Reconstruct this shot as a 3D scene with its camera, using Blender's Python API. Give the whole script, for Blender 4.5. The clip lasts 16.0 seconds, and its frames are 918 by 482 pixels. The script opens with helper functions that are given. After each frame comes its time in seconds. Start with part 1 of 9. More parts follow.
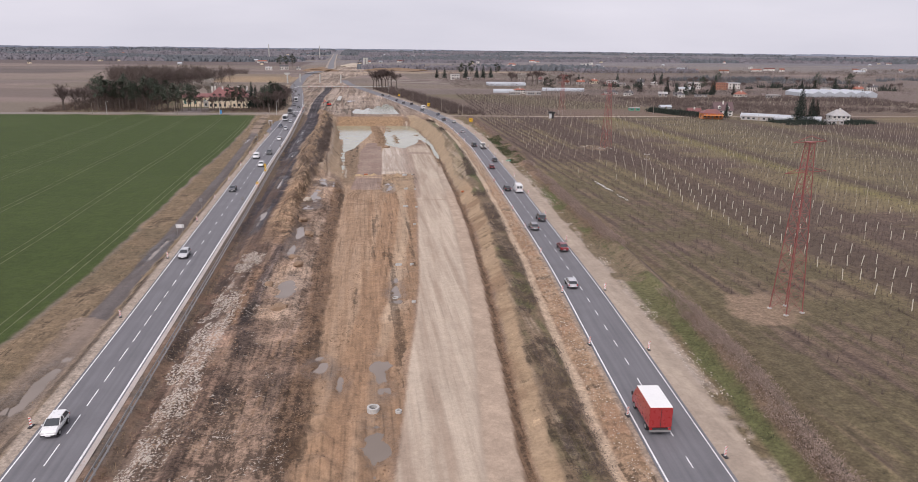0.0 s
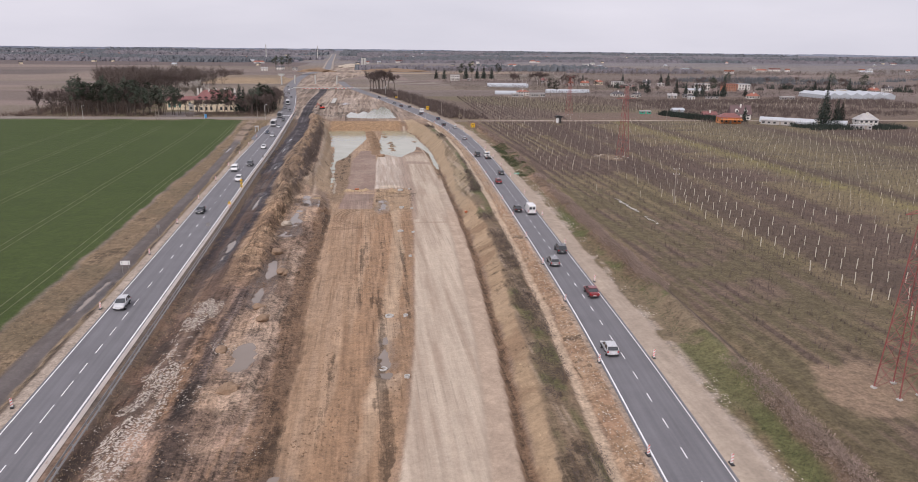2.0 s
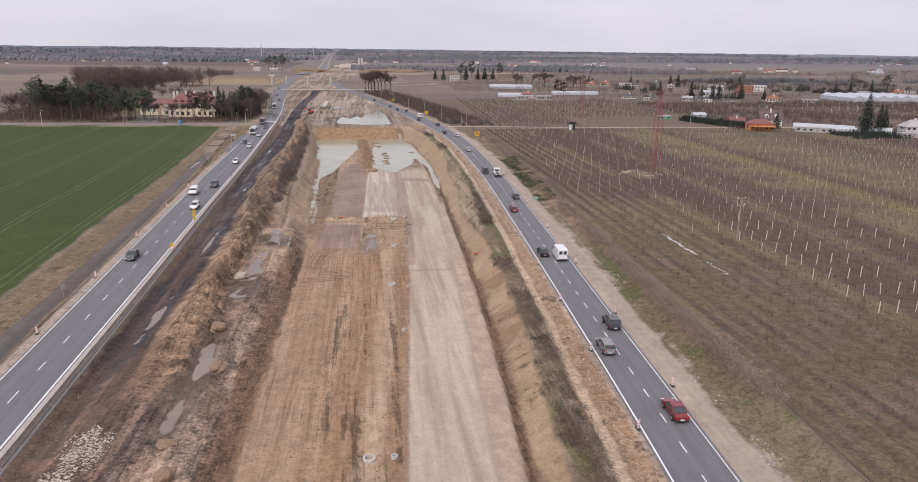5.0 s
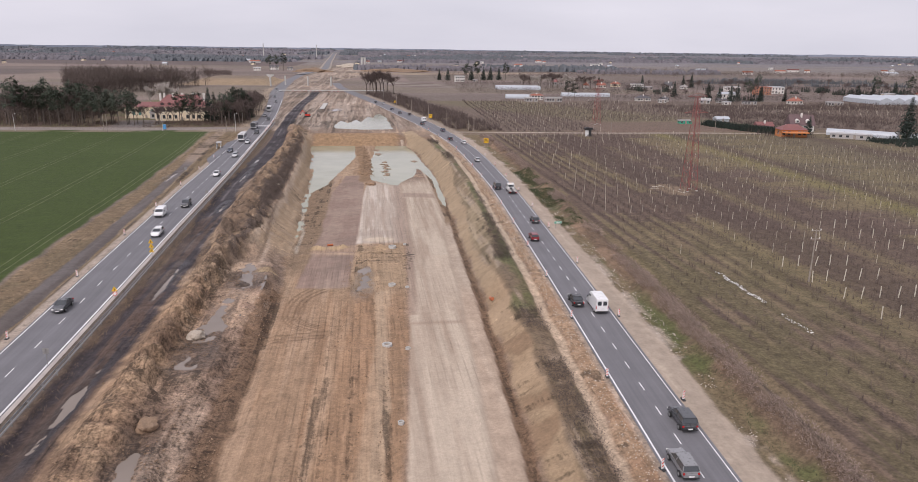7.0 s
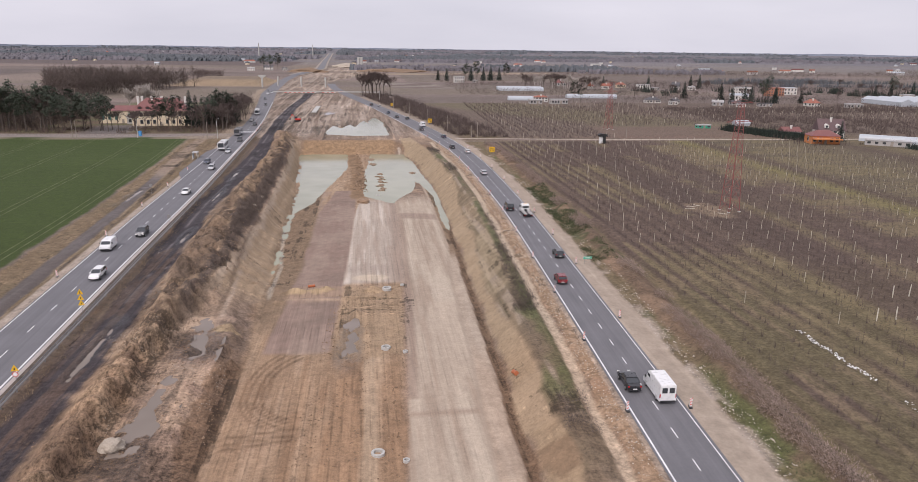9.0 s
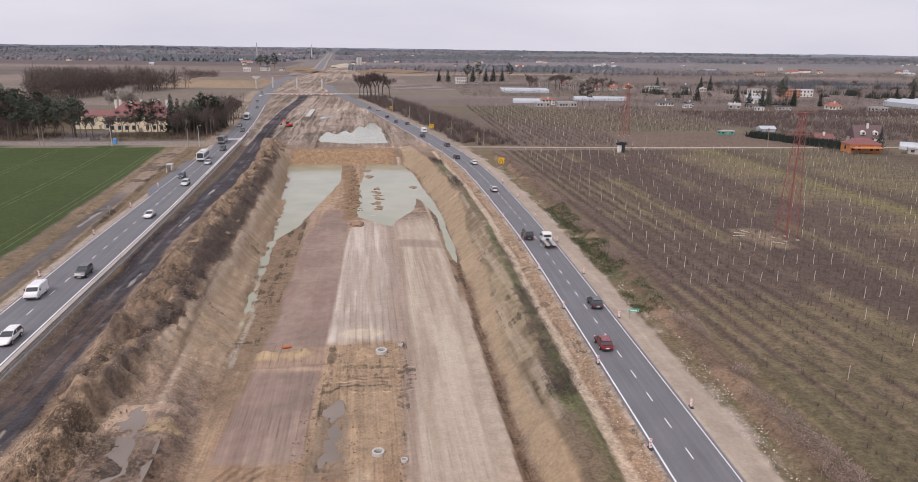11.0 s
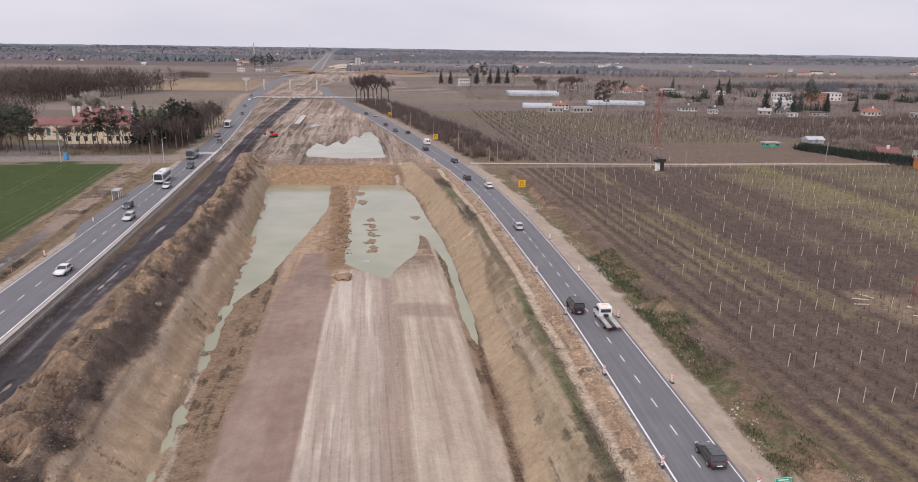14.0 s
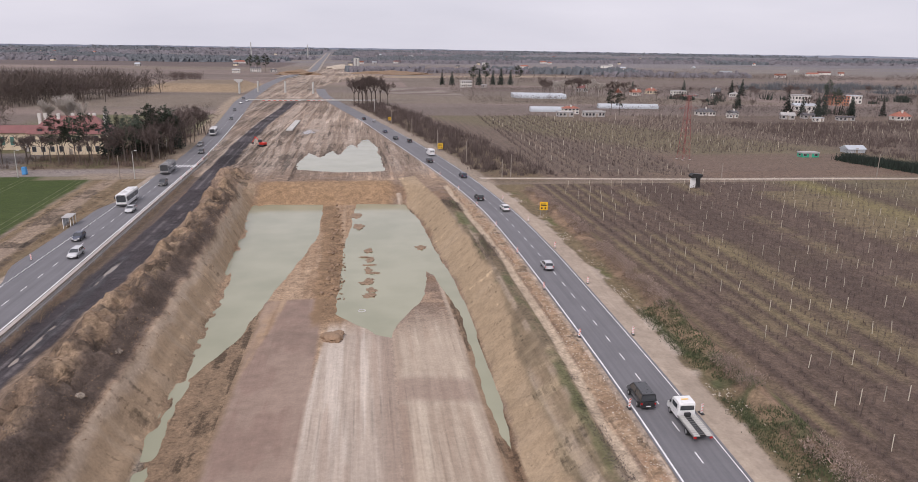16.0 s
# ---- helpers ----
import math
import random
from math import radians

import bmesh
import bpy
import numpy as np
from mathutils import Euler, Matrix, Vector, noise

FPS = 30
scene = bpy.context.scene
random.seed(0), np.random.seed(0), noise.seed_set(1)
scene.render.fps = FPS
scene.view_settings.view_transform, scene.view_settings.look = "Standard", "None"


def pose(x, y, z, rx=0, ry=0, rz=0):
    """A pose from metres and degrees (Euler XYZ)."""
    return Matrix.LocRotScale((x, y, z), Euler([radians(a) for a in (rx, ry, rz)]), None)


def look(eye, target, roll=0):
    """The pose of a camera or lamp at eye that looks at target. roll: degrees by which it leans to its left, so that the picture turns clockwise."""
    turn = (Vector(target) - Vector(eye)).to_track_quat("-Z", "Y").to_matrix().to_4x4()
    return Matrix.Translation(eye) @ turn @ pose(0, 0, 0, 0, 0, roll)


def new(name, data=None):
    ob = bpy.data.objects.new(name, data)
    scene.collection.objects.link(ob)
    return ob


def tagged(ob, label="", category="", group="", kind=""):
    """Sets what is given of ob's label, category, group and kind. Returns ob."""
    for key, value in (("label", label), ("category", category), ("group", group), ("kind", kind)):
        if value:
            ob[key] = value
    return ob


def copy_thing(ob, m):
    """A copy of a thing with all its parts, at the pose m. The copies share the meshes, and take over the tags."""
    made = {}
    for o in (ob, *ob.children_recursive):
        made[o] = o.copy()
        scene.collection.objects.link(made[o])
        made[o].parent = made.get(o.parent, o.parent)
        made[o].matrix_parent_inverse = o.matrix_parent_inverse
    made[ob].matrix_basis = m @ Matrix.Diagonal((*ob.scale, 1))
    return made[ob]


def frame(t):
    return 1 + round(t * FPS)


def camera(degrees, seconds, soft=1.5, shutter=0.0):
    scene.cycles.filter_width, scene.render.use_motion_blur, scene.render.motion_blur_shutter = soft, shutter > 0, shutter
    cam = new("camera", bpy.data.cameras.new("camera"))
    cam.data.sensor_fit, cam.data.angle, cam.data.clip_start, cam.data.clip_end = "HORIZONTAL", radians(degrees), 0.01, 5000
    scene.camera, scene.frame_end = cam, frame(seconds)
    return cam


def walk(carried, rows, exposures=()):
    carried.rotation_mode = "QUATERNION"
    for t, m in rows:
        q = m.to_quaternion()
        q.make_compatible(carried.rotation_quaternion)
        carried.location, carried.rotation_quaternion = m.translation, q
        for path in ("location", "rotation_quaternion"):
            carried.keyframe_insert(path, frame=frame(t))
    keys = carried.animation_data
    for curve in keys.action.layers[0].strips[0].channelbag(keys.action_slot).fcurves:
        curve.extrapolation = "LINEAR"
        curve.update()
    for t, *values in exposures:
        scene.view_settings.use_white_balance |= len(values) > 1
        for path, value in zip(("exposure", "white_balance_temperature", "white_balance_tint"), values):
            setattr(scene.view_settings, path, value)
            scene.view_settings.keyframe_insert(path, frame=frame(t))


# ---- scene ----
cam = camera(67.2, 16.0, soft=0.5)
METRES, EYE, TILT, LEAN, TURN = 222.2, 40.0, 0.0, 0.0, -7.7
ROWS = [
    (0.0, 0.0, 0.0, 0.0, 0.18, -15.55, -0.64),
    (0.5, -0.0013, 0.0311, -0.0001, 0.18, -15.55, -0.64),
    (1.0, -0.0026, 0.0631, -0.0003, 0.16, -15.55, -0.64),
    (1.5, -0.0035, 0.093, -0.0005, 0.14, -15.54, -0.61),
    (2.0, -0.0047, 0.125, -0.0011, 0.12, -15.53, -0.61),
    (2.5, -0.006, 0.1564, -0.0015, 0.05, -15.54, -0.63),
    (3.0, -0.0078, 0.1872, -0.0019, -0.05, -15.55, -0.64),
    (3.5, -0.0095, 0.2159, -0.0023, -0.11, -15.55, -0.64),
    (4.0, -0.011, 0.2466, -0.0027, -0.11, -15.54, -0.67),
    (6.5, -0.0192, 0.3994, -0.0039, 0.24, -15.56, -0.68),
    (7.0, -0.0208, 0.4319, -0.0043, 0.3, -15.57, -0.73),
    (7.5, -0.0228, 0.4627, -0.0045, 0.3, -15.58, -0.73),
    (8.0, -0.0252, 0.495, -0.0048, 0.22, -15.6, -0.74),
    (8.5, -0.028, 0.5268, -0.0049, 0.19, -15.59, -0.74),
    (9.0, -0.0307, 0.5589, -0.005, 0.1, -15.6, -0.7),
    (11.5, -0.0415, 0.7121, -0.006, 0.12, -15.58, -0.74),
    (12.0, -0.0432, 0.7435, -0.0062, 0.19, -15.58, -0.76),
    (12.5, -0.0456, 0.7756, -0.0063, 0.23, -15.62, -0.78),
    (13.0, -0.0486, 0.8079, -0.0063, 0.21, -15.63, -0.81),
    (13.5, -0.0517, 0.8388, -0.0063, 0.18, -15.61, -0.82),
    (14.0, -0.0553, 0.8711, -0.0066, 0.11, -15.57, -0.82),
    (14.5, -0.0588, 0.9028, -0.0065, 0.11, -15.57, -0.82),
    (15.0, -0.0627, 0.9349, -0.0063, 0.09, -15.58, -0.84),
    (15.5, -0.0664, 0.9652, -0.006, 0.06, -15.57, -0.84),
    (16.0, -0.0696, 0.9972, -0.006, 0.02, -15.56, -0.83),
]
walk(cam, [(t, pose(0, 0, EYE, TILT, LEAN, TURN) @ pose(METRES * x, METRES * y, METRES * z, 90 + pitch, roll, yaw)) for t, x, y, z, yaw, pitch, roll in ROWS], exposures=[(0.0, 0.20, 6400, 20), (16.0, 0.20, 6400, 20)])

# ---- world and light: an overcast day ----
SUN_EL, SUN_AZ = radians(48), radians(215)
world = bpy.data.worlds.new("overcast_sky")
scene.world = world
world.use_nodes = True
wn, wl = world.node_tree.nodes, world.node_tree.links
wn.clear()
sky = wn.new("ShaderNodeTexSky")
sky.sky_type, sky.sun_disc, sky.sun_elevation, sky.sun_rotation = "NISHITA", False, SUN_EL, SUN_AZ
sky.air_density, sky.dust_density = 1.0, 3.0
sky_dim = wn.new("ShaderNodeMix")
sky_dim.data_type, sky_dim.blend_type = "RGBA", "MULTIPLY"
sky_dim.inputs[0].default_value = 1.0
sky_dim.inputs[7].default_value = (0.10, 0.10, 0.10, 1)
wc = wn.new("ShaderNodeTexCoord")
wm = wn.new("ShaderNodeMapping")
wm.inputs["Scale"].default_value = (1.0, 1.0, 5.0)
wnoise = wn.new("ShaderNodeTexNoise")
wnoise.inputs["Scale"].default_value, wnoise.inputs["Detail"].default_value = 2.2, 6.0
wramp = wn.new("ShaderNodeValToRGB")
wramp.color_ramp.elements[0].position, wramp.color_ramp.elements[0].color = 0.30, (0.575, 0.592, 0.632, 1)
wramp.color_ramp.elements[1].position, wramp.color_ramp.elements[1].color = 0.68, (0.695, 0.704, 0.735, 1)
cloud = wn.new("ShaderNodeMix")
cloud.data_type = "RGBA"
cloud.inputs[0].default_value = 0.93
wb = wn.new("ShaderNodeBackground")
wb.inputs[1].default_value = 1.0
wo = wn.new("ShaderNodeOutputWorld")
wl.new(sky.outputs[0], sky_dim.inputs[6])
wl.new(wc.outputs["Generated"], wm.inputs["Vector"])
wl.new(wm.outputs[0], wnoise.inputs["Vector"])
wl.new(wnoise.outputs["Fac"], wramp.inputs[0])
wl.new(sky_dim.outputs[2], cloud.inputs[6])
wl.new(wramp.outputs[0], cloud.inputs[7])
wl.new(cloud.outputs[2], wb.inputs[0])
wl.new(wb.outputs[0], wo.inputs[0])
sun_data = bpy.data.lights.new("sun", "SUN")
sun_data.energy, sun_data.angle, sun_data.color = 1.9, radians(25), (1.0, 0.96, 0.9)
sun = new("sun", sun_data)
sun.matrix_world = look((math.sin(SUN_AZ) * 100, math.cos(SUN_AZ) * 100, 111), (0, 0, 0))


# ---- materials ----
def mat(name, color, rough=0.6, metal=0.0, vary=0.25, scale=1.0, bump=0.0, spec=0.5, random_tint=0.0, alpha=1.0):
    """A procedural surface: base colour with coarse and fine variation, bump and roughness noise."""
    m = bpy.data.materials.new(name)
    m.use_nodes = True
    n, l = m.node_tree.nodes, m.node_tree.links
    b = n["Principled BSDF"]
    b.inputs["Metallic"].default_value = metal
    b.inputs["Specular IOR Level"].default_value = spec
    co = n.new("ShaderNodeTexCoord")
    big = n.new("ShaderNodeTexNoise")
    big.inputs["Scale"].default_value, big.inputs["Detail"].default_value = 0.35 * scale, 4
    fine = n.new("ShaderNodeTexNoise")
    fine.inputs["Scale"].default_value, fine.inputs["Detail"].default_value = 6 * scale, 5
    add = n.new("ShaderNodeMath")
    add.operation = "ADD"
    rng = n.new("ShaderNodeMapRange")
    rng.inputs[1].default_value, rng.inputs[2].default_value = 0.65, 1.35
    rng.inputs[3].default_value, rng.inputs[4].default_value = 1 - vary, 1 + vary
    mul = n.new("ShaderNodeMix")
    mul.data_type, mul.blend_type = "RGBA", "MULTIPLY"
    mul.inputs[0].default_value = 1.0
    mul.inputs[6].default_value = (*color, 1)
    l.new(co.outputs["Object"], big.inputs["Vector"])
    l.new(co.outputs["Object"], fine.inputs["Vector"])
    l.new(big.outputs["Fac"], add.inputs[0])
    l.new(fine.outputs["Fac"], add.inputs[1])
    l.new(add.outputs[0], rng.inputs[0])
    last = rng.outputs[0]
    if random_tint:
        info = n.new("ShaderNodeNewGeometry")
        rr = n.new("ShaderNodeMapRange")
        rr.inputs[3].default_value, rr.inputs[4].default_value = 1 - random_tint, 1 + random_tint
        l.new(info.outputs["Random Per Island"], rr.inputs[0])
        mm = n.new("ShaderNodeMath")
        mm.operation = "MULTIPLY"
        l.new(last, mm.inputs[0])
        l.new(rr.outputs[0], mm.inputs[1])
        last = mm.outputs[0]
    l.new(last, mul.inputs[7])
    l.new(mul.outputs[2], b.inputs["Base Color"])
    r2 = n.new("ShaderNodeMapRange")
    r2.inputs[3].default_value, r2.inputs[4].default_value = max(0.02, rough - 0.12), min(1.0, rough + 0.12)
    l.new(fine.outputs["Fac"], r2.inputs[0])
    l.new(r2.outputs[0], b.inputs["Roughness"])
    if bump:
        bp = n.new("ShaderNodeBump")
        bp.inputs["Strength"].default_value, bp.inputs["Distance"].default_value = bump, 0.05
        l.new(fine.outputs["Fac"], bp.inputs["Height"])
        l.new(bp.outputs[0], b.inputs["Normal"])
    return m


def soil_material():
    """Earth, grass and gravel: the sheet's colours, painted haze and shade included, broken up by grain at three sizes.
    """
    m = bpy.data.materials.new("soil")
    m.use_nodes = True
    n, l = m.node_tree.nodes, m.node_tree.links
    b = n["Principled BSDF"]
    at = n.new("ShaderNodeAttribute")
    at.attribute_name = "soil"
    wet = n.new("ShaderNodeAttribute")
    wet.attribute_name = "wet"
    rough = n.new("ShaderNodeAttribute")
    rough.attribute_name = "grain"
    rut = n.new("ShaderNodeAttribute")
    rut.attribute_name = "rut"
    co = n.new("ShaderNodeTexCoord")

    def field(scale, detail, stretch=None, weight=1.0, strength=None):
        """Noise about zero, times a weight and the sheet's own strength there."""
        t = n.new("ShaderNodeTexNoise")
        t.inputs["Scale"].default_value, t.inputs["Detail"].default_value, t.inputs["Roughness"].default_value = scale, detail, 0.58
        if stretch:
            mp = n.new("ShaderNodeMapping")
            mp.inputs["Scale"].default_value = stretch
            l.new(co.outputs["Object"], mp.inputs["Vector"])
            l.new(mp.outputs[0], t.inputs["Vector"])
        else:
            l.new(co.outputs["Object"], t.inputs["Vector"])
        k = n.new("ShaderNodeMapRange")
        k.inputs[1].default_value, k.inputs[2].default_value = 0.32, 0.68
        k.inputs[3].default_value, k.inputs[4].default_value = -weight, weight
        l.new(t.outputs["Fac"], k.inputs[0])
        q = n.new("ShaderNodeMath")
        q.operation = "MULTIPLY"
        l.new(k.outputs[0], q.inputs[0])
        l.new(strength.outputs["Fac"], q.inputs[1])
        return q.outputs[0], t

    parts_ = [field(0.7, 4, None, 0.20, rough), field(2.4, 6, None, 0.30, rough), field(7.0, 3, None, 0.17, rough), field(1.0, 3, (0.9, 0.05, 1.0), 0.16, rut), field(1.0, 3, (3.4, 0.09, 1.0), 0.12, rut)]
    total = parts_[0][0]
    for o, _ in parts_[1:]:
        a = n.new("ShaderNodeMath")
        l.new(total, a.inputs[0])
        l.new(o, a.inputs[1])
        total = a.outputs[0]
    # wheel ruts: wavering lines along the works
    wav = n.new("ShaderNodeTexWave")
    wav.inputs["Scale"].default_value, wav.inputs["Distortion"].default_value = 0.30, 4.0
    wav.inputs["Detail"].default_value, wav.inputs["Detail Scale"].default_value, wav.inputs["Detail Roughness"].default_value = 1.0, 0.35, 0.4
    wmap = n.new("ShaderNodeMapping")
    wmap.inputs["Scale"].default_value = (1.0, 0.07, 1.0)
    l.new(co.outputs["Object"], wmap.inputs["Vector"])
    l.new(wmap.outputs[0], wav.inputs["Vector"])
    cut = n.new("ShaderNodeMapRange")
    cut.inputs[1].default_value, cut.inputs[2].default_value, cut.inputs[3].default_value, cut.inputs[4].default_value = 0.0, 0.16, -0.30, 0.0
    l.new(wav.outputs["Fac"], cut.inputs[0])
    gate = n.new("ShaderNodeTexNoise")
    gate.inputs["Scale"].default_value, gate.inputs["Detail"].default_value = 0.11, 3
    l.new(co.outputs["Object"], gate.inputs["Vector"])
    gr_ = n.new("ShaderNodeMapRange")
    gr_.inputs[1].default_value, gr_.inputs[2].default_value = 0.50, 0.60
    l.new(gate.outputs["Fac"], gr_.inputs[0])
    w1 = n.new("ShaderNodeMath")
    w1.operation = "MULTIPLY"
    l.new(cut.outputs[0], w1.inputs[0])
    l.new(gr_.outputs[0], w1.inputs[1])
    w2 = n.new("ShaderNodeMath")
    w2.operation = "MULTIPLY_ADD"
    l.new(w1.outputs[0], w2.inputs[0])
    l.new(rut.outputs["Fac"], w2.inputs[1])
    l.new(total, w2.inputs[2])
    total = w2.outputs[0]
    # clodded dark earth, painted ridge and dike shade, and pale clay, with ragged edges
    fray = n.new("ShaderNodeTexNoise")
    fray.inputs["Scale"].default_value, fray.inputs["Detail"].default_value, fray.inputs["Roughness"].default_value = 0.95, 6, 0.64
    l.new(co.outputs["Object"], fray.inputs["Vector"])
    drag = n.new("ShaderNodeTexNoise")
    drag.inputs["Scale"].default_value, drag.inputs["Detail"].default_value, drag.inputs["Roughness"].default_value = 1.0, 6, 0.62
    dmap = n.new("ShaderNodeMapping")
    dmap.inputs["Scale"].default_value = (1.9, 0.12, 1.0)
    l.new(co.outputs["Object"], dmap.inputs["Vector"])
    l.new(dmap.outputs[0], drag.inputs["Vector"])
    both = n.new("ShaderNodeMix")
    both.inputs[0].default_value = 0.56
    l.new(fray.outputs["Fac"], both.inputs[2])
    l.new(drag.outputs["Fac"], both.inputs[3])
    fray = both
    for name_, size_, off_ in (("dark", -0.30, 0.015), ("dark", -0.24, -0.055), ("pale", 0.26, 0.0), ("pale", 0.26, -0.05)):
        fa = n.new("ShaderNodeAttribute")
        fa.attribute_name = name_
        ad = n.new("ShaderNodeMath")
        l.new(fa.outputs["Fac"], ad.inputs[0])
        l.new(fray.outputs[0], ad.inputs[1])
        th = n.new("ShaderNodeMapRange")
        th.inputs[1].default_value, th.inputs[2].default_value, th.inputs[3].default_value, th.inputs[4].default_value = 0.485 - off_, 0.525 - off_, 0.0, size_
        l.new(ad.outputs[0], th.inputs[0])
        a = n.new("ShaderNodeMath")
        l.new(total, a.inputs[0])
        l.new(th.outputs[0], a.inputs[1])
        total = a.outputs[0]
    one = n.new("ShaderNodeMath")
    one.inputs[1].default_value = 1.0
    l.new(total, one.inputs[0])
    low = n.new("ShaderNodeMath")
    low.operation = "MAXIMUM"
    low.inputs[1].default_value = 0.35
    l.new(one.outputs[0], low.inputs[0])
    one = low
    mul = n.new("ShaderNodeMix")
    mul.data_type, mul.blend_type = "RGBA", "MULTIPLY"
    mul.inputs[0].default_value = 1.0
    l.new(at.outputs["Color"], mul.inputs[6])
    l.new(one.outputs[0], mul.inputs[7])
    # broken white stone trodden into the mud
    chip = n.new("ShaderNodeTexNoise")
    chip.inputs["Scale"].default_value, chip.inputs["Detail"].default_value, chip.inputs["Roughness"].default_value = 3.2, 4, 0.62
    l.new(co.outputs["Object"], chip.inputs["Vector"])
    sa = n.new("ShaderNodeAttribute")
    sa.attribute_name = "stone"
    sd = n.new("ShaderNodeMath")
    l.new(sa.outputs["Fac"], sd.inputs[0])
    l.new(chip.outputs["Fac"], sd.inputs[1])
    st = n.new("ShaderNodeMapRange")
    st.inputs[1].default_value, st.inputs[2].default_value, st.inputs[3].default_value, st.inputs[4].default_value = 0.50, 0.57, 0.0, 0.92
    l.new(sd.outputs[0], st.inputs[0])
    white = n.new("ShaderNodeMix")
    white.data_type = "RGBA"
    white.inputs[7].default_value = (0.56, 0.50, 0.43, 1)
    l.new(st.outputs[0], white.inputs[0])
    l.new(mul.outputs[2], white.inputs[6])
    l.new(white.outputs[2], b.inputs["Base Color"])
    rr = n.new("ShaderNodeMapRange")
    rr.inputs[3].default_value, rr.inputs[4].default_value = 0.95, 0.3
    l.new(wet.outputs["Fac"], rr.inputs[0])
    l.new(rr.outputs[0], b.inputs["Roughness"])
    b.inputs["Specular IOR Level"].default_value = 0.3
    bp = n.new("ShaderNodeBump")
    bp.inputs["Strength"].default_value, bp.inputs["Distance"].default_value = 0.6, 0.20
    l.new(total, bp.inputs["Height"])
    l.new(bp.outputs[0], b.inputs["Normal"])
    return m


def asphalt_material(name, color):
    """Asphalt with darker wheel tracks along each lane: u runs across the road from 0 to 1."""
    m = mat(name, color, 0.75, vary=0.12, scale=0.6, bump=0.15)
    n, l = m.node_tree.nodes, m.node_tree.links
    b = n["Principled BSDF"]
    uv = n.new("ShaderNodeUVMap")
    sep = n.new("ShaderNodeSeparateXYZ")
    l.new(uv.outputs[0], sep.inputs[0])
    wv = n.new("ShaderNodeMath")
    wv.operation = "MULTIPLY"
    wv.inputs[1].default_value = 4 * 2 * math.pi
    l.new(sep.outputs[0], wv.inputs[0])
    cs = n.new("ShaderNodeMath")
    cs.operation = "COSINE"
    l.new(wv.outputs[0], cs.inputs[0])
    st = n.new("ShaderNodeTexNoise")
    st.inputs["Scale"].default_value, st.inputs["Detail"].default_value = 1.0, 4
    mp = n.new("ShaderNodeMapping")
    mp.inputs["Scale"].default_value = (14, 0.05, 1)
    l.new(uv.outputs[0], mp.inputs["Vector"])
    l.new(mp.outputs[0], st.inputs["Vector"])
    ad = n.new("ShaderNodeMath")
    ad.operation = "MULTIPLY_ADD"
    ad.inputs[1].default_value = 0.05
    l.new(cs.outputs[0], ad.inputs[0])
    l.new(st.outputs["Fac"], ad.inputs[2])
    rg = n.new("ShaderNodeMapRange")
    rg.inputs[1].default_value, rg.inputs[2].default_value, rg.inputs[3].default_value, rg.inputs[4].default_value = 0.25, 0.75, 0.84, 1.14
    l.new(ad.outputs[0], rg.inputs[0])
    mx = n.new("ShaderNodeMix")
    mx.data_type, mx.blend_type = "RGBA", "MULTIPLY"
    mx.inputs[0].default_value = 1.0
    old = b.inputs["Base Color"].links[0].from_socket
    l.new(old, mx.inputs[6])
    l.new(rg.outputs[0], mx.inputs[7])
    l.new(mx.outputs[2], b.inputs["Base Color"])
    return m


def water_material(name, dark, light):
    m = bpy.data.materials.new(name)
    m.use_nodes = True
    n, l = m.node_tree.nodes, m.node_tree.links
    b = n["Principled BSDF"]
    b.inputs["Roughness"].default_value = 0.12
    b.inputs["IOR"].default_value = 1.33
    co = n.new("ShaderNodeTexCoord")
    big = n.new("ShaderNodeTexNoise")
    big.inputs["Scale"].default_value, big.inputs["Detail"].default_value = 0.08, 3
    l.new(co.outputs["Object"], big.inputs["Vector"])
    rp = n.new("ShaderNodeValToRGB")
    rp.color_ramp.elements[0].position, rp.color_ramp.elements[0].color = 0.35, (*dark, 1)
    rp.color_ramp.elements[1].position, rp.color_ramp.elements[1].color = 0.65, (*light, 1)
    l.new(big.outputs["Fac"], rp.inputs[0])
    l.new(rp.outputs[0], b.inputs["Base Color"])
    rip = n.new("ShaderNodeTexNoise")
    rip.inputs["Scale"].default_value, rip.inputs["Detail"].default_value = 2.5, 3
    l.new(co.outputs["Object"], rip.inputs["Vector"])
    bp = n.new("ShaderNodeBump")
    bp.inputs["Strength"].default_value, bp.inputs["Distance"].default_value = 0.08, 0.02
    l.new(rip.outputs["Fac"], bp.inputs["Height"])
    l.new(bp.outputs[0], b.inputs["Normal"])
    return m


SOIL = soil_material()
ASPHALT = asphalt_material("asphalt", (0.150, 0.147, 0.155))
WATER = water_material("muddy_water", (0.275, 0.278, 0.19), (0.335, 0.332, 0.235))
PUDDLE = water_material("puddle_water", (0.19, 0.155, 0.125), (0.25, 0.205, 0.17))
PAINT = mat("road_paint", (0.70, 0.70, 0.70), 0.6, vary=0.25, scale=2)
PAINT_YELLOW = mat("yellow_road_paint", (0.72, 0.55, 0.12), 0.6, vary=0.2, scale=2)
GALV = mat("galvanised_steel", (0.30, 0.29, 0.28), 0.55, 0.3, vary=0.15)
CONCRETE = mat("concrete", (0.46, 0.45, 0.42), 0.9, vary=0.2, bump=0.3)
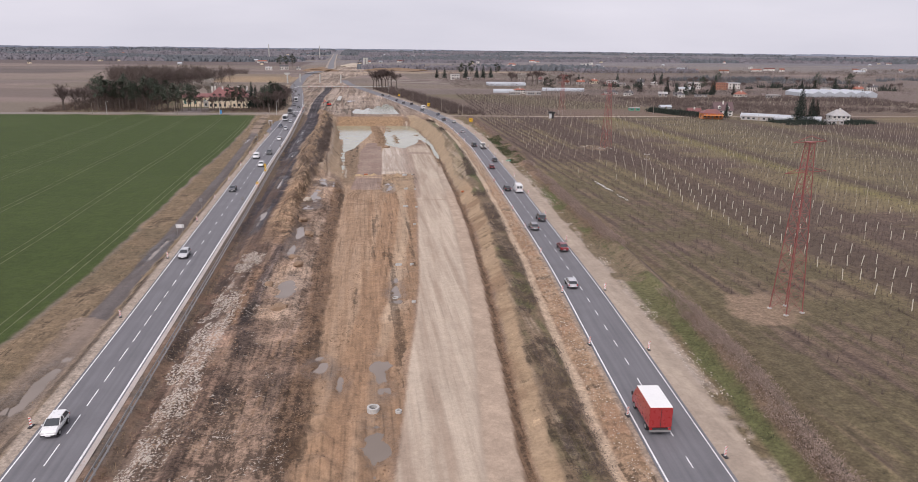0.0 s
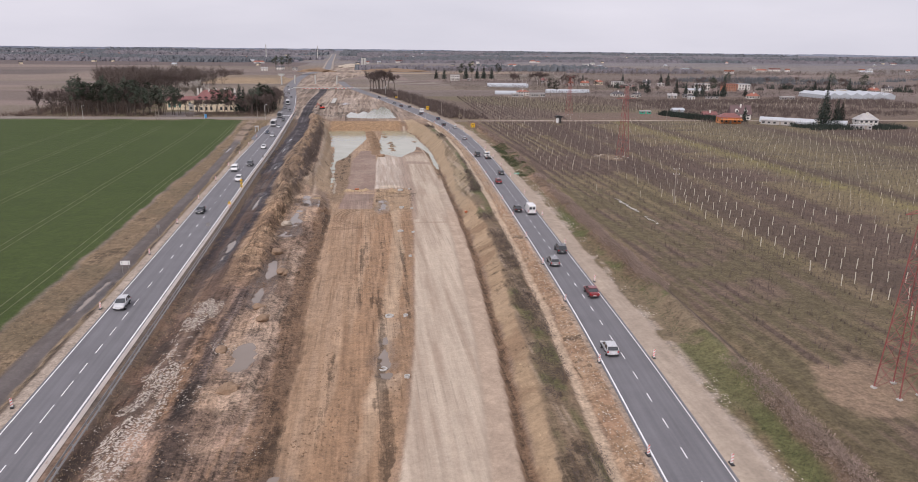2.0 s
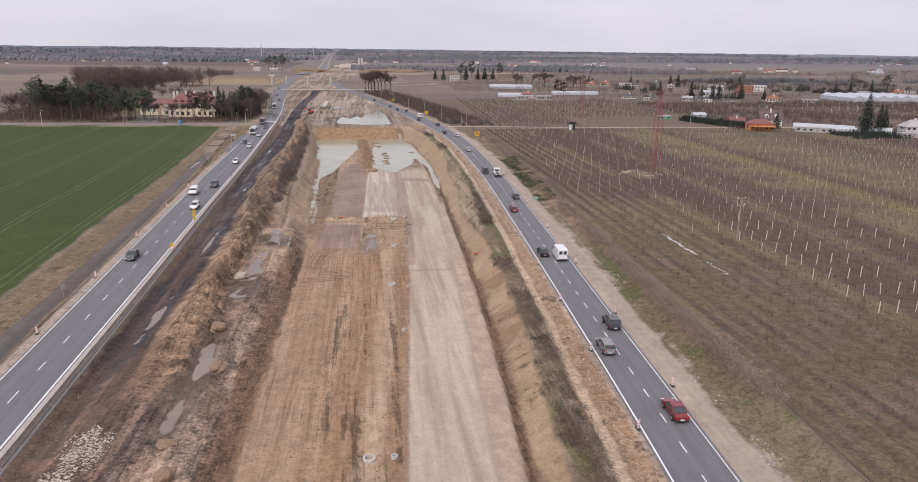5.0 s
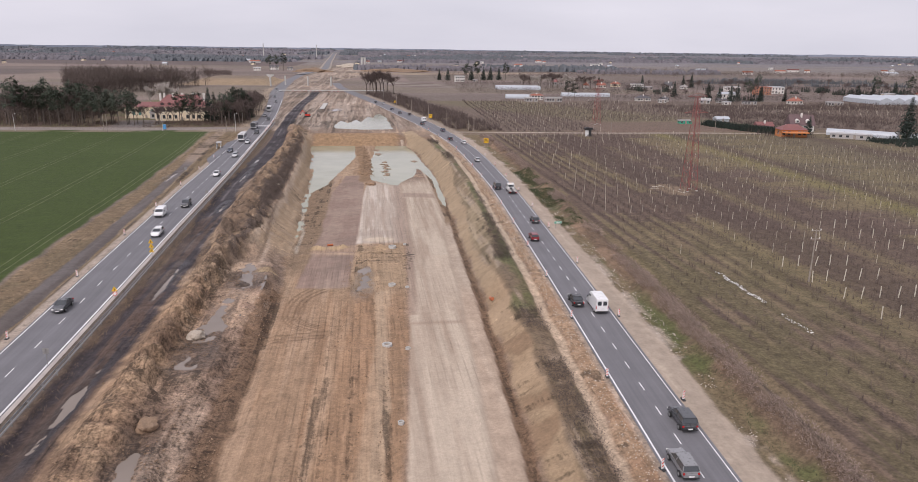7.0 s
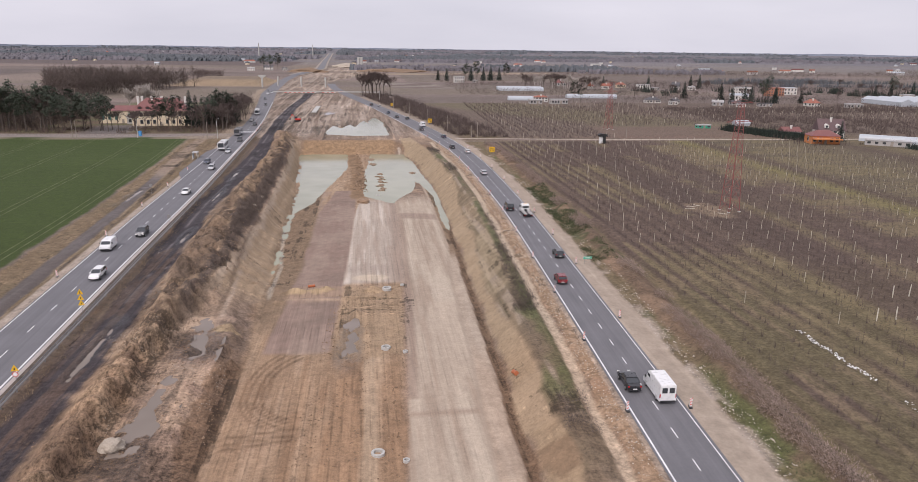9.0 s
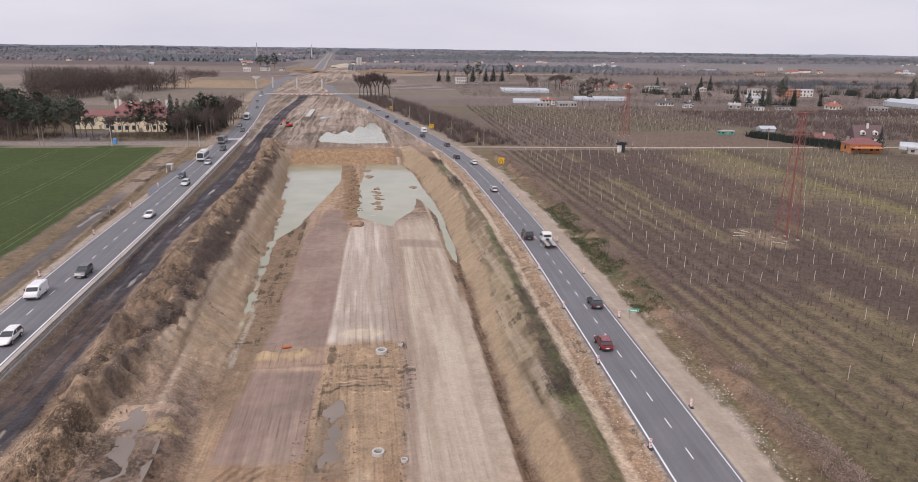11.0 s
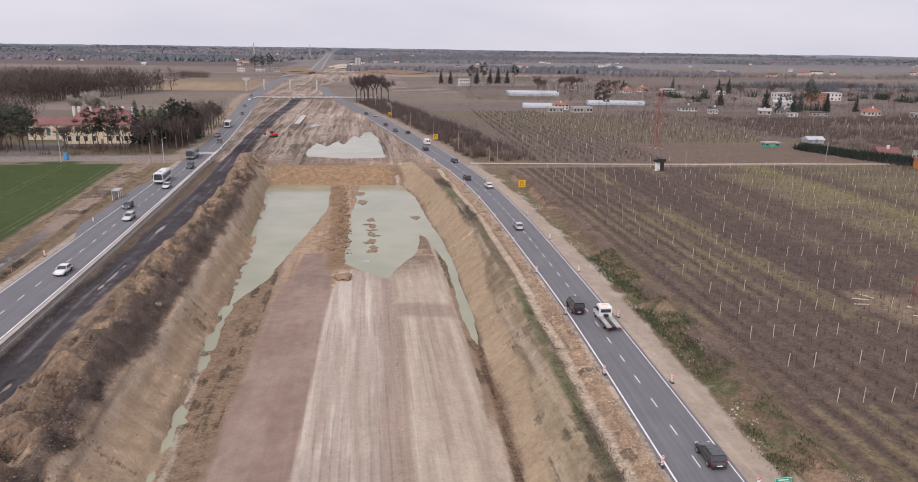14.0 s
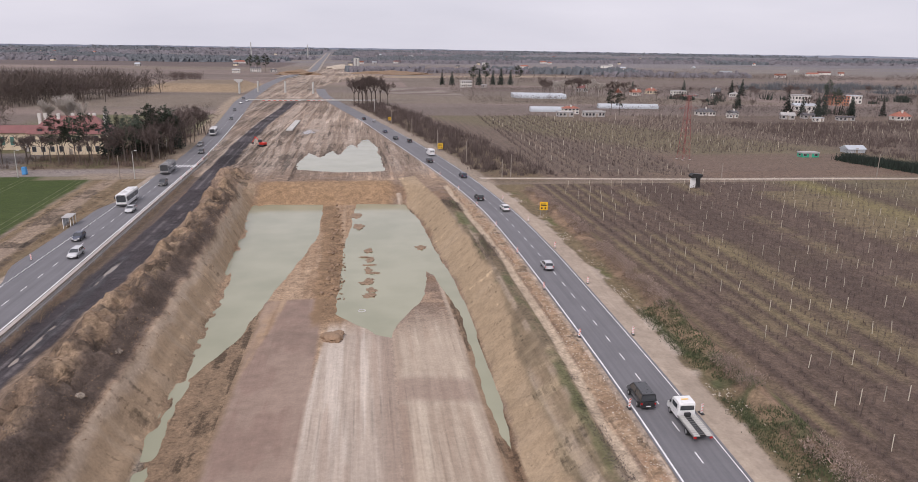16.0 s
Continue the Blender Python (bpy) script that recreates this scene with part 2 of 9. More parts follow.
THIN_POST = mat("weathered_thin_post", (0.47, 0.425, 0.345), 0.9, vary=0.2, random_tint=0.3)
CONCRETE_POST = mat("pale_concrete_post", (0.52, 0.48, 0.40), 0.9, vary=0.2, bump=0.2, random_tint=0.25)
WOOD_POLE = mat("weathered_pole", (0.30, 0.26, 0.22), 0.9, vary=0.25, bump=0.3)
TWIG = mat("bare_twigs", (0.112, 0.084, 0.074), 0.95, vary=0.25, random_tint=0.35)
BRUSH = mat("dry_brush", (0.13, 0.092, 0.074), 0.95, vary=0.25, random_tint=0.4)
BARK = mat("bark", (0.13, 0.105, 0.088), 0.95, vary=0.3, bump=0.4)
BIRCH = mat("birch_bark", (0.42, 0.38, 0.34), 0.9, vary=0.3)
PINE = mat("pine_needles", (0.05, 0.063, 0.042), 0.9, vary=0.3, random_tint=0.45)
SPRUCE = mat("spruce_needles", (0.026, 0.038, 0.029), 0.9, vary=0.3, random_tint=0.4)
# far woods: base colours paled and blued to stand in for haze
HAZED_WOOD = mat("hazed_bare_wood", (0.165, 0.154, 0.168), 1.0, vary=0.1, scale=0.05, random_tint=0.16)
HAZED_PINE = mat("hazed_pine_wood", (0.12, 0.13, 0.142), 1.0, vary=0.1, scale=0.05, random_tint=0.12)
RED_STEEL = mat("red_oxide_steel", (0.27, 0.085, 0.075), 0.6, 0.0, vary=0.2)
STONE = mat("boulder_stone", (0.42, 0.36, 0.29), 0.9, vary=0.3, scale=1.5, bump=0.6)
CLAY = mat("clay_clod", (0.25, 0.17, 0.11), 0.95, vary=0.35, scale=1.5, bump=0.8, random_tint=0.25)
RUBBLE = mat("pale_rubble", (0.50, 0.44, 0.37), 0.95, vary=0.3, scale=1.5, bump=0.5, random_tint=0.3)
WHITE_WALL = mat("white_render", (0.66, 0.635, 0.59), 0.9, vary=0.1)
CREAM_WALL = mat("cream_render", (0.70, 0.60, 0.44), 0.9, vary=0.12)
GREY_WALL = mat("grey_render", (0.40, 0.38, 0.36), 0.9, vary=0.15)
ORANGE_WALL = mat("orange_render", (0.56, 0.22, 0.08), 0.9, vary=0.12)
BRICK_WALL = mat("red_brick", (0.40, 0.17, 0.10), 0.9, vary=0.2)
RED_ROOF = mat("red_tin_roof", (0.21, 0.085, 0.078), 0.6, vary=0.2)
TILE_ROOF = mat("clay_tile_roof", (0.33, 0.13, 0.09), 0.8, vary=0.25)
BROWN_ROOF = mat("brown_tile_roof", (0.13, 0.085, 0.085), 0.8, vary=0.2)
DARK_ROOF = mat("dark_roof", (0.10, 0.095, 0.10), 0.7, vary=0.2)
GREY_ROOF = mat("grey_felt_roof", (0.40, 0.39, 0.38), 0.8, vary=0.15)
FOIL = mat("greenhouse_foil", (0.44, 0.47, 0.50), 0.4, vary=0.08)
FRAME_GREY = mat("grey_window_frame", (0.42, 0.40, 0.38), 0.7, vary=0.1)
GLASS_DARK = mat("window_glass", (0.05, 0.055, 0.06), 0.08, vary=0.1, spec=0.8)
GLASS_GREEN = mat("green_tinted_glass", (0.10, 0.22, 0.19), 0.15, vary=0.1, spec=0.8)
RUBBER = mat("tyre_rubber", (0.025, 0.025, 0.025), 0.85, vary=0.1)
RIM = mat("alloy_rim", (0.5, 0.5, 0.5), 0.35, 0.8, vary=0.05)
LAMP_RED = mat("red_lamp_glass", (0.45, 0.02, 0.02), 0.2, vary=0.05)
LAMP_CLEAR = mat("clear_lamp_glass", (0.75, 0.75, 0.72), 0.15, vary=0.05)
PLASTIC_DARK = mat("dark_plastic", (0.035, 0.035, 0.037), 0.6, vary=0.1)
SIGN_YELLOW = mat("yellow_sign_sheet", (0.80, 0.47, 0.02), 0.5, vary=0.06)
SIGN_BLACK = mat("sign_black", (0.03, 0.03, 0.03), 0.5, vary=0.05)
SIGN_WHITE = mat("sign_white", (0.78, 0.78, 0.76), 0.5, vary=0.06)
SIGN_RED = mat("sign_red", (0.60, 0.05, 0.035), 0.5, vary=0.06)
MUDFLAT = mat("islet_mud", (0.24, 0.165, 0.105), 0.8, vary=0.3, bump=0.3)
SIGN_GREEN = mat("sign_green", (0.02, 0.36, 0.22), 0.5, vary=0.06)
SIGN_BLUE = mat("sign_blue", (0.08, 0.30, 0.58), 0.5, vary=0.06)
PVC_ORANGE = mat("orange_pvc_pipe", (0.42, 0.13, 0.055), 0.5, vary=0.15)


# ---- helpers of this scene ----
def mesh_of(name, verts, faces, material, smooth=False):
    me = bpy.data.meshes.new(name)
    me.from_pydata(verts, [], faces)
    me.materials.append(material)
    if smooth:
        me.shade_smooth()
    return me


def part(name, bm, material, parent=None, label="", smooth=False):
    """Links a bmesh as one mesh object, under a thing or part if one is given."""
    me = bpy.data.meshes.new(name)
    bm.to_mesh(me)
    bm.free()
    me.materials.append(material)
    if smooth:
        me.shade_smooth()
    ob = new(name, me)
    if parent:
        ob.parent = parent
    if label:
        ob["label"] = label
    return ob


def thing(name, label, category, m=None, group="", kind=""):
    ob = new(name)
    ob.empty_display_size = 0.2
    if m is not None:
        ob.matrix_basis = m
    return tagged(ob, label, category, group, kind)


def box(bm, x0, y0, z0, x1, y1, z1, bevel=0.0):
    r = bmesh.ops.create_cube(bm, size=1, matrix=Matrix.Translation(((x0 + x1) / 2, (y0 + y1) / 2, (z0 + z1) / 2)) @ Matrix.Diagonal((x1 - x0, y1 - y0, z1 - z0, 1)))
    if bevel:
        es = list({e for v in r["verts"] for e in v.link_edges})
        bmesh.ops.bevel(bm, geom=es, offset=bevel, segments=2, affect="EDGES")
    return bm


def rod(bm, a, b, r0, r1=None, sides=6, caps=True):
    a, b = Vector(a), Vector(b)
    d = b - a
    m = Matrix.Translation((a + b) / 2) @ d.to_track_quat("Z", "Y").to_matrix().to_4x4()
    bmesh.ops.create_cone(bm, cap_ends=caps, segments=sides, radius1=r0, radius2=r0 if r1 is None else r1, depth=d.length, matrix=m)
    return bm


def prism(bm, outline, y0, y1):
    """An outline in x and z, drawn out along y."""
    a = [bm.verts.new((x, y0, z)) for x, z in outline]
    b = [bm.verts.new((x, y1, z)) for x, z in outline]
    bm.faces.new(a)
    bm.faces.new(b[::-1])
    for i in range(len(a)):
        j = (i + 1) % len(a)
        bm.faces.new((a[j], a[i], b[i], b[j]))
    bmesh.ops.recalc_face_normals(bm, faces=bm.faces)
    return bm


def bm_new():
    return bmesh.new()


# ---- the lie of the land ----
_lat = np.random.RandomState(7).rand(256, 256)


def value_noise(x, y, size, seed=0):
    u, v = x / size + seed * 17.31, y / size + seed * 5.77
    i, j = np.floor(u).astype(int), np.floor(v).astype(int)
    f, g = u - i, v - j
    f, g = f * f * (3 - 2 * f), g * g * (3 - 2 * g)
    a = _lat[i % 256, j % 256] * (1 - f) + _lat[(i + 1) % 256, j % 256] * f
    b = _lat[i % 256, (j + 1) % 256] * (1 - f) + _lat[(i + 1) % 256, (j + 1) % 256] * f
    return a * (1 - g) + b * g - 0.5


def fbm(x, y, size, octaves=4, seed=0):
    s, amp = 0.0, 1.0
    for k in range(octaves):
        s = s + amp * value_noise(x, y, size / 2 ** k, seed + k)
        amp *= 0.55
    return s


_ys = np.arange(-400.0, 5001.0, 4.0)


def line(*pairs, smooth=10.0):
    """A line along the valley: x for each y, eased between the given stations."""
    p = np.array(pairs, float)
    v = np.interp(_ys, p[:, 0], p[:, 1])
    k = np.exp(-0.5 * (np.arange(-12, 13) * 4.0 / smooth) ** 2)
    v = np.convolve(np.pad(v, 12, mode="edge"), k / k.sum(), mode="valid")
    return lambda y: np.interp(y, _ys, v)


def smooth(a, b, v):
    t = np.clip((v - a) / (b - a + 1e-9), 0, 1)
    return t * t * (3 - 2 * t)


def band(v, a, b, soft=0.5):
    """1 where v lies between a and b, with soft edges."""
    return smooth(a - soft, a + soft, v) * (1 - smooth(b - soft, b + soft, v))


# edge lines of the two roads
LL = line((-400, -33), (0, -33.6), (60, -35.0), (100, -36.3), (130, -37.5), (160, -38.6), (190, -39.8), (230, -41.5), (257, -42.4), (290, -43.9), (340, -45.0), (390, -46.3), (431, -48.0), (470, -49.5), (520, -52.5), (613, -62), (728, -75), (800, -80), (970, -88), (1308, -92), (2716, -107), (5000, -130))
LR = line((-400, -27), (0, -27.6), (60, -29.0), (100, -30.0), (135, -31.0), (155, -31.6), (185, -32.4), (225, -33.7), (256, -34.7), (280, -35.2), (326, -36.4), (354, -37.5), (396, -39.2), (428, -40.5), (477, -42.4), (530, -46), (620, -53.5), (729, -64), (800, -69.5), (970, -78), (1308, -82), (2716, -95), (5000, -118))
RL = line((-400, -4), (0, 23.5), (55, 27.9), (91, 31.2), (108, 33.0), (128, 34.7), (152, 36.3), (180, 38.0), (197, 39.0), (222, 40.4), (243, 41.5), (276, 43.2), (296, 43.9), (347, 44.2), (383, 43.6), (415, 40.8), (455, 35.5), (497, 29.3), (596, 14.6), (732, -10), (813, -22), (900, -30), (1000, -20), (1132, 22), (1500, 50), (5000, 300))
RR = line((-400, 3), (0, 30.0), (54, 34.3), (77, 36.7), (108, 39.5), (125, 40.7), (146, 42.0), (178, 44.0), (194, 45.1), (220, 46.6), (250, 48.2), (263, 48.9), (296, 50.4), (346, 51.4), (379, 51.0), (415, 48.5), (450, 45), (515, 36), (596, 22.5), (650, 13), (755, -5.5), (813, -14.5), (900, -22), (1000, -12), (1132, 31), (1500, 60), (5000, 310))
SEAM = line((-400, -4), (0, -3.5), (50, 1.0), (72, 3.5), (114, 8.6), (144, 10.7), (185, 13.5), (215, 15.3), (247, 16.6), (286, 17.7), (321, 18.0), (360, 17.5), (400, 15.5), (440, 11.5), (500, 2), (600, -12), (720, -30), (900, -46), (1308, -56), (5000, -80))
FIELD = line((-400, -49), (94, -50), (118, -50.3), (165, -51.6), (245, -55.0), (286, -56), (370, -60.3), (425, -64.5), (440, -66))
OLD = line((-400, -40), (78, -40.6), (106, -41.6), (147, -42.8), (177, -44.0), (231, -46.5), (257, -48), (285, -49.5), (326, -52), (370, -56), (430, -60))
TOPL = line((-400, -18), (60, -18), (150, -17.5), (220, -16.5), (281, -15.2), (300, -15.2), (340, -16.4), (380, -17.5), (420, -21), (440, -23))
FOOTL = line((-400, -7), (60, -7.2), (115, -7.6), (170, -8.0), (208, -7.0), (250, -8.5), (287, -10.4), (310, -11.3), (338, -11.9), (380, -15), (422, -17.5), (440, -18))
FOOTR = line((-400, 10), (50, 15.0), (72, 17.3), (113, 21.3), (134, 23.2), (174, 26.0), (205, 27.6), (248, 29.2), (282, 30.6), (304, 31.3), (340, 31.6), (394, 28.8), (424, 25.5), (440, 24))
TOPR = line((-400, 14), (50, 18.0), (113, 24.0), (160, 29.0), (205, 31.3), (230, 33.0), (275, 37.2), (297, 38), (327, 37.6), (365, 36.2), (409, 33), (430, 30.5), (440, 29))
PALE = line((-400, 20), (50, 23.2), (110, 28.6), (134, 31.0), (170, 33.6), (225, 36.9), (258, 38.4), (300, 40.2), (350, 40.6), (420, 37.5))
DK = line((-400, -26), (130, -26), (190, -25.5), (235, -26.2), (262, -28.2), (300, -29.8), (350, -29.3), (395, -29.6), (450, -32.5), (515, -35.5), (600, -37), (690, -36), (780, -38), (5000, -38))
HEDGE = line((-400, 20), (0, 39), (53, 43.5), (76, 47.5), (100, 49.8), (131, 51.3), (180, 53.6), (216, 55.5), (254, 57.3), (290, 59.3), (330, 60.8), (380, 61.2), (415, 60.0))
FLOOR = line((-400, -0.3), (50, -0.5), (100, -1.0), (131, -1.5), (180, -2.4), (220, -3.2), (260, -4.2), (290, -4.6), (330, -4.7), (5000, -4.7))
WATER_LEVEL = -5.0

POND_LEFT = [(-8.2, 262), (-9.8, 284), (-10.6, 305), (-9.4, 312), (-6.0, 322), (-2.6, 345), (0.5, 366), (3.0, 387), (2.2, 419), (-15.0, 423), (-16.2, 398), (-13.4, 368), (-12.0, 345), (-11.9, 318), (-11.6, 284), (-9.6, 262)]
POND_RIGHT = [(8.8, 333), (9.4, 350), (9.2, 371), (11.0, 392), (10.6, 402), (12.0, 419), (25.4, 417), (28.6, 395), (29.6, 372), (31.6, 338), (31.0, 300), (29.9, 282), (29.3, 300), (30.2, 330), (27.6, 352), (26.0, 356), (25.4, 345), (22.6, 331), (18.3, 320)]
POND_FAR = [(-8.6, 453), (-8.6, 474), (-7.0, 492), (-2.0, 480), (2.0, 496), (4.5, 486), (9.0, 515), (11.5, 505), (12.5, 528), (16.5, 533), (20.0, 500), (20.8, 449), (6.0, 447)]


def outside(x, y, poly):
    """Signed distance to a shore: negative over the water."""
    d = np.full(np.shape(x), 1e9)
    inside = np.zeros(np.shape(x), bool)
    n = len(poly)
    for k in range(n):
        (ax, ay), (bx, by) = poly[k], poly[(k + 1) % n]
        ex, ey = bx - ax, by - ay
        t = np.clip(((x - ax) * ex + (y - ay) * ey) / (ex * ex + ey * ey), 0, 1)
        d = np.minimum(d, np.hypot(x - ax - t * ex, y - ay - t * ey))
        cross = (ay > y) != (by > y)
        inside ^= cross & (x < (bx - ax) * (y - ay) / (by - ay + 1e-12) + ax)
    return np.where(inside, -d, d)


# puddles: x, y, half width, half length, level below the ground there
PUDDLES = [(-14.4, 116.5, 1.5, 6, -0.50), (-15.7, 143, 0.9, 7, -0.55), (-15.4, 155, 1.0, 6, -0.60), (-15.4, 184, 1.7, 6, -0.80), (-13.9, 213, 2.2, 12, -1.15), (-14.9, 198, 1.9, 8, -0.90),
           (1.2, 82.0, 1.3, 5.5, 0), (4.6, 116, 0.7, 7, 0), (-4.0, 81, 0.9, 2.6, 0), (0.2, 66, 1.2, 5, 0), (-7.0, 86, 0.9, 2.2, 0),
           (7.0, 222, 1.0, 9, 0), (-26.4, 214, 0.5, 9, 0), (-25.6, 170, 0.6, 10, 0), (-28.3, 268, 0.35, 9, 0), (-30.0, 316, 0.35, 10, 0), (-30.8, 345, 0.4, 7, 0),
           (-40.7, 84, 0.8, 9, 0), (-42.3, 70, 1.0, 7, 0), (-43.0, 142, 0.5, 8, 0), (-52.6, 318, 0.8, 10, 0), (-12.0, 560, 3, 12, 0)]
MOUNDS = [(2.5, 151, 0.5, 0.9, 0.5), (2.6, 148, 0.6, 1.0, 0.6), (2.8, 145, 0.6, 1.0, 0.6), (2.9, 142, 0.6, 1.0, 0.55), (3.0, 139, 0.6, 1.0, 0.55), (3.2, 136, 0.5, 0.9, 0.45),
          (-8.5, 69, 5.0, 4.5, 0.9), (-6.0, 60, 5.0, 5.0, 0.8), (-14.5, 106, 1.6, 1.6, 0.6), (-13.2, 152, 1.3, 1.5, 0.7), (-14.8, 134, 1.2, 1.2, 0.7), (-13.6, 128, 1.4, 1.2, 0.6),
          (-3.2, 243.6, 1.6, 1.3, 0.9), (1.6, 244.0, 2.2, 1.2, 1.0), (8.3, 237, 1.5, 1.5, 0.7), (7.6, 231.5, 1.8, 2.2, 0.6), (10.6, 243.5, 1.4, 1.0, 0.8), (-11.0, 221.5, 1.6, 1.8, 0.7)]


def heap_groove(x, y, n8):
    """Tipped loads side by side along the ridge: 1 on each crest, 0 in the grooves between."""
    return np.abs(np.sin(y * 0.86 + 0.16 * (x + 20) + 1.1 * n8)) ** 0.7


def height(x, y, detail=True):
    x, y = np.asarray(x, float), np.asarray(y, float)
    ll, lr, rl, rr = LL(y), LR(y), RL(y), RR(y)
    n8, n2 = fbm(x, y, 9.0, 4, 1), fbm(x, y, 2.2, 3, 5)
    z = 0.5 * fbm(x, y, 90.0, 3, 3) * smooth(5, 40, np.maximum(ll - x, x - rr)) - 0.15
    near = band(y, -200, 640, 60)
    # the sunk bed of the works
    floor_z = FLOOR(y)
    wall = smooth(417.5, 431, y + 0.8 * n8)
    lap = 0.5 * n8 + 0.35 * n2
    shore = np.minimum(outside(x, y, POND_LEFT), outside(x, y, POND_RIGHT)) + 0.9 * lap
    floor_z = np.where(shore < 14, np.minimum(floor_z, WATER_LEVEL + np.where(shore < 0, 0.12, 0.05) * shore), floor_z)
    floor_z = floor_z * (1 - wall) + (-0.6) * wall * (1 - smooth(560, 700, y))
    fl, tl, fr, tr = FOOTL(y), TOPL(y), FOOTR(y), TOPR(y)
    side = np.maximum(np.clip((fl - x + 0.5 * n8) / (fl - tl), 0, 1), np.clip((x - fr + 0.5 * n8) / (tr - fr), 0, 1))
    rise = floor_z * (1 - side)
    in_bed = band(x, lr + 4, rl - 4, 3.0)
    z = z * (1 - in_bed * near) + np.where(in_bed > 0, rise, 0) * in_bed
    # spoil ridge along the west side of the bed
    rc = np.where(y < 240, -19.8, -19.8 - smooth(240, 300, y) * 1.8) - smooth(380, 440, y) * 5
    rw = 3.3 + 1.9 * smooth(215, 245, y) - 0.8 * smooth(285, 330, y) + 0.7 * n8
    groove = heap_groove(x, y, n8)
    rh = smooth(148, 172, y) * (1 - smooth(425, 470, y)) * (2.0 + (0.6 + 2.2 * smooth(215, 245, y)) * fbm(x, y, 4.2, 4, 11) + 0.9 * (groove - 0.55) * (1 - 0.5 * smooth(215, 245, y)) + (1.0 * n2 + 0.5 * fbm(x, y, 1.3, 2, 13)) * smooth(212, 235, y))
    z = z + rh * np.exp(-np.abs((x - rc) / rw) ** (2.0 + 1.4 * smooth(215, 240, y)) * 1.6)
    # churned mud
    rough = band(x, lr + 5.5, fl + 1, 1.0) * near * (1 - 0.85 * band(x, DK(y) - 3.8, DK(y) + 3.4, 0.6) * smooth(130, 160, y))
    median = band(x, SEAM(y) - 11 + smooth(200, 250, y) * 3, SEAM(y) - 0.7, 0.7) * (1 - smooth(240, 250, y)) * near
    bank = band(x, pal_l(y), rl - 0.6, 0.5) * near
    z = z + rough * (0.40 * n8 + 0.34 * n2 + 0.42 * fbm(x * 2.2, y * 0.12, 2.8, 3, 15)) + median * (0.16 * n8 + 0.24 * n2 + 0.25 * fbm(x * 2.2, y * 0.12, 2.4, 3, 16)) + bank * 0.2 * n2
    # the compacted carriageways stand a little proud of the bed
    s = x - SEAM(y)
    carriage = band(s, 0.0, 8.8 + smooth(240, 285, y) * 1.6, 0.35) * (1 - smooth(400, 425, y))
    carriage = np.maximum(carriage, band(s, -11.3, 0.1, 0.4) * band(y, 248, 322, 1.5))
    z = z + 0.22 * carriage * band(y, -200, 335, 4)
    z = z - 0.3 * band(x + 0.25 * n8, fr - 1.35, fr - 0.15, 0.3) * (1 - smooth(246, 268, y)) * near
    # low dike across the sub-base, ribbed slopes
    z = z + 0.6 * np.exp(-((y - 238.4 - 0.07 * (x + 6) + 0.5 * n8) / 0.7) ** 2) * band(x, -6.5, 11.5, 0.6)
    z = z + (side > 0.05) * (side < 0.95) * near * 0.07 * fbm(x * 0.25, y * 2.2, 2.4, 3, 17)
    for mx, my, sx, sy, h in MOUNDS:
        z = z + h * np.exp(-((x - mx) / sx) ** 2 - ((y - my) / sy) ** 2) * (1 + 0.9 * n2)
    # verge and pale haul track beside the east road
    pal = PALE(y)
    z = z - 0.35 * band(x, pal - 0.9, pal + 0.9, 0.6) * near * (1 - smooth(400, 430, y))
    # brush bank beyond the east shoulder, ditch beside it
    hd = HEDGE(y)
    z = z + (1.05 + 0.9 * n8 + 0.4 * n2) * np.exp(-((x - hd) / 1.8) ** 2) * band(y, -100, 408, 8) - 0.45 * np.exp(-((x - hd - 3.6) / 1.1) ** 2) * band(y, -100, 408, 8)
    # roads on low banks
    dl = np.maximum(ll - 1.9 - x, x - (lr + 2.3))
    dr = np.maximum(rl - 0.5 - x, x - (rr + 1.0))
    z = np.where(dl < 0, 0.1, z * smooth(0, 2.0, dl) + 0.1 * (1 - smooth(0, 2.0, dl)) - 0.35 * band(dl, 0.8, 3.2, 0.8) * (x > lr) * near)
    z = np.where(dr < 0, 0.1, z * smooth(0, 3.0, dr) + 0.1 * (1 - smooth(0, 3.0, dr)))
    # old track and ditch on the west side
    od = OLD(y)
    z = z - 0.15 * band(x, od - 1.6, od + 1.6, 0.4) * band(y, -200, 440, 5) - 0.55 * np.exp(-((x - (od * 0.45 + (ll - 2.0) * 0.55)) / 0.9) ** 2) * band(y, -200, 425, 8) * (0.7 + n8)
    # water hollows
    far_shore = outside(x, y, POND_FAR) + 2.2 * lap
    z = np.where(far_shore < 4, np.minimum(z, -0.72 + 0.1 * far_shore), z)
    for px, py, sx, sy, level in PUDDLES:
        d = np.sqrt(((x - px) / sx) ** 2 + ((y - py) / sy) ** 2) + 0.5 * n8 + 0.95 * n2
        if level:
            k = 1 - smooth(1.55, 2.5, d)
            z = z * (1 - k) + (level - 0.16 + 0.34 * smooth(0.5, 1.25, d)) * k
        else:
            z = z - 0.36 * (1 - smooth(0.45, 1.3, d))
    z = z + 5.0 * band(x + 2 * n8, -172, -98, 7) * band(y + 3 * n8, 868, 975, 12)
    # low rise to the horizon
    r = np.hypot(x, y - 100)
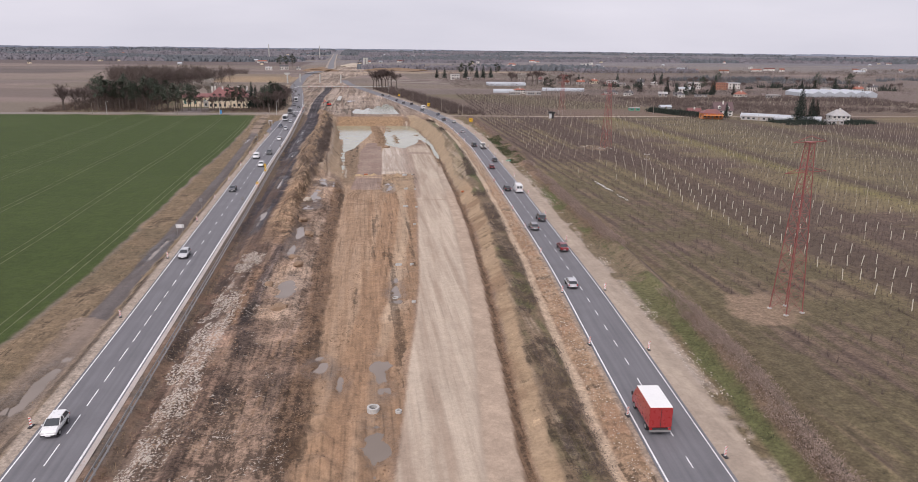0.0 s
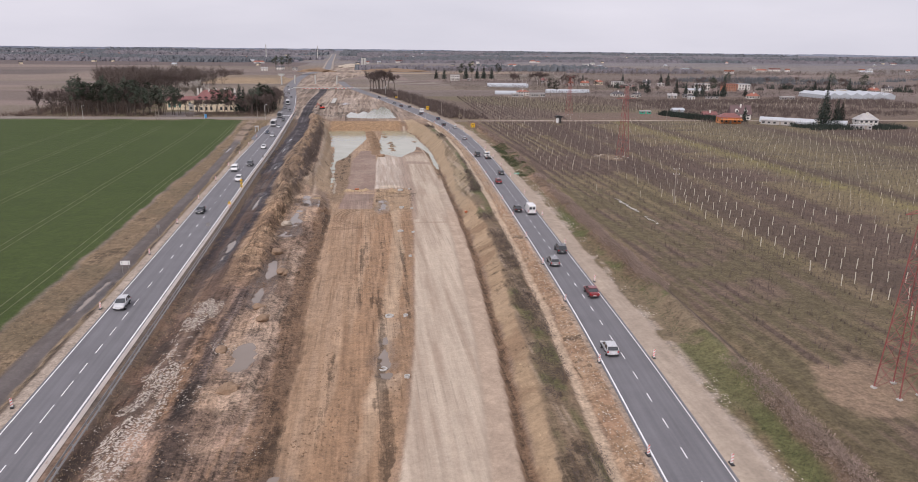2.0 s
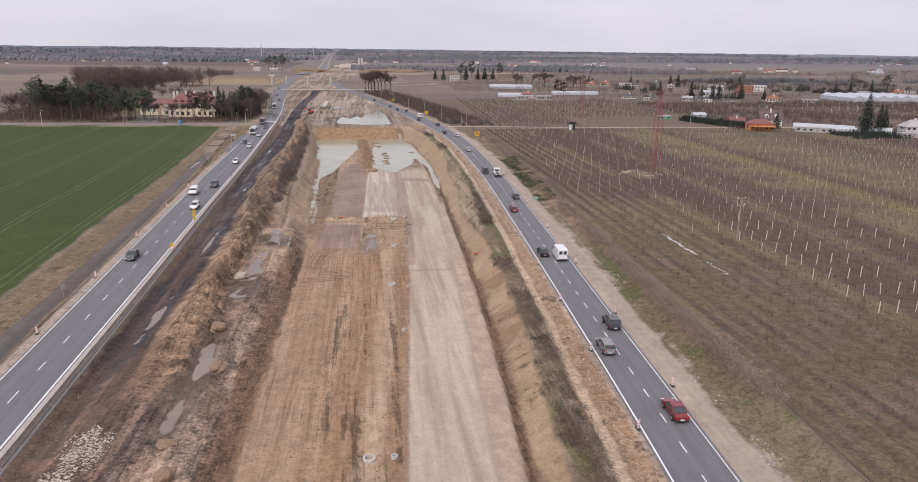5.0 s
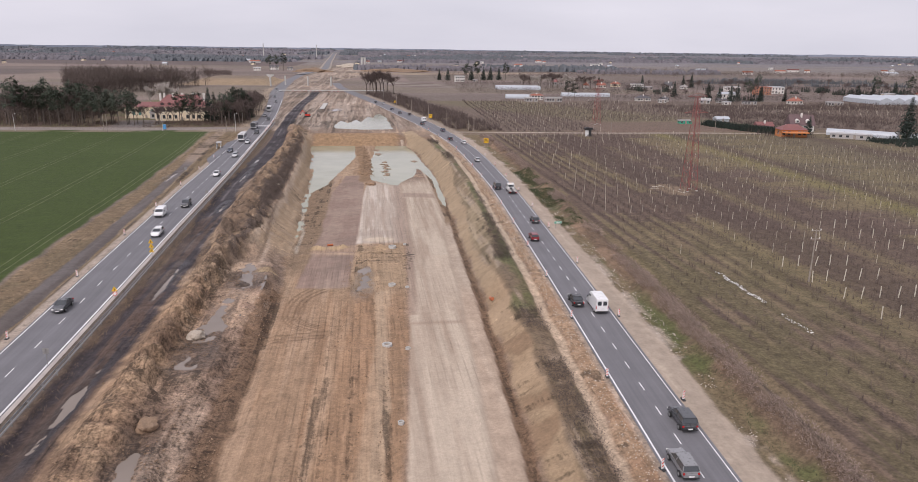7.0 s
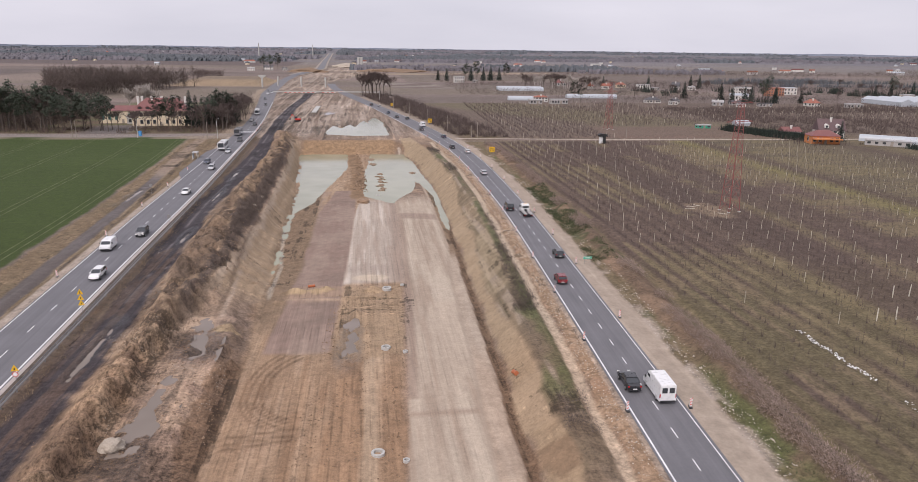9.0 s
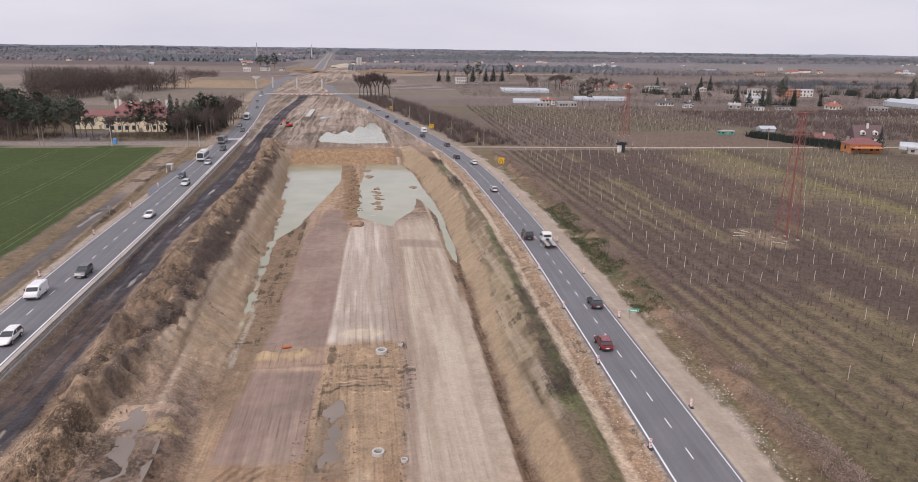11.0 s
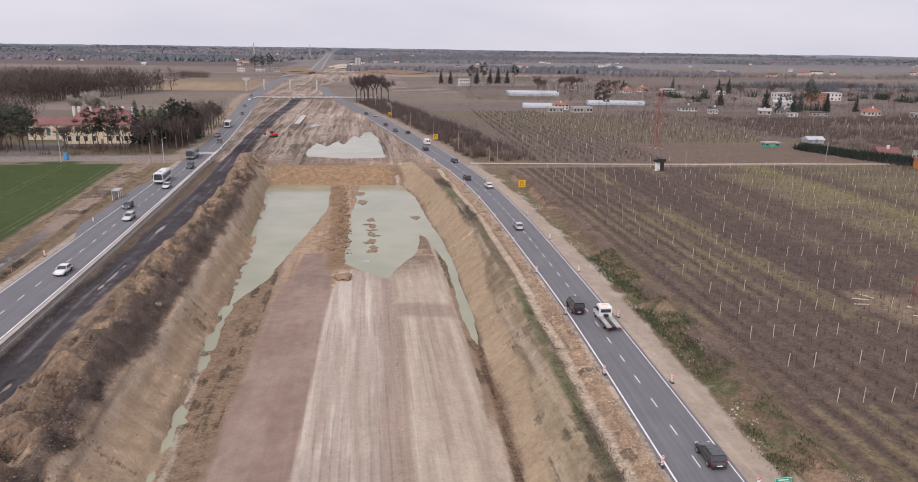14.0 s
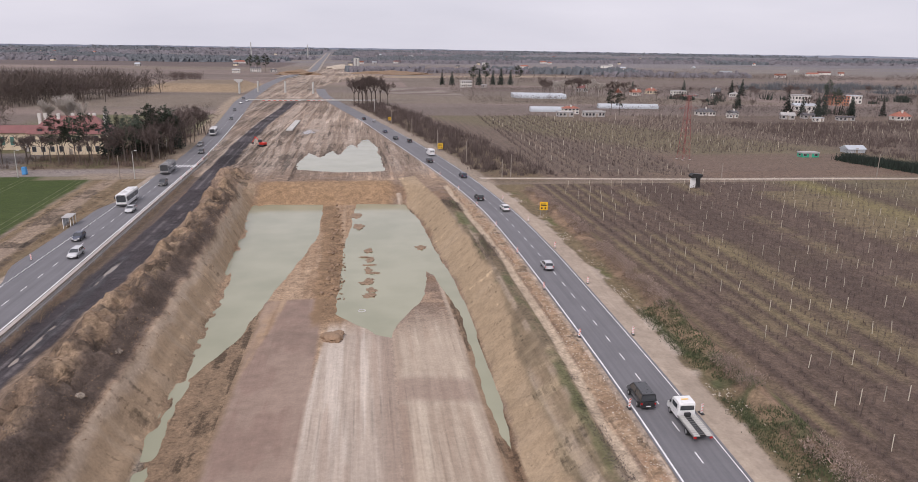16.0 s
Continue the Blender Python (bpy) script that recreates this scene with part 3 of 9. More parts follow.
    z = z + smooth(1700, 4700, r) * (20 + 8 * fbm(x, y, 1500, 2, 21))
    return z


def pal_l(y):
    return PALE(y) + 0.9


def ground_z(x, y):
    return float(height(np.array([x]), np.array([y]))[0])


# ---- soil colours ----
DIRT, DIRT_DARK, MUD = (0.325, 0.226, 0.146), (0.21, 0.137, 0.088), (0.215, 0.155, 0.115)
CAUSEWAY, PURPLE, SLOPE = (0.405, 0.332, 0.258), (0.25, 0.178, 0.142), (0.32, 0.24, 0.155)
TRACK_DARK, DRY_GRASS, GRASS = (0.05, 0.042, 0.045), (0.19, 0.138, 0.085), (0.095, 0.105, 0.04)
CROP, ORCHARD_SOIL, ORCHARD_GRASS, PLOUGH = (0.044, 0.066, 0.014), (0.150, 0.110, 0.082), (0.180, 0.145, 0.082), (0.222, 0.172, 0.148)
SHOULDER, OLD_ASPHALT, BRUSH_SOIL, VERGE = (0.355, 0.29, 0.228), (0.115, 0.098, 0.092), (0.15, 0.105, 0.075), (0.175, 0.138, 0.088)


def soil_at(x, y):
    """Colour, with far haze and ridge shade painted in, wetness and strength of the grain over the sheet."""
    c = np.empty(x.shape + (3,))
    wet, grain, rut = np.zeros(x.shape), np.ones(x.shape), np.zeros(x.shape)
    n30, n9, n3, n1 = fbm(x, y, 34, 3, 31), fbm(x, y, 10, 4, 41), fbm(x, y, 3, 3, 51), fbm(x, y, 1.0, 2, 61)
    streak = fbm(x * 2.4, y * 0.10, 2.6, 4, 71)

    def lay(mask, colour, amount=1.0):
        k = (np.clip(mask * amount, 0, 1))[..., None]
        c[:] = c * (1 - k) + np.array(colour) * k

    ll, lr, rl, rr, seam = LL(y), LR(y), RL(y), RR(y), SEAM(y)
    xj = x + 0.9 * n9 + 0.5 * n3
    dark, pale = np.full(x.shape, -1.0), np.full(x.shape, -1.0)
    yj = y + 2.0 * n9
    c[:] = np.array(PLOUGH)
    # far countryside: a patchwork of strips
    far_mix = fbm(x * 0.4, y * 1.5, 260, 3, 81)
    lay(smooth(0.02, 0.10, far_mix), (0.15, 0.13, 0.088), 0.5)
    lay(smooth(0.05, 0.16, -far_mix), (0.15, 0.118, 0.10), 0.8)
    belt = fbm(x * 0.5, y * 2.0, 150, 3, 83)
    lay(smooth(0.08, 0.14, belt) * smooth(600, 700, y), (0.145, 0.118, 0.105), 0.5)
    lay(smooth(0.10, 0.16, -belt) * smooth(640, 760, y) * (x > 60), (0.155, 0.128, 0.10), 0.7)
    # distance haze painted into the ground: greyer, then bluer, further out
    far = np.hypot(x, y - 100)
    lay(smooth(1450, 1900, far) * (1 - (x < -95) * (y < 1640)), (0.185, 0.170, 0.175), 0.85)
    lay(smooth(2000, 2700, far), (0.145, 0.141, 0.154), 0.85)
    gaps = fbm(x * 0.3, y * 1.6, 240, 3, 87)
    lay(smooth(1500, 1900, far) * smooth(0.14, 0.2, gaps), (0.19, 0.165, 0.14), 0.7)
    # ploughed field to the west: slow changes of tone, a dark fallow patch, orchards at its back
    plough = (x < -120) * band(y, 640, 1600, 20)
    lay(plough * smooth(-0.1, 0.2, fbm(x * 0.3, y, 160, 3, 89)), (0.25, 0.195, 0.165), 0.6)
    lay(band(x + 20 * n30, -640, -440, 20) * band(y, 1080, 1290, 25), (0.115, 0.092, 0.085), 0.85)
    lay(band(y + 0.1 * x + 30 * n30, 1560, 1990, 12) * (x < -140), (0.115, 0.088, 0.082), 0.9)
    # west: crop field, dry grass
    west = x < ll
    lay(smooth(0, 1.2, FIELD(y) - xj) * (y < 447), CROP)
    lay(smooth(0.0, 0.35, n30 + 0.3 * n9) * smooth(0, 1, FIELD(y) - xj) * (y < 447), (0.052, 0.075, 0.018), 0.6)
    lay((x > FIELD(y) - 0.4) * west * (y < 436) * smooth(-0.4, 0.8, xj - FIELD(y)), DRY_GRASS)
    lay(smooth(0.0, 0.3, n9 + 0.4 * n3) * band(xj, FIELD(y), ll - 2, 0.8) * (y < 436), (0.26, 0.19, 0.12), 0.7)
    lay(smooth(0.08, 0.3, -n9 + 0.3 * n3) * band(xj, FIELD(y), ll - 2, 0.8) * (y < 436), (0.15, 0.115, 0.07), 0.7)
    od = OLD(y)
    oldt = band(x + 0.25 * n9, od - 1.5, od + 1.4, 0.15) * band(y, 90, 360, 8)
    lay(oldt, OLD_ASPHALT, 0.95)
    lay(oldt * smooth(0.0, 0.2, streak), (0.145, 0.128, 0.122), 0.6)
    lay(band(x + 0.3 * n9, od + 1.5, od + 2.0, 0.15) * band(y, 80, 380, 8) * smooth(-0.2, 0.0, n3), (0.27, 0.21, 0.145), 0.7)
    lay(band(xj, od - 3.4, ll - 2.4, 0.8) * (y < 104 + 10 * n9), (0.25, 0.19, 0.145), 0.8)
    lay(band(xj, od - 2.2, od + 2.2, 0.7) * band(y, 345, 436, 8), (0.29, 0.22, 0.165), 0.8)
    lay(band(x + 0.5 * n9 + 0.4 * n3, od + 2.2, od + 3.4, 0.25) * (y < 400) * smooth(-0.2, 0.0, n9), (0.10, 0.076, 0.058), 0.85)
    lay(band(y + 0.5 * n9, 442, 455, 0.6) * (x < ll), (0.24, 0.205, 0.185))
    lay(band(y + 0.9 * n9, 436, 442, 0.6) * (x < -58) * smooth(-0.15, 0.1, n9), (0.24, 0.19, 0.14), 0.7)
    lay(band(y, 436, 446, 2) * band(x, -72, -46, 3), (0.27, 0.215, 0.165), 0.8)
    lay(band(y, 455, 570, 4) * (x < ll - 2) * (x > -200), (0.135, 0.098, 0.066))
    lay(smooth(0.05, 0.25, n9) * band(y, 455, 570, 4) * (x < ll - 2) * (x > -200), (0.115, 0.115, 0.05), 0.7)
    lay(band(xj, -150, -62, 3) * band(y, 556, 640, 6), (0.125, 0.125, 0.055), 0.8)
    lay(band(x, -118, -98, 2) * band(y, 455, 490, 2), (0.17, 0.15, 0.14), 0.9)
    lay(band(x, -184, -86, 3) * band(yj, 840, 992, 6), (0.295, 0.218, 0.138), 0.9)
    lay(band(x, -168, -102, 4) * band(yj, 884, 965, 6), (0.185, 0.145, 0.105), 0.85)
    lay(band(xj, ll - 7, ll, 1.5) * band(y, 450, 800, 10), (0.33, 0.26, 0.19), 0.8)
    # the works between the two roads
    bed = band(xj, lr + 0.5, rl - 0.4, 0.8) * (y < 1500)
    lay(bed, MUD)
    lay(bed * smooth(0.05, 0.35, n9 + 0.3 * n3), (0.30, 0.215, 0.15), 0.8)
    lay(bed * smooth(0.1, 0.3, -n9 + 0.4 * n3), DIRT_DARK, 0.75)
    lay(bed * smooth(430, 470, y), (0.30, 0.235, 0.185), 0.9)
    coarse = fbm(x * 1.6, y * 0.35, 9, 3, 133)
    lay(bed * smooth(0.1, 0.3, coarse + 0.4 * n30) * smooth(430, 460, y), (0.35, 0.285, 0.23), 0.5)
    lay(bed * smooth(0.1, 0.3, -coarse + 0.4 * n30) * smooth(430, 460, y), (0.20, 0.15, 0.115), 0.6)
    lines = fbm((x - DK(y)) * 1.3, y * 0.035, 3.0, 4, 151)
    lay(bed * smooth(0.05, 0.13, lines + 0.2 * n3) * smooth(430, 460, y), (0.195, 0.145, 0.108), 0.65)
    lay(bed * smooth(0.07, 0.15, -lines + 0.2 * n3) * smooth(430, 460, y), (0.38, 0.31, 0.25), 0.6)
    # west verge: tan shoulder, then dark earth
    lay(band(x, lr + 0.1, lr + 2.4, 0.2) * (y < 470), (0.135, 0.108, 0.088))
    lay(band(xj, lr + 2.5, lr + 4.2, 0.4) * (y < 440), (0.135, 0.102, 0.076), 0.9)
    lay(band(xj, lr + 3.9, lr + 5.4, 0.4) * (y < 440), (0.10, 0.074, 0.058), 0.85)
    # dark haul road
    dk = DK(y)
    lay(band(xj, dk - 3.7, dk + 3.3, 0.4) * smooth(122, 160, y + 14 * n9) * (1 - smooth(720, 780, y)), TRACK_DARK)
    lay(band(x + 0.3 * n9, dk - 1.6, dk - 0.9, 0.25) * smooth(-0.05, 0.2, n9) * smooth(150, 180, y) * (1 - smooth(720, 780, y)), (0.15, 0.13, 0.13), 0.8)
    lay(band(x + 0.3 * n9, dk + 0.7, dk + 1.3, 0.25) * smooth(-0.02, 0.2, n3 + n30) * smooth(150, 180, y) * (1 - smooth(720, 780, y)), (0.16, 0.14, 0.14), 0.7)
    # white broken stone
    ws = band(xj + 1.0 * n3, -25.0 + smooth(95, 134, y) * 0.9, -21.0 - smooth(90, 134, y) * 0.4, 0.6) * band(y, -50, 138, 3)
    lay(ws, (0.29, 0.225, 0.18), 0.65)
    # blackish wet ground beside it
    lay(smooth(0.02, 0.22, n9 + 0.3 * n3) * band(xj, -20.5, -14, 1.5) * band(y, 80, 200, 10), (0.105, 0.075, 0.06), 0.8)
    lay(smooth(0.0, 0.25, n3) * band(xj, -29.5, -16.5, 1.0) * (y < 150), (0.225, 0.145, 0.10), 0.6)
    mire = band(xj, lr + 4, -8.5 - smooth(212, 226, y) * 14, 1.0) * (y < 262)
    off_road = 1 - band(x, dk - 3.8, dk + 3.5, 0.5) * smooth(130, 160, y)
    drag = fbm(x * 1.5, y * 0.075, 2.6, 4, 73)
    lay(mire * smooth(0.03, 0.13, streak + 0.25 * n3), (0.105, 0.072, 0.055), 0.75)
    lay(mire * smooth(0.06, 0.14, -streak + 0.25 * n3 + 0.2 * n9) * off_road, (0.265, 0.185, 0.14), 0.6)
    lay(mire * smooth(0.08, 0.16, drag + 0.2 * n3) * off_road, (0.255, 0.185, 0.14), 0.55)
    lay(mire * smooth(0.10, 0.18, -drag + 0.2 * n1) * off_road, (0.085, 0.06, 0.048), 0.7)
    lay(band(xj, lr + 4, -25, 0.7) * (y < 150) * smooth(-0.1, 0.1, n9 + 0.3 * n1), (0.17, 0.105, 0.075), 0.7)
    # dark wet trough below the stones
    trough = band(x + 0.8 * n9, -19.4, -16.4, 0.5) * band(y, 96, 165, 6)
    lay(trough * smooth(-0.35, -0.15, n9), (0.092, 0.07, 0.062), 0.85)
    lay(band(x + 0.5 * n9, -18.4, -17.9, 0.2) * band(y, 96, 150, 4) * smooth(-0.1, 0.0, n9 + 0.4 * n3), (0.27, 0.215, 0.19), 0.7)
    stone = np.where(ws > 0.05, 0.34 * ws - 0.25 + 0.55 * n3 + 0.75 * fbm(x * 2.0, y * 0.3, 2.4, 3, 135), -1.0)
    stone = np.maximum(stone, np.where(mire > 0.3, 0.35 * n9 - 0.25, -1.0))
    stone = np.minimum(stone, 0.015)
    for bx, by, bw, bl in ((-18.8, 104.0, 2.6, 6.0), (-16.8, 92.0, 2.0, 4.5), (-25.6, 119, 1.0, 6.0), (-16.4, 121, 1.1, 3.0), (-26.5, 94, 1.2, 7), (-12.5, 78, 2.4, 4.0), (-17.5, 76, 1.8, 6.0)):
        blot = 1 - smooth(0.55, 1.15, np.hypot((x - bx) / bw, (y - by) / bl) + 0.7 * n3 + 0.5 * n9)
        lay(blot, (0.062, 0.046, 0.038), 0.95)
        stone = np.maximum(stone, np.where(blot > 0.3, -0.15 + 0.3 * n1, -1.0))
    lay(band(xj, -21.2, -19.8, 0.4) * band(y, 85, 128, 5) * smooth(-0.2, 0.1, n9), (0.245, 0.155, 0.095), 0.7)
    for off, wd, y0, y1 in ((4.6, 0.7, 455, 560), (-3.4, 0.5, 470, 700), (8.6, 1.3, 560, 620), (5.6, 0.5, 600, 720), (12.0, 0.4, 470, 740), (14.5, 0.35, 470, 740), (19.0, 0.4, 520, 740), (21.5, 0.4, 520, 740), (27.0, 0.5, 535, 740)):
        lay(bed * band(x - dk + 0.7 * n9, off - wd, off + wd, 0.3) * band(y, y0, y1, 6) * smooth(-0.2, 0.1, n9), (0.40, 0.33, 0.27) if off < 10 else (0.15, 0.105, 0.075), 0.8)
    # spoil ridge
    ridge = band(xj, -23.3 - smooth(215, 240, y) * 1.4 - smooth(240, 300, y) * 2.2 + smooth(310, 350, y) * 2.0, -15.8 - smooth(260, 300, y) * 4.0, 0.9) * band(y, 150, 440, 8)
    lay(ridge, (0.255, 0.175, 0.115))
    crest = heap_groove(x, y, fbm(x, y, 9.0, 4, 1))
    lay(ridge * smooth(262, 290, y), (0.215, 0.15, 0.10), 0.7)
    # relief shading painted in: heap crests lighter, grooves between them darker
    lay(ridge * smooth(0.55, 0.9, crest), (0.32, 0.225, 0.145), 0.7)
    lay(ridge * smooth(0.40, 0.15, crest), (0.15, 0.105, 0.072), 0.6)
    lay(ridge * smooth(0.03, 0.28, -n9 - 0.5 * n3), (0.16, 0.11, 0.075), 0.8)
    lay(ridge * smooth(0.1, 0.3, n9 + 0.3 * n3), (0.36, 0.265, 0.18), 0.6)
    lay(ridge * smooth(215, 235, y) * smooth(-0.05, 0.12, n9 + 0.5 * n3), (0.165, 0.12, 0.088), 0.75)
    lay(ridge * smooth(215, 232, y) * (1 - smooth(285, 330, y)), (0.185, 0.13, 0.09), 0.7)
    lay(ridge * smooth(0.08, 0.16, fbm(x, y, 3.4, 4, 137)), (0.36, 0.26, 0.17), 0.6)
    lay(ridge * smooth(215, 232, y) * smooth(0.06, 0.14, -fbm(x, y, 2.6, 4, 139)), (0.10, 0.074, 0.056), 0.75)
    scrub = band(xj + 1.0 * n9, -18.4 - 1.4 * smooth(262, 290, y), TOPL(y) - 0.4, 0.5) * band(y, 226, 440, 8)
    lay(scrub, (0.105, 0.08, 0.066), 0.85)
    # wet gully west of the bed
    gul = band(xj, -17.2, -8.2, 1.2) * (1 - smooth(222, 232, y + 3 * n9)) * (0.3 + 0.7 * smooth(88, 106, y))
    lay(gul, (0.27, 0.195, 0.145), 0.75)
    lay(gul * smooth(0.0, 0.3, n9 + 0.5 * n3), (0.325, 0.242, 0.172), 0.7)
    lay(gul * smooth(0.05, 0.25, -n9 + 0.5 * n1), (0.155, 0.11, 0.08), 0.8)
    lay(band(x + 0.7 * n9 + 0.4 * n3, -15.0, -11.0, 0.35) * band(y, 100, 172, 6) * smooth(-0.25, -0.1, n9 + 0.4 * streak), (0.345, 0.268, 0.205), 0.8)
    # main dirt bed
    fl = FOOTL(y)
    s = x - seam
    sj = s + 0.4 * n9 + 0.25 * n3
    lay(band(xj, fl - 0.5, seam - 0.5, 0.8) * (y < 420), DIRT)
    lay(band(xj, fl - 0.5, seam - 0.5, 0.8) * (y < 420) * smooth(0.0, 0.4, streak + 0.3 * n9), (0.385, 0.28, 0.19), 0.7)
    lay(band(xj, fl - 0.5, seam - 0.5, 0.8) * (y < 420) * smooth(0.05, 0.4, -streak + 0.3 * n3), (0.24, 0.155, 0.095), 0.75)
    lay(band(xj, fl - 1.6, fl + 0.6, 0.6) * band(y, 60, 214, 8) * smooth(-0.1, 0.2, n3 + 0.4 * n9), DIRT_DARK, 0.8)
    tan_r = np.interp(y, [60, 89, 113, 124, 140, 165, 216], [-5.4, -4.2, -3.3, -2.7, -0.6, -0.2, 0.5])
    tan = band(x + 0.5 * n9 + 0.2 * n3, fl + 0.2, tan_r, 0.3) * band(y, 60, 216, 5)
    lay(tan, (0.305, 0.214, 0.14), 0.85)
    lay(tan * smooth(0.0, 0.2, streak), (0.35, 0.255, 0.175), 0.6)
    lay(band(sj, -9.5, -5.0, 0.5) * band(y, 60, 214, 5) * (1 - tan), (0.325, 0.212, 0.13), 0.7)
    ragged = band(x + 1.3 * n9 + 0.9 * n3, fl - 3.0, fl + 0.1, 0.3) * band(y, 60, 214, 6)
    lay(ragged, (0.15, 0.098, 0.062), 0.85)
    # two strips of churned earth beside the middle
    for a, b, y0, y1 in ((-9.2, -7.6, 60, 215), (-3.2, -0.6, 50, 214), (-6.6, -5.4, 90, 214)):
        dark = np.maximum(dark, band(sj + 0.5 * n9, a, b, 0.5) * band(y, y0, y1, 6) * 0.52 - 0.80 + 0.35 * drag)
        lay(band(sj + 0.5 * n9, a, b, 0.5) * band(y, y0, y1, 6), (0.275, 0.182, 0.112), 0.7)
    lay(band(sj, -5.2, -3.6, 0.35) * band(y, 90, 246, 6), (0.38, 0.285, 0.195), 0.7)
    lay(band(sj, -5.4, -1, 0.6) * band(y, 98, 132, 6) * smooth(-0.05, 0.3, n9), (0.42, 0.33, 0.24), 0.7)
    trench = np.interp(y, [120, 131, 153, 172], [5.3, 6.3, 8.2, 9.6])
    lay(band(x + 0.3 * n9 + 0.2 * n3, trench - 0.85, trench + 0.75, 0.2) * band(y, 131, 214, 1.5), (0.385, 0.295, 0.205), 0.85)
    # wheel tracks: straight pairs and a turning loop
    for a in (-15.2, -14.1, -18.6, -17.4, -7.2, -6.3):
        wob = 0.6 * fbm(y, y * 0, 40, 2, int(abs(a) * 7))
        lay(band(s + wob, a - 0.16, a + 0.16, 0.12) * band(y, 70, 213, 5) * smooth(-0.35, 0.05, n9 + 0.5 * n30), (0.20, 0.13, 0.08), 0.7)
    for r_ in (6.8, 7.6, 8.6, 9.4):
        rad = np.hypot(x - 3.2, (y - 203.5) * np.where(y > 203.5, 0.58, 1.0))
        lay(band(rad + 0.25 * n9, r_ - 0.2, r_ + 0.2, 0.12) * (x < 0.6) * band(y, 195.5, 216.0, 0.5), (0.17, 0.11, 0.068), 0.8)
    for y_ in (191.6, 192.6, 194.0):
        lay(band(y - 0.16 * (x + 5) + 0.2 * n9, y_ - 0.2, y_ + 0.2, 0.12) * band(x, -8.5, 1.5, 0.6), (0.17, 0.11, 0.068), 0.75)
    # purple sub-base
    pl = seam - 20.6 + smooth(200, 330, y) * (-0.9)
    pr = seam - 11.3
    lay(band(xj * 0.25 + x * 0.75, pl + smooth(300, 345, y) * 4, pr, 0.3) * band(y, 216.5, 340, 0.7), PURPLE)
    lay(band(x, pl, pr, 0.3) * band(y, 216, 340, 0.7) * smooth(0.0, 0.3, fbm(x * 1.4, y * 0.2, 4, 3, 91)), (0.285, 0.212, 0.168), 0.6)
    purple = band(x, pl, pr, 0.3) * band(y, 216, 340, 0.7)
    lay(purple * smooth(0.0, 0.3, n9 + 0.5 * n30), (0.218, 0.16, 0.128), 0.7)
    lay(purple * smooth(0.08, 0.3, -n9 + 0.4 * streak), (0.30, 0.228, 0.18), 0.6)
    lay(band(xj, pl - 1, pr + 8.2, 0.6) * band(y + 1.2 * n3 + n9, 240.0, 247.2, 0.5), (0.31, 0.22, 0.155), 0.85)
    for mx, my, mr in ((-3.2, 243.6, 2.3), (1.6, 244.0, 2.5), (10.6, 243.5, 1.6), (-11.0, 221.5, 1.8)):
        lay(1 - smooth(0.8, 1.05, np.hypot((x - mx) / mr, (y - my) / 1.5) + 0.5 * n3), (0.43, 0.315, 0.185), 0.85)
    lay(band(y - 238.0 - 0.07 * (x + 6) + 0.5 * n9, -0.1, 0.35, 0.15) * band(x, -6.5, 11.5, 0.5), (0.42, 0.31, 0.215), 0.7)
    lay(band(xj, fl - 0.3, pl + 0.2, 0.5) * band(y, 225, 345, 5), (0.205, 0.145, 0.095), 0.85)
    lay(band(sj, -11, -0.5, 0.5) * band(y, 214, 246.5, 1.0), (0.325, 0.232, 0.148), 0.85)
    # carriageways
    cw = 8.9 + smooth(240, 285, y) * 1.6
    right_lane = band(s + 0.15 * n9, 0.0, cw, 0.25) * (1 - smooth(318, 338, y + 0.2 * np.abs(s - 6) ** 1.6 + 3 * n9))
    lay(right_lane, CAUSEWAY)
    lay(right_lane * smooth(0.0, 0.35, streak), (0.475, 0.40, 0.315), 0.8)
    lay(right_lane * smooth(0.1, 0.4, -streak + 0.2 * n9), (0.32, 0.245, 0.185), 0.7)
    lay(band(s + 0.2 * n9, -0.2, 1.2, 0.5) * (y < 300) * (y > 200), (0.27, 0.195, 0.15), 0.7)
    lay(right_lane * band(yj, 300, 306, 1.2), (0.27, 0.20, 0.16), 0.7)
    lay(right_lane * band(y, 196, 197.0, 0.4), (0.30, 0.225, 0.17), 0.7)
    lay(right_lane * band(y, 213.5, 236, 0.8) * smooth(-0.2, 0.2, streak), (0.46, 0.375, 0.29), 0.6)
    left_lane = band(s + 0.1 * n9, -11.4 + smooth(300, 330, y) * 1.5, -0.1, 0.3) * band(y + 0.5 * n9, 248, 330, 1.0)
    left_lane = left_lane * (1 - smooth(322, 334, y + 0.12 * np.abs(s + 5) ** 1.7))
    lay(left_lane, (0.39, 0.325, 0.265))
    stripes = smooth(-0.1, 0.35, fbm(x * 3.2, y * 0.09, 3.4, 3, 101))
    lay(left_lane * stripes, (0.52, 0.455, 0.385), 0.85)
    lay(left_lane * smooth(0.1, 0.35, -streak), (0.33, 0.255, 0.20), 0.6)
    lay(left_lane * (1 - smooth(0.7, 1.1, np.hypot((x - 10.2) / 4.4, (y - 250.8) / 2.6) + 0.4 * n9)), (0.52, 0.43, 0.325), 0.85)
    lay(left_lane * band(y + n9, 255, 259.5, 1.5), (0.33, 0.27, 0.22), 0.5)
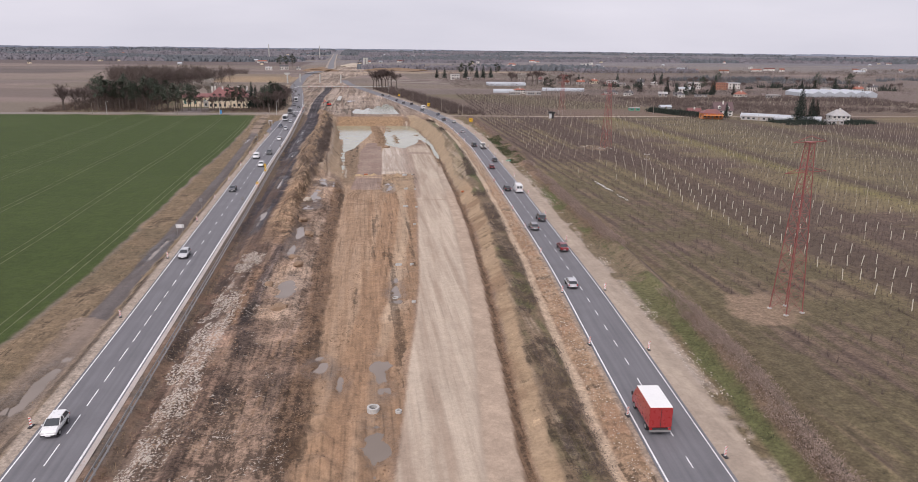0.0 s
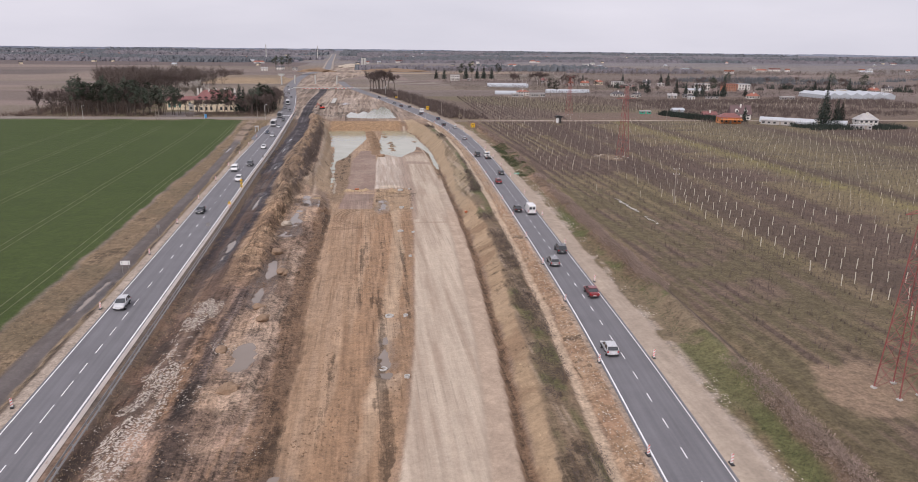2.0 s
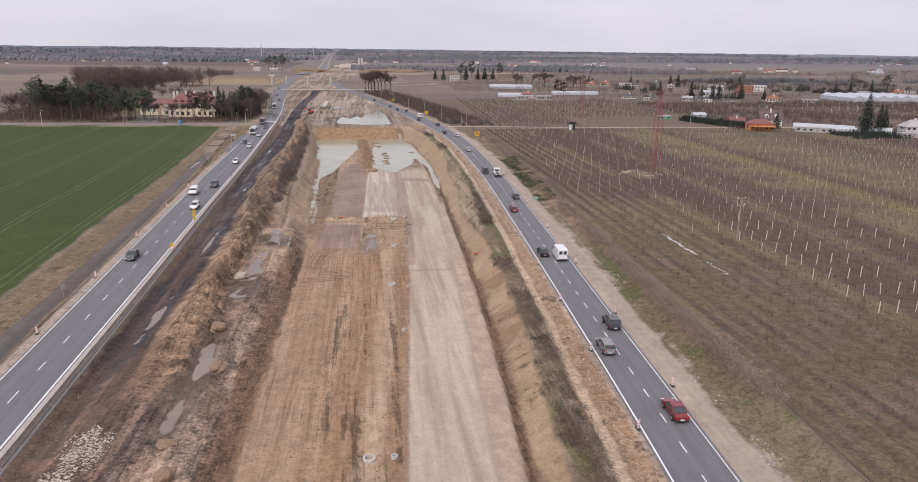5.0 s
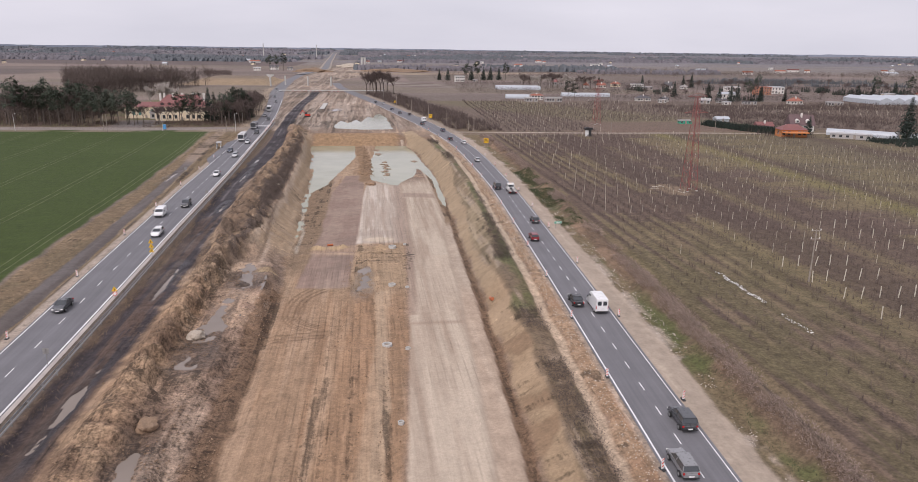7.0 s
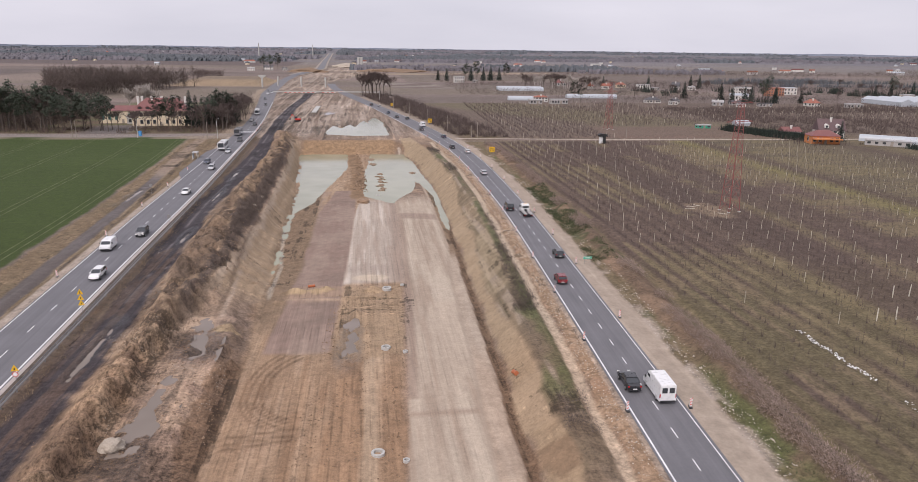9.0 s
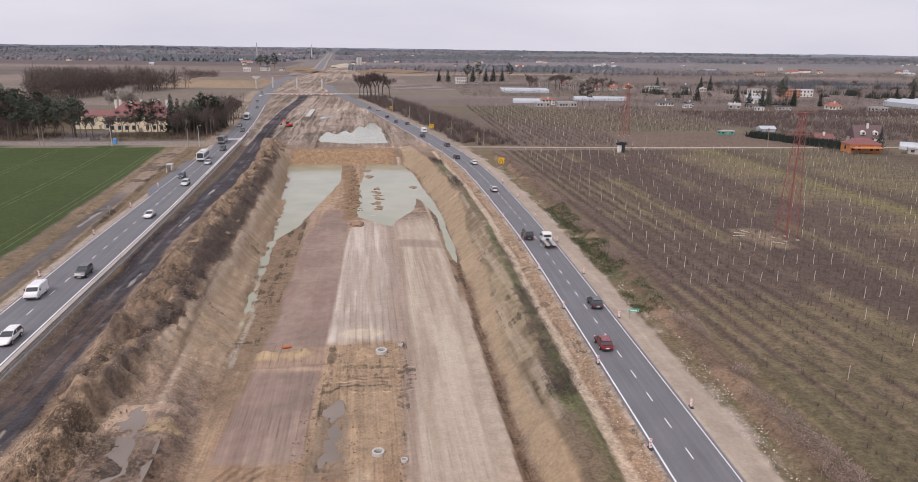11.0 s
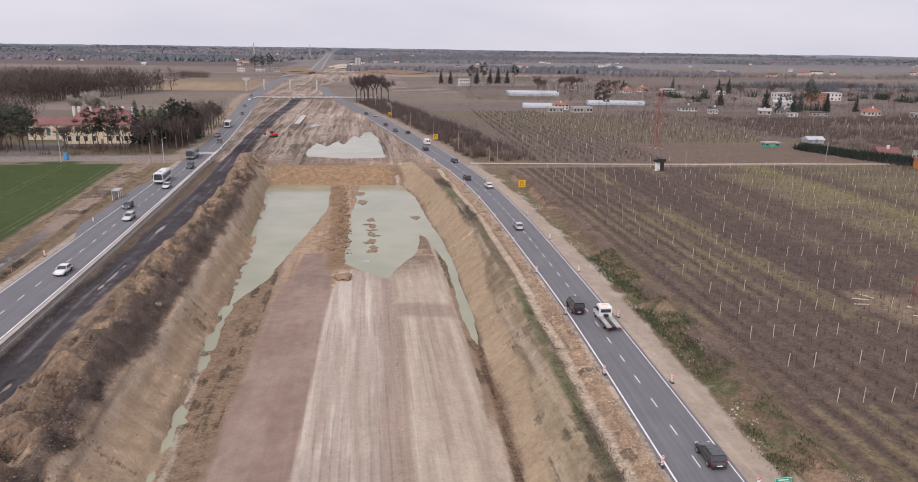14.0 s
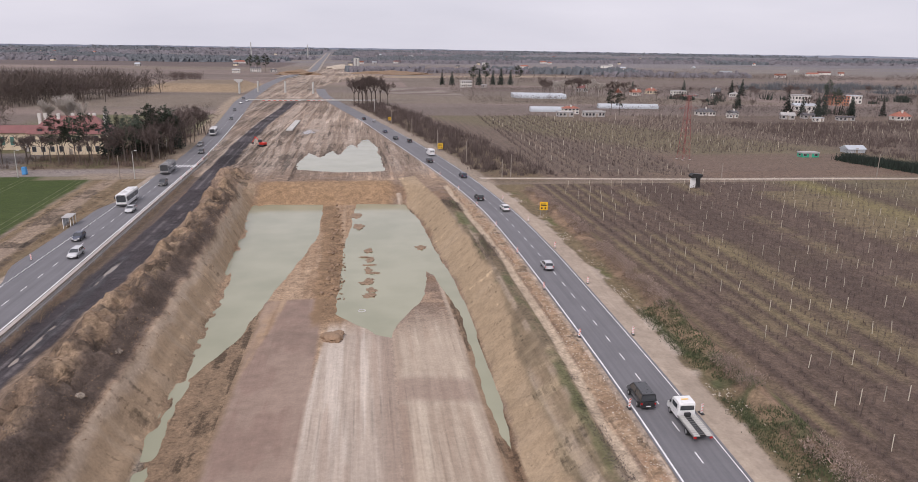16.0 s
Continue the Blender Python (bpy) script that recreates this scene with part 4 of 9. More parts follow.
    lay(left_lane * band(s, -2.0, 0.2, 0.7), (0.30, 0.225, 0.175), 0.7)
    # shore mud round the ponds, and the earth tongue between them
    lay(band(xj, seam - 12.6, seam - 7.6, 0.6) * band(y, 328, 424, 3), (0.26, 0.17, 0.10))
    lay(smooth(0.0, 0.25, n3 + 0.3 * n9) * band(xj, seam - 12.6, seam - 7.6, 0.6) * band(y, 328, 424, 3), (0.19, 0.125, 0.075), 0.7)
    # foot ditch, slopes and verge on the east side
    fr, tr = FOOTR(y), TOPR(y)
    flank = band(x + 0.25 * n9, seam + cw - 0.3, fr - 1.0, 0.3) * (y < 424)
    lay(flank, (0.385, 0.31, 0.24))
    lay(flank * smooth(0.0, 0.3, streak), (0.43, 0.355, 0.28), 0.6)
    churn = band(x + 0.4 * n9, seam + cw + 0.3, fr - 0.2, 0.2) * band(y, 266, 420, 5)
    lay(churn, (0.225, 0.155, 0.098), 0.9)
    dark = np.maximum(dark, np.where(churn > 0.4, 0.4 * n3 + 0.2 * streak - 0.06, -1))
    east = band(xj, fr + 0.2, tr, 0.5) * (y < 436)
    lay(east, SLOPE)
    lay(east * smooth(0.05, 0.35, n9 + 0.3 * fbm(x * 0.3, y * 1.6, 3, 3, 111)), (0.36, 0.275, 0.185), 0.6)
    lay(east * smooth(0.1, 0.3, -n9 + 0.3 * n3) * (y < 200), (0.20, 0.135, 0.085), 0.7)
    lay(band(x + 0.35 * n9, fr - 1.35, fr - 0.05, 0.12) * (y < 330), (0.165, 0.108, 0.068), 0.95)
    westslope = band(xj, TOPL(y), fl - 0.1, 0.4) * band(y, 238, 428, 6)
    lay(westslope, (0.335, 0.245, 0.16))
    lay(westslope * smooth(0.0, 0.3, fbm(x * 0.5, y * 1.8, 2.6, 3, 121)), (0.39, 0.30, 0.21), 0.5)
    lay(westslope * band(xj, TOPL(y), TOPL(y) + 1.2, 0.4), (0.42, 0.335, 0.255), 0.7)
    lay(band(xj, -17, 22, 1.5) * band(y + 1.5 * n3, 417, 432, 1.2), (0.30, 0.195, 0.11), 0.85)
    # runnels of muddy water on the bench and along the foot
    bench = np.interp(y, [226, 236, 258, 275], [-12.7, -12.7, -14.3, -14.6])
    lay(band(x + 0.35 * n3, bench - 0.28, bench + 0.28, 0.12) * band(y, 226, 262, 1.0) * smooth(-0.15, 0.0, n9), (0.38, 0.30, 0.23), 0.7)
    lay(band(x + 0.3 * n9, bench - 0.9, bench - 0.45, 0.15) * band(y, 226, 285, 2.0), (0.17, 0.12, 0.085), 0.7)
    runnel = np.interp(y, [238, 262, 292], [-7.5, -8.0, -10.4])
    lay(band(x + 0.3 * n9, runnel - 0.45, runnel + 0.35, 0.15) * band(y, 241, 293, 1.0), (0.34, 0.28, 0.21), 0.95)
    wet = np.maximum(wet, 0.6 * band(x + 0.3 * n9, runnel - 0.4, runnel + 0.3, 0.15) * band(y, 241, 293, 1.0))
    verge = band(xj, tr - 0.2 - 3.0 * smooth(205, 240, y) * (1 - smooth(300, 340, y)), PALE(y) - 0.9, 0.5) * (y < 400)
    lay(verge, VERGE)
    lay(verge * smooth(0.2, 0.4, n9 + 0.5 * n30), (0.125, 0.115, 0.062), 0.6)
    lay(verge * smooth(0.02, 0.2, fbm(x * 3.0, y * 0.06, 3.0, 3, 141)), (0.36, 0.29, 0.22), 0.7)
    lay(verge * smooth(0.0, 0.3, streak + 0.3 * n3), (0.235, 0.175, 0.115), 0.7)
    lay(verge * smooth(0.12, 0.3, -n9 + 0.3 * n3), (0.15, 0.115, 0.075), 0.8)
    lay(verge * smooth(0.02, 0.2, fbm(x * 1.5, y * 0.3, 5, 3, 143)) * smooth(-0.1, 0.25, (x - tr) / 4 + n9), (0.105, 0.115, 0.045), 0.75 * 1.0)
    lay(verge * (1 - smooth(180, 240, y)) * smooth(-0.25, 0.15, n3), (0.155, 0.115, 0.078), 0.75)
    lay(verge * smooth(0.1, 0.35, -n30 + 0.4 * n3) * (y > 200), (0.33, 0.26, 0.17), 0.6)
    lay(band(x + 0.5 * n9 + 0.3 * n3, PALE(y) - 2.5, PALE(y) - 1.1, 0.3) * band(y, 215, 400, 8) * smooth(-0.25, -0.05, n9), (0.108, 0.11, 0.052), 0.8)
    lay(band(x + 0.4 * n9, PALE(y) - 0.75, PALE(y) + 0.65, 0.15) * (y < 420), (0.45, 0.36, 0.265), 0.95)
    bank = band(xj, PALE(y) + 0.8, rl - 0.7, 0.4) * (y < 440)
    lay(bank, (0.29, 0.2, 0.128))
    lay(bank * smooth(0.05, 0.3, n3 + 0.3 * n1), (0.365, 0.265, 0.18), 0.7)
    lay(bank * smooth(0.1, 0.3, -n3 + 0.3 * n9), (0.20, 0.13, 0.085), 0.7)
    lay(band(x, rl - 1.0, rl + 0.2, 0.2) * (y < 470), (0.34, 0.28, 0.225), 0.8)
    # east of the road: gravel shoulder, brush bank, orchard
    sw = 4.4 + 0.9 * n9 + 0.4 * n3
    hd = HEDGE(y)
    out = (x > rr) * (y < 421)
    lay(smooth(0, 0.6, x - rr - sw + 0.5) * (y < 421), (0.16, 0.125, 0.075))
    lay(smooth(0.0, 0.3, n9 + 0.5 * n30) * smooth(0, 0.6, x - rr - sw) * (x < hd + 3) * (y < 412), GRASS, 0.75)
    lay(band(xj, hd - 2.4, hd + 2.0, 0.8) * band(y, -100, 410, 5), BRUSH_SOIL, 0.9)
    lay(band(xj, hd - 4.2, hd + 0.4, 0.5) * band(y + 4 * n9, 250, 314, 4) * smooth(-0.4, -0.05, n9 + 0.4 * n3), (0.072, 0.084, 0.04), 0.95)
    lay(band(xj, hd - 3.8, hd - 1.2, 0.6) * band(y, 50, 200, 12) * smooth(-0.3, 0.0, n9), (0.10, 0.112, 0.045), 0.85)
    lay(band(xj, hd - 2.4, hd + 1.4, 0.6) * band(y, -100, 410, 5) * smooth(-0.12, 0.05, n9 + 0.4 * n3), (0.255, 0.178, 0.122), 0.75 * smooth(190, 230, y))
    strip_g = band(x + 0.6 * n9 + 0.4 * n3, rr + sw + 0.4, hd + 1.0, 0.4) * band(y + 6 * n9, 97, 138, 3)
    lay(strip_g, (0.185, 0.148, 0.098), 0.85)
    lay(strip_g * smooth(-0.02, 0.12, n9 + 0.4 * n3), (0.115, 0.118, 0.052), 0.8)
    lay(band(x + 0.3 * n9, hd + 1.2, hd + 1.9, 0.2) * (y < 200), (0.25, 0.195, 0.145), 0.7)
    lay(band(x + 0.3 * n9, hd + 2.0, hd + 3.0, 0.3) * (y < 200), (0.10, 0.075, 0.06), 0.8)
    orch = smooth(hd + 2.5, hd + 5, xj) * (y < 421) * (x < 330)
    lay(orch, ORCHARD_SOIL)
    block = smooth(-0.1, 0.15, 0.7 * n30 + 0.22 - 0.5 * smooth(225, 262, y + 0.3 * (x - 70)) + 0.3 * band(x, 112, 128, 5))
    lay(orch * smooth(225, 262, y + 0.3 * (x - 70)), (0.118, 0.086, 0.068), 0.9)
    lay(orch * block, ORCHARD_GRASS, 0.55)
    lay(orch * band(x + 1.5 * n9, 137, 146, 3), (0.15, 0.125, 0.078), 0.6)
    lay(orch * band(x + 1.0 * n9, 84, 103, 2) * (y < 235), (0.165, 0.135, 0.078), 0.6)
    lay(orch * band(x + 2.0 * n9, 104, 136, 3), (0.118, 0.086, 0.07), 0.85)
    lay(orch * band(x + 1.0 * n9, 147, 155, 1.5), (0.20, 0.185, 0.07), 0.7)
    lay(orch * band(x + 2.0 * n9, 152, 250, 3), (0.135, 0.118, 0.074), 0.7)
    rows = 0.5 + 0.5 * np.cos(2 * math.pi * (x - 84.8) / 3.27)
    lay(orch * smooth(0.45, 0.8, rows + 0.3 * n3), (0.088, 0.064, 0.053), 0.8)
    lay(orch * smooth(0.55, 0.9, 1 - rows + 0.2 * n3) * smooth(-0.3, 0.1, n9 + n30), (0.19, 0.158, 0.088), 0.6)
    lay(orch * (1 - smooth(84, 92, x)) * (1 - smooth(215, 255, y)) * smooth(-0.45, 0.1, n9 + streak), (0.116, 0.098, 0.056), 0.85)
    orch2 = band(x, 52, 420, 4) * band(y, 426, 640, 4) * (x > rr + 6)
    lay(orch2, (0.155, 0.117, 0.09))
    lay(orch2 * rows, (0.11, 0.082, 0.068), 0.6)
    lay(orch2 * band(x + 0.6 * (y - 460), 150, 230, 12), (0.15, 0.135, 0.07), 0.45)
    lay(band(x, 125, 215, 4) * band(y, 428, 478, 4), (0.155, 0.11, 0.085), 0.9)
    lay(band(np.hypot(x - 64, (y - 97) * 1.0) + 4.5 * n9 + 2 * n3, -1, 6.5, 1.2), (0.265, 0.195, 0.138), 0.85)
    lay(band(np.hypot(x - 97, (y - 287) * 0.6) + 1.6 * n9, -1, 5.5, 0.8), (0.24, 0.185, 0.13), 0.8)
    gravel = band(x + 0.25 * n9, rr, rr + sw, 0.35) * (y < 425)
    lay(gravel, SHOULDER)
    lay(gravel * smooth(0.05, 0.3, -n9 + 0.2 * n3), (0.345, 0.28, 0.22), 0.6)
    lay(gravel * smooth(0.1, 0.3, streak), (0.42, 0.345, 0.27), 0.6)
    lay(band(xj, rr + sw - 0.2, rr + sw + 1.4, 0.5) * (y < 412) * smooth(-0.05, 0.25, n3 + n9), (0.37, 0.31, 0.26), 0.7)
    lay(band(x, rr, rr + 6 + n9, 0.8) * band(y, 421, 700, 4), (0.33, 0.27, 0.21), 0.7)
    lay(band(x, rr + 6, rr + 24, 3) * band(y, 426, 700, 6), (0.15, 0.115, 0.075), 0.9)
    lay(band(x, ll - 1.9 + 0.3 * n9, ll + 0.2, 0.25) * (y < 440), (0.385, 0.32, 0.26), 0.9)
    # sandy ground and striped plots beyond the roadside trees
    lay(band(x + 8 * n30, -20, 330, 14) * band(y - 0.25 * x + 25 * n30, 1160, 1225, 10), (0.33, 0.255, 0.18), 0.8)
    lay(band(x, 40, 330, 10) * band(y - 0.12 * x, 1040, 1085, 8), (0.15, 0.12, 0.10), 0.7)
    plots = band(x + 0.2 * (y - 880), 34, 92, 2) * band(y, 830, 930, 4)
    lay(plots, (0.15, 0.115, 0.10))
    lay(plots * smooth(0.3, 0.7, 0.5 + 0.5 * np.cos(2 * math.pi * (y + 0.2 * x) / 15)), (0.26, 0.225, 0.19), 0.8)
    # farm track across the orchards
    track = y - (431 - 0.075 * (x - 56) + 0.00012 * (x - 56) ** 2)
    lay(band(track + 0.3 * n9, -1.3, 1.1, 0.4) * (x > rr + 3) * (x < 420), (0.44, 0.385, 0.33))
    # damp
    for px, py, sx, sy, _ in PUDDLES:
        d = np.sqrt(((x - px) / (sx + 1.0)) ** 2 + ((y - py) / (sy + 2)) ** 2) + 0.9 * n9
        k = 1 - smooth(0.6, 1.3, d)
        wet = np.maximum(wet, 0.8 * k)
        c[:] = c * (1 - 0.25 * k[..., None])
    wet = np.maximum(wet, 0.35 * band(xj, dk - 3.8, dk + 3.5, 0.5) * smooth(128, 175, y) * (1 - smooth(720, 780, y)) * smooth(-0.1, 0.3, n9))
    grain = np.where((x < FIELD(y)) & (y < 447), 0.6, 1.0) * (1 - 0.72 * np.maximum(right_lane, left_lane)) * (1 - 0.7 * gravel) * (1 - 0.7 * oldt) * (1 - 0.6 * flank) * (1 - 0.55 * np.maximum(east, westslope)) * (1 - 0.4 * ridge * (1 - smooth(205, 230, y))) * (1 - 0.45 * band(xj, fl, seam, 0.8) * (y < 250)) * (1 - 0.78 * band(x, pl, pr, 0.3) * band(y, 216, 340, 1))
    c *= (1 + (0.16 * n1 + 0.10 * n3) * (1 - 0.8 * np.maximum(right_lane, left_lane)))[..., None]
    dark = np.maximum(dark, np.where(mire > 0.3, 0.35 * n9 + 0.5 * drag + 0.25 * n3 - 0.09 - 0.2 * smooth(-15.6, -14.8, xj), -1))
    dark = np.maximum(dark, band(xj, fl - 2.2, fl + 0.9, 0.5) * band(y, 60, 212, 8) * 0.5 - 0.52 + 0.4 * n9)
    # ridge hollows shaded in colour: same noise as the ridge height
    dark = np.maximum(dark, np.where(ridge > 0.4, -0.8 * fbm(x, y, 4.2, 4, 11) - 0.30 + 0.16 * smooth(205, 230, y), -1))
    dark = np.maximum(dark, np.where(verge > 0.4, 0.5 * n9 + 0.2 * n3 - 0.15, -1))
    dark = np.maximum(dark, np.where((bank > 0.4) | (gul > 0.5), 0.8 * n3 - 0.30, -1))
    dark = np.maximum(dark, np.where(orch + orch2 > 0.5, 0.5 * n9 - 0.42, -1))
    pale = np.maximum(pale, np.where((gul > 0.4), 0.7 * n9 - 0.03, -1))
    pale = np.maximum(pale, np.where(mire > 0.3, -0.6 * n9 + 0.4 * n30 - 0.27, -1))
    pale = np.maximum(pale, np.where((bank > 0.4), -0.8 * n3 - 0.15, -1))
    pale = np.maximum(pale, np.where((left_lane + right_lane > 0.5), 0.5 * streak - 0.42, -1))
    still = band(x, dk - 3.8, dk + 3.5, 0.5) * smooth(135, 165, y)
    dark, pale = dark - 1.0 * still, pale - 0.5 * still
    rut = np.maximum.reduce([1.0 * mire, 0.8 * band(xj, fl - 0.5, seam - 0.5, 0.8) * (y < 250), 0.4 * right_lane, 0.6 * left_lane, 0.5 * verge, 0.8 * band(xj, dk - 3.8, dk + 3.5, 0.5),
                            0.7 * bed * smooth(430, 440, y), 0.15 * gravel, 0.3 * orch, 0.4 * band(xj, FIELD(y) + 0.5, ll - 2, 0.8) * (y < 436) * (1 - oldt), 0.15 * band(x, pl, pr, 0.3) * band(y, 216, 340, 1)])
    grain = np.maximum(grain, 1.7 * mire * (1 - band(x, dk - 3.8, dk + 3.5, 0.5)))
    dark = np.maximum(dark, np.where((x > FIELD(y) + 0.5) & (x < ll - 2) & (y < 436) & (oldt < 0.3), 0.5 * n9 + 0.3 * n3 - 0.16, -1))
    strip = band(xj, fl - 0.5, seam - 0.5, 0.8) * (y < 250)
    dark = np.maximum(dark, np.where(strip > 0.5, 0.45 * streak + 0.35 * drag + 0.15 * n3 - 0.25 - 0.4 * tan - 0.1 * smooth(210, 216, y), -1))
    rills = fbm(x * 0.25, y * 1.7 + 0.5 * n9, 2.4, 3, 17)
    dark = np.maximum(dark, np.where((east > 0.5) | (westslope > 0.5), -0.35 * rills - 0.2, -1))
    pale = np.maximum(pale, np.where((east > 0.5) | (westslope > 0.5), 0.35 * rills - 0.2, -1))
    dark = np.maximum(dark, np.where(band(x, fl, pl, 0.3) * band(y, 248, 335, 3) > 0.4, 0.35 * n3 + 0.3 * streak - 0.05, -1))
    cross = fbm(x * 0.22, y * 4.2 + 1.5 * n9, 2.0, 3, 145)
    dark = np.maximum(dark, np.where(band(s, -11, 1.5, 0.5) * band(y, 231, 240, 1) > 0.4, 0.6 * cross - 0.13, -1))
    pale = np.maximum(pale, np.where(band(s, -11, 1.5, 0.5) * band(y, 231, 240, 1) > 0.4, -0.6 * cross - 0.15, -1))
    dark = np.maximum(dark, (band(x + 0.35 * n9, fr - 1.3, fr - 0.1, 0.2) * 0.6 - 0.60) * (y < 300) - (y >= 300))
    # the low dike's shadow, painted as a dark line along its far side
    dark = np.maximum(dark, np.where(band(y - 238.9 - 0.07 * (x + 6) + 0.5 * n9, -0.1, 0.4, 0.1) * band(x, -6.5, 11.5, 0.5) > 0.3, 0.1, -1))
    clean = band(x, pl, pr, 0.2) * band(y, 217.5, 240, 0.5) + band(x, pl, pr, 0.2) * band(y, 247.5, 338, 0.5)
    dark = dark - clean * 0.9
    dark = np.maximum(dark, np.where(band(s, -11, 0.5, 0.4) * band(y, 214, 247, 1) > 0.5, 0.4 * n3 + 0.4 * drag - 0.24, -1))
    dark = np.maximum(dark, np.where((bed > 0.5) & (y > 432), 0.4 * streak + 0.4 * n30 - 0.15, -1))
    pale = np.maximum(pale, np.where((bed > 0.5) & (y > 432), -0.4 * streak - 0.4 * n30 - 0.17, -1))
    c[:] = c * (1 + ((x > rr + 5) * (y < 440))[..., None] * np.array([0.02, -0.01, -0.04]))
    warm = (1 - smooth(205, 220, y))[..., None] * band(x, lr + 2.5, rl - 0.5, 0.5)[..., None] * (1 - 0.7 * np.clip(left_lane + right_lane, 0, 1))[..., None]
    c[:] = c * (1 + warm * np.array([0.03, -0.015, -0.045]))
    return np.clip(c, 0.01, 0.9), wet, grain, rut, dark, pale, stone


# ---- ground: one sheet to the horizon ----
def spread(dense0, dense1, step, lo, hi, growth=1.07):
    mid = list(np.arange(dense0, dense1 + 1e-6, step))
    d, v, up = step, dense1, []
    while v < hi:
        d *= growth
        v += d
        up.append(min(v, hi))
    d, v, down = step, dense0, []
    while v > lo:
        d *= growth
        v -= d
        down.append(max(v, lo))
    return np.array(down[::-1] + mid + up)


gx = spread(-56, 62, 0.35, -4700, 4700, 1.085)
gy = np.concatenate([spread(46, 440, 0.5, -300, 440, 1.12)[:-1], spread(440, 560, 1.0, 440, 4850, 1.035)])
gy = np.unique(np.round(gy, 3))
GX, GY = np.meshgrid(gx, gy)
GZ = height(GX, GY)
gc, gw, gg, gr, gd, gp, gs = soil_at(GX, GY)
nx, ny = len(gx), len(gy)
ground_mesh = bpy.data.meshes.new("ground")
idx = np.arange(nx * ny).reshape(ny, nx)
quads = np.stack([idx[:-1, :-1], idx[:-1, 1:], idx[1:, 1:], idx[1:, :-1]], -1).reshape(-1, 4)
ground_mesh.vertices.add(nx * ny)
ground_mesh.vertices.foreach_set("co", np.stack([GX, GY, GZ], -1).astype(np.float32).ravel())
ground_mesh.loops.add(quads.size)
ground_mesh.loops.foreach_set("vertex_index", quads.astype(np.int32).ravel())
ground_mesh.polygons.add(len(quads))
ground_mesh.polygons.foreach_set("loop_start", np.arange(0, quads.size, 4, dtype=np.int32))
ground_mesh.update()
ground_mesh.validate()
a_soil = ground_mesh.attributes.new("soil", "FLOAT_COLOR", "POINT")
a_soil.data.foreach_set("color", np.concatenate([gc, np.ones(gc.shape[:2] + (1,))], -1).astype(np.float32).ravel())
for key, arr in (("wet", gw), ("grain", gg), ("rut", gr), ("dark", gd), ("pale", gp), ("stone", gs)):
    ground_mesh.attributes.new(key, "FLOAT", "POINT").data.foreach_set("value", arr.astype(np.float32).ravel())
ground_mesh.materials.append(SOIL)
ground_mesh.shade_smooth()
ground = tagged(new("ground", ground_mesh), "brown churned earth, green crop field and orchard soil", "ground", kind="structure")


# ---- roads ----
def ribbon(name, left, right, y0, y1, z, material, step=3.0, cols=2):
    """A strip between two lines along the valley, with u across and v along."""
    ys = np.arange(y0, y1 + step * 0.5, step)
    verts, faces, uvs = [], [], []
    for y in ys:
        a, b = float(left(y)), float(right(y))
        for k in range(cols):
            u = k / (cols - 1)
            verts.append((a + (b - a) * u, y, z))
            uvs.append((u, y))
    for i in range(len(ys) - 1):
        for k in range(cols - 1):
            p = i * cols + k
            faces.append((p, p + 1, p + cols + 1, p + cols))
    me = mesh_of(name, verts, faces, material)
    lay = me.uv_layers.new(name="UVMap")
    for lp in me.loops:
        lay.data[lp.index].uv = uvs[lp.vertex_index]
    return me


FAR_Z = 0.16
road_west = tagged(new("road_west", ribbon("road_west", lambda y: LL(y) - 0.35, lambda y: LR(y) + 0.55, -250, 1140, FAR_Z, ASPHALT, cols=5)), "grey asphalt two-lane road carrying the oncoming traffic", "road", kind="structure")
road_east = tagged(new("road_east", ribbon("road_east", lambda y: RL(y) - 0.35, lambda y: RR(y) + 0.35, -250, 900, FAR_Z, ASPHALT, cols=5)), "grey asphalt two-lane road beside the orchard", "road", kind="structure")


def edge_line(name, at, width, y0, y1, parent, material=PAINT):
    ob = new(name, ribbon(name, lambda y: at(y) - width / 2, lambda y: at(y) + width / 2, y0, y1, FAR_Z + 0.012, material))
    ob.parent = parent
    return ob


edge_line("edge_line", LL, 0.16, -250, 430, road_west)
edge_line("edge_line", lambda y: LR(y) + 0.05, 0.24, -250, 640, road_west)
kerb = tagged(new("kerb_strip", ribbon("kerb_strip", lambda y: LR(y) + 0.35, lambda y: LR(y) + 0.95, -250, 470, FAR_Z + 0.006, mat("pale_kerb_concrete", (0.42, 0.37, 0.335), 0.9, vary=0.2))), "pale concrete strip along the road edge", "kerb", kind="structure")
edge_line("edge_line", RL, 0.20, -250, 620, road_east)
edge_line("edge_line", lambda y: RR(y) - 0.05, 0.13, -250, 560, road_east)
MID_W, MID_E = (lambda y: (LL(y) + LR(y)) / 2), (lambda y: (RL(y) + RR(y)) / 2)


def dash(name, at, y, length, width, parent, material=PAINT):
    x0, x1 = float(at(y)), float(at(y + length))
    me = mesh_of(name, [(x0 - width / 2, y, FAR_Z + 0.012), (x0 + width / 2, y, FAR_Z + 0.012), (x1 + width / 2, y + length, FAR_Z + 0.012), (x1 - width / 2, y + length, FAR_Z + 0.012)], [(0, 1, 2, 3)], material)
    ob = new(name, me)
    ob.parent = parent
    return ob


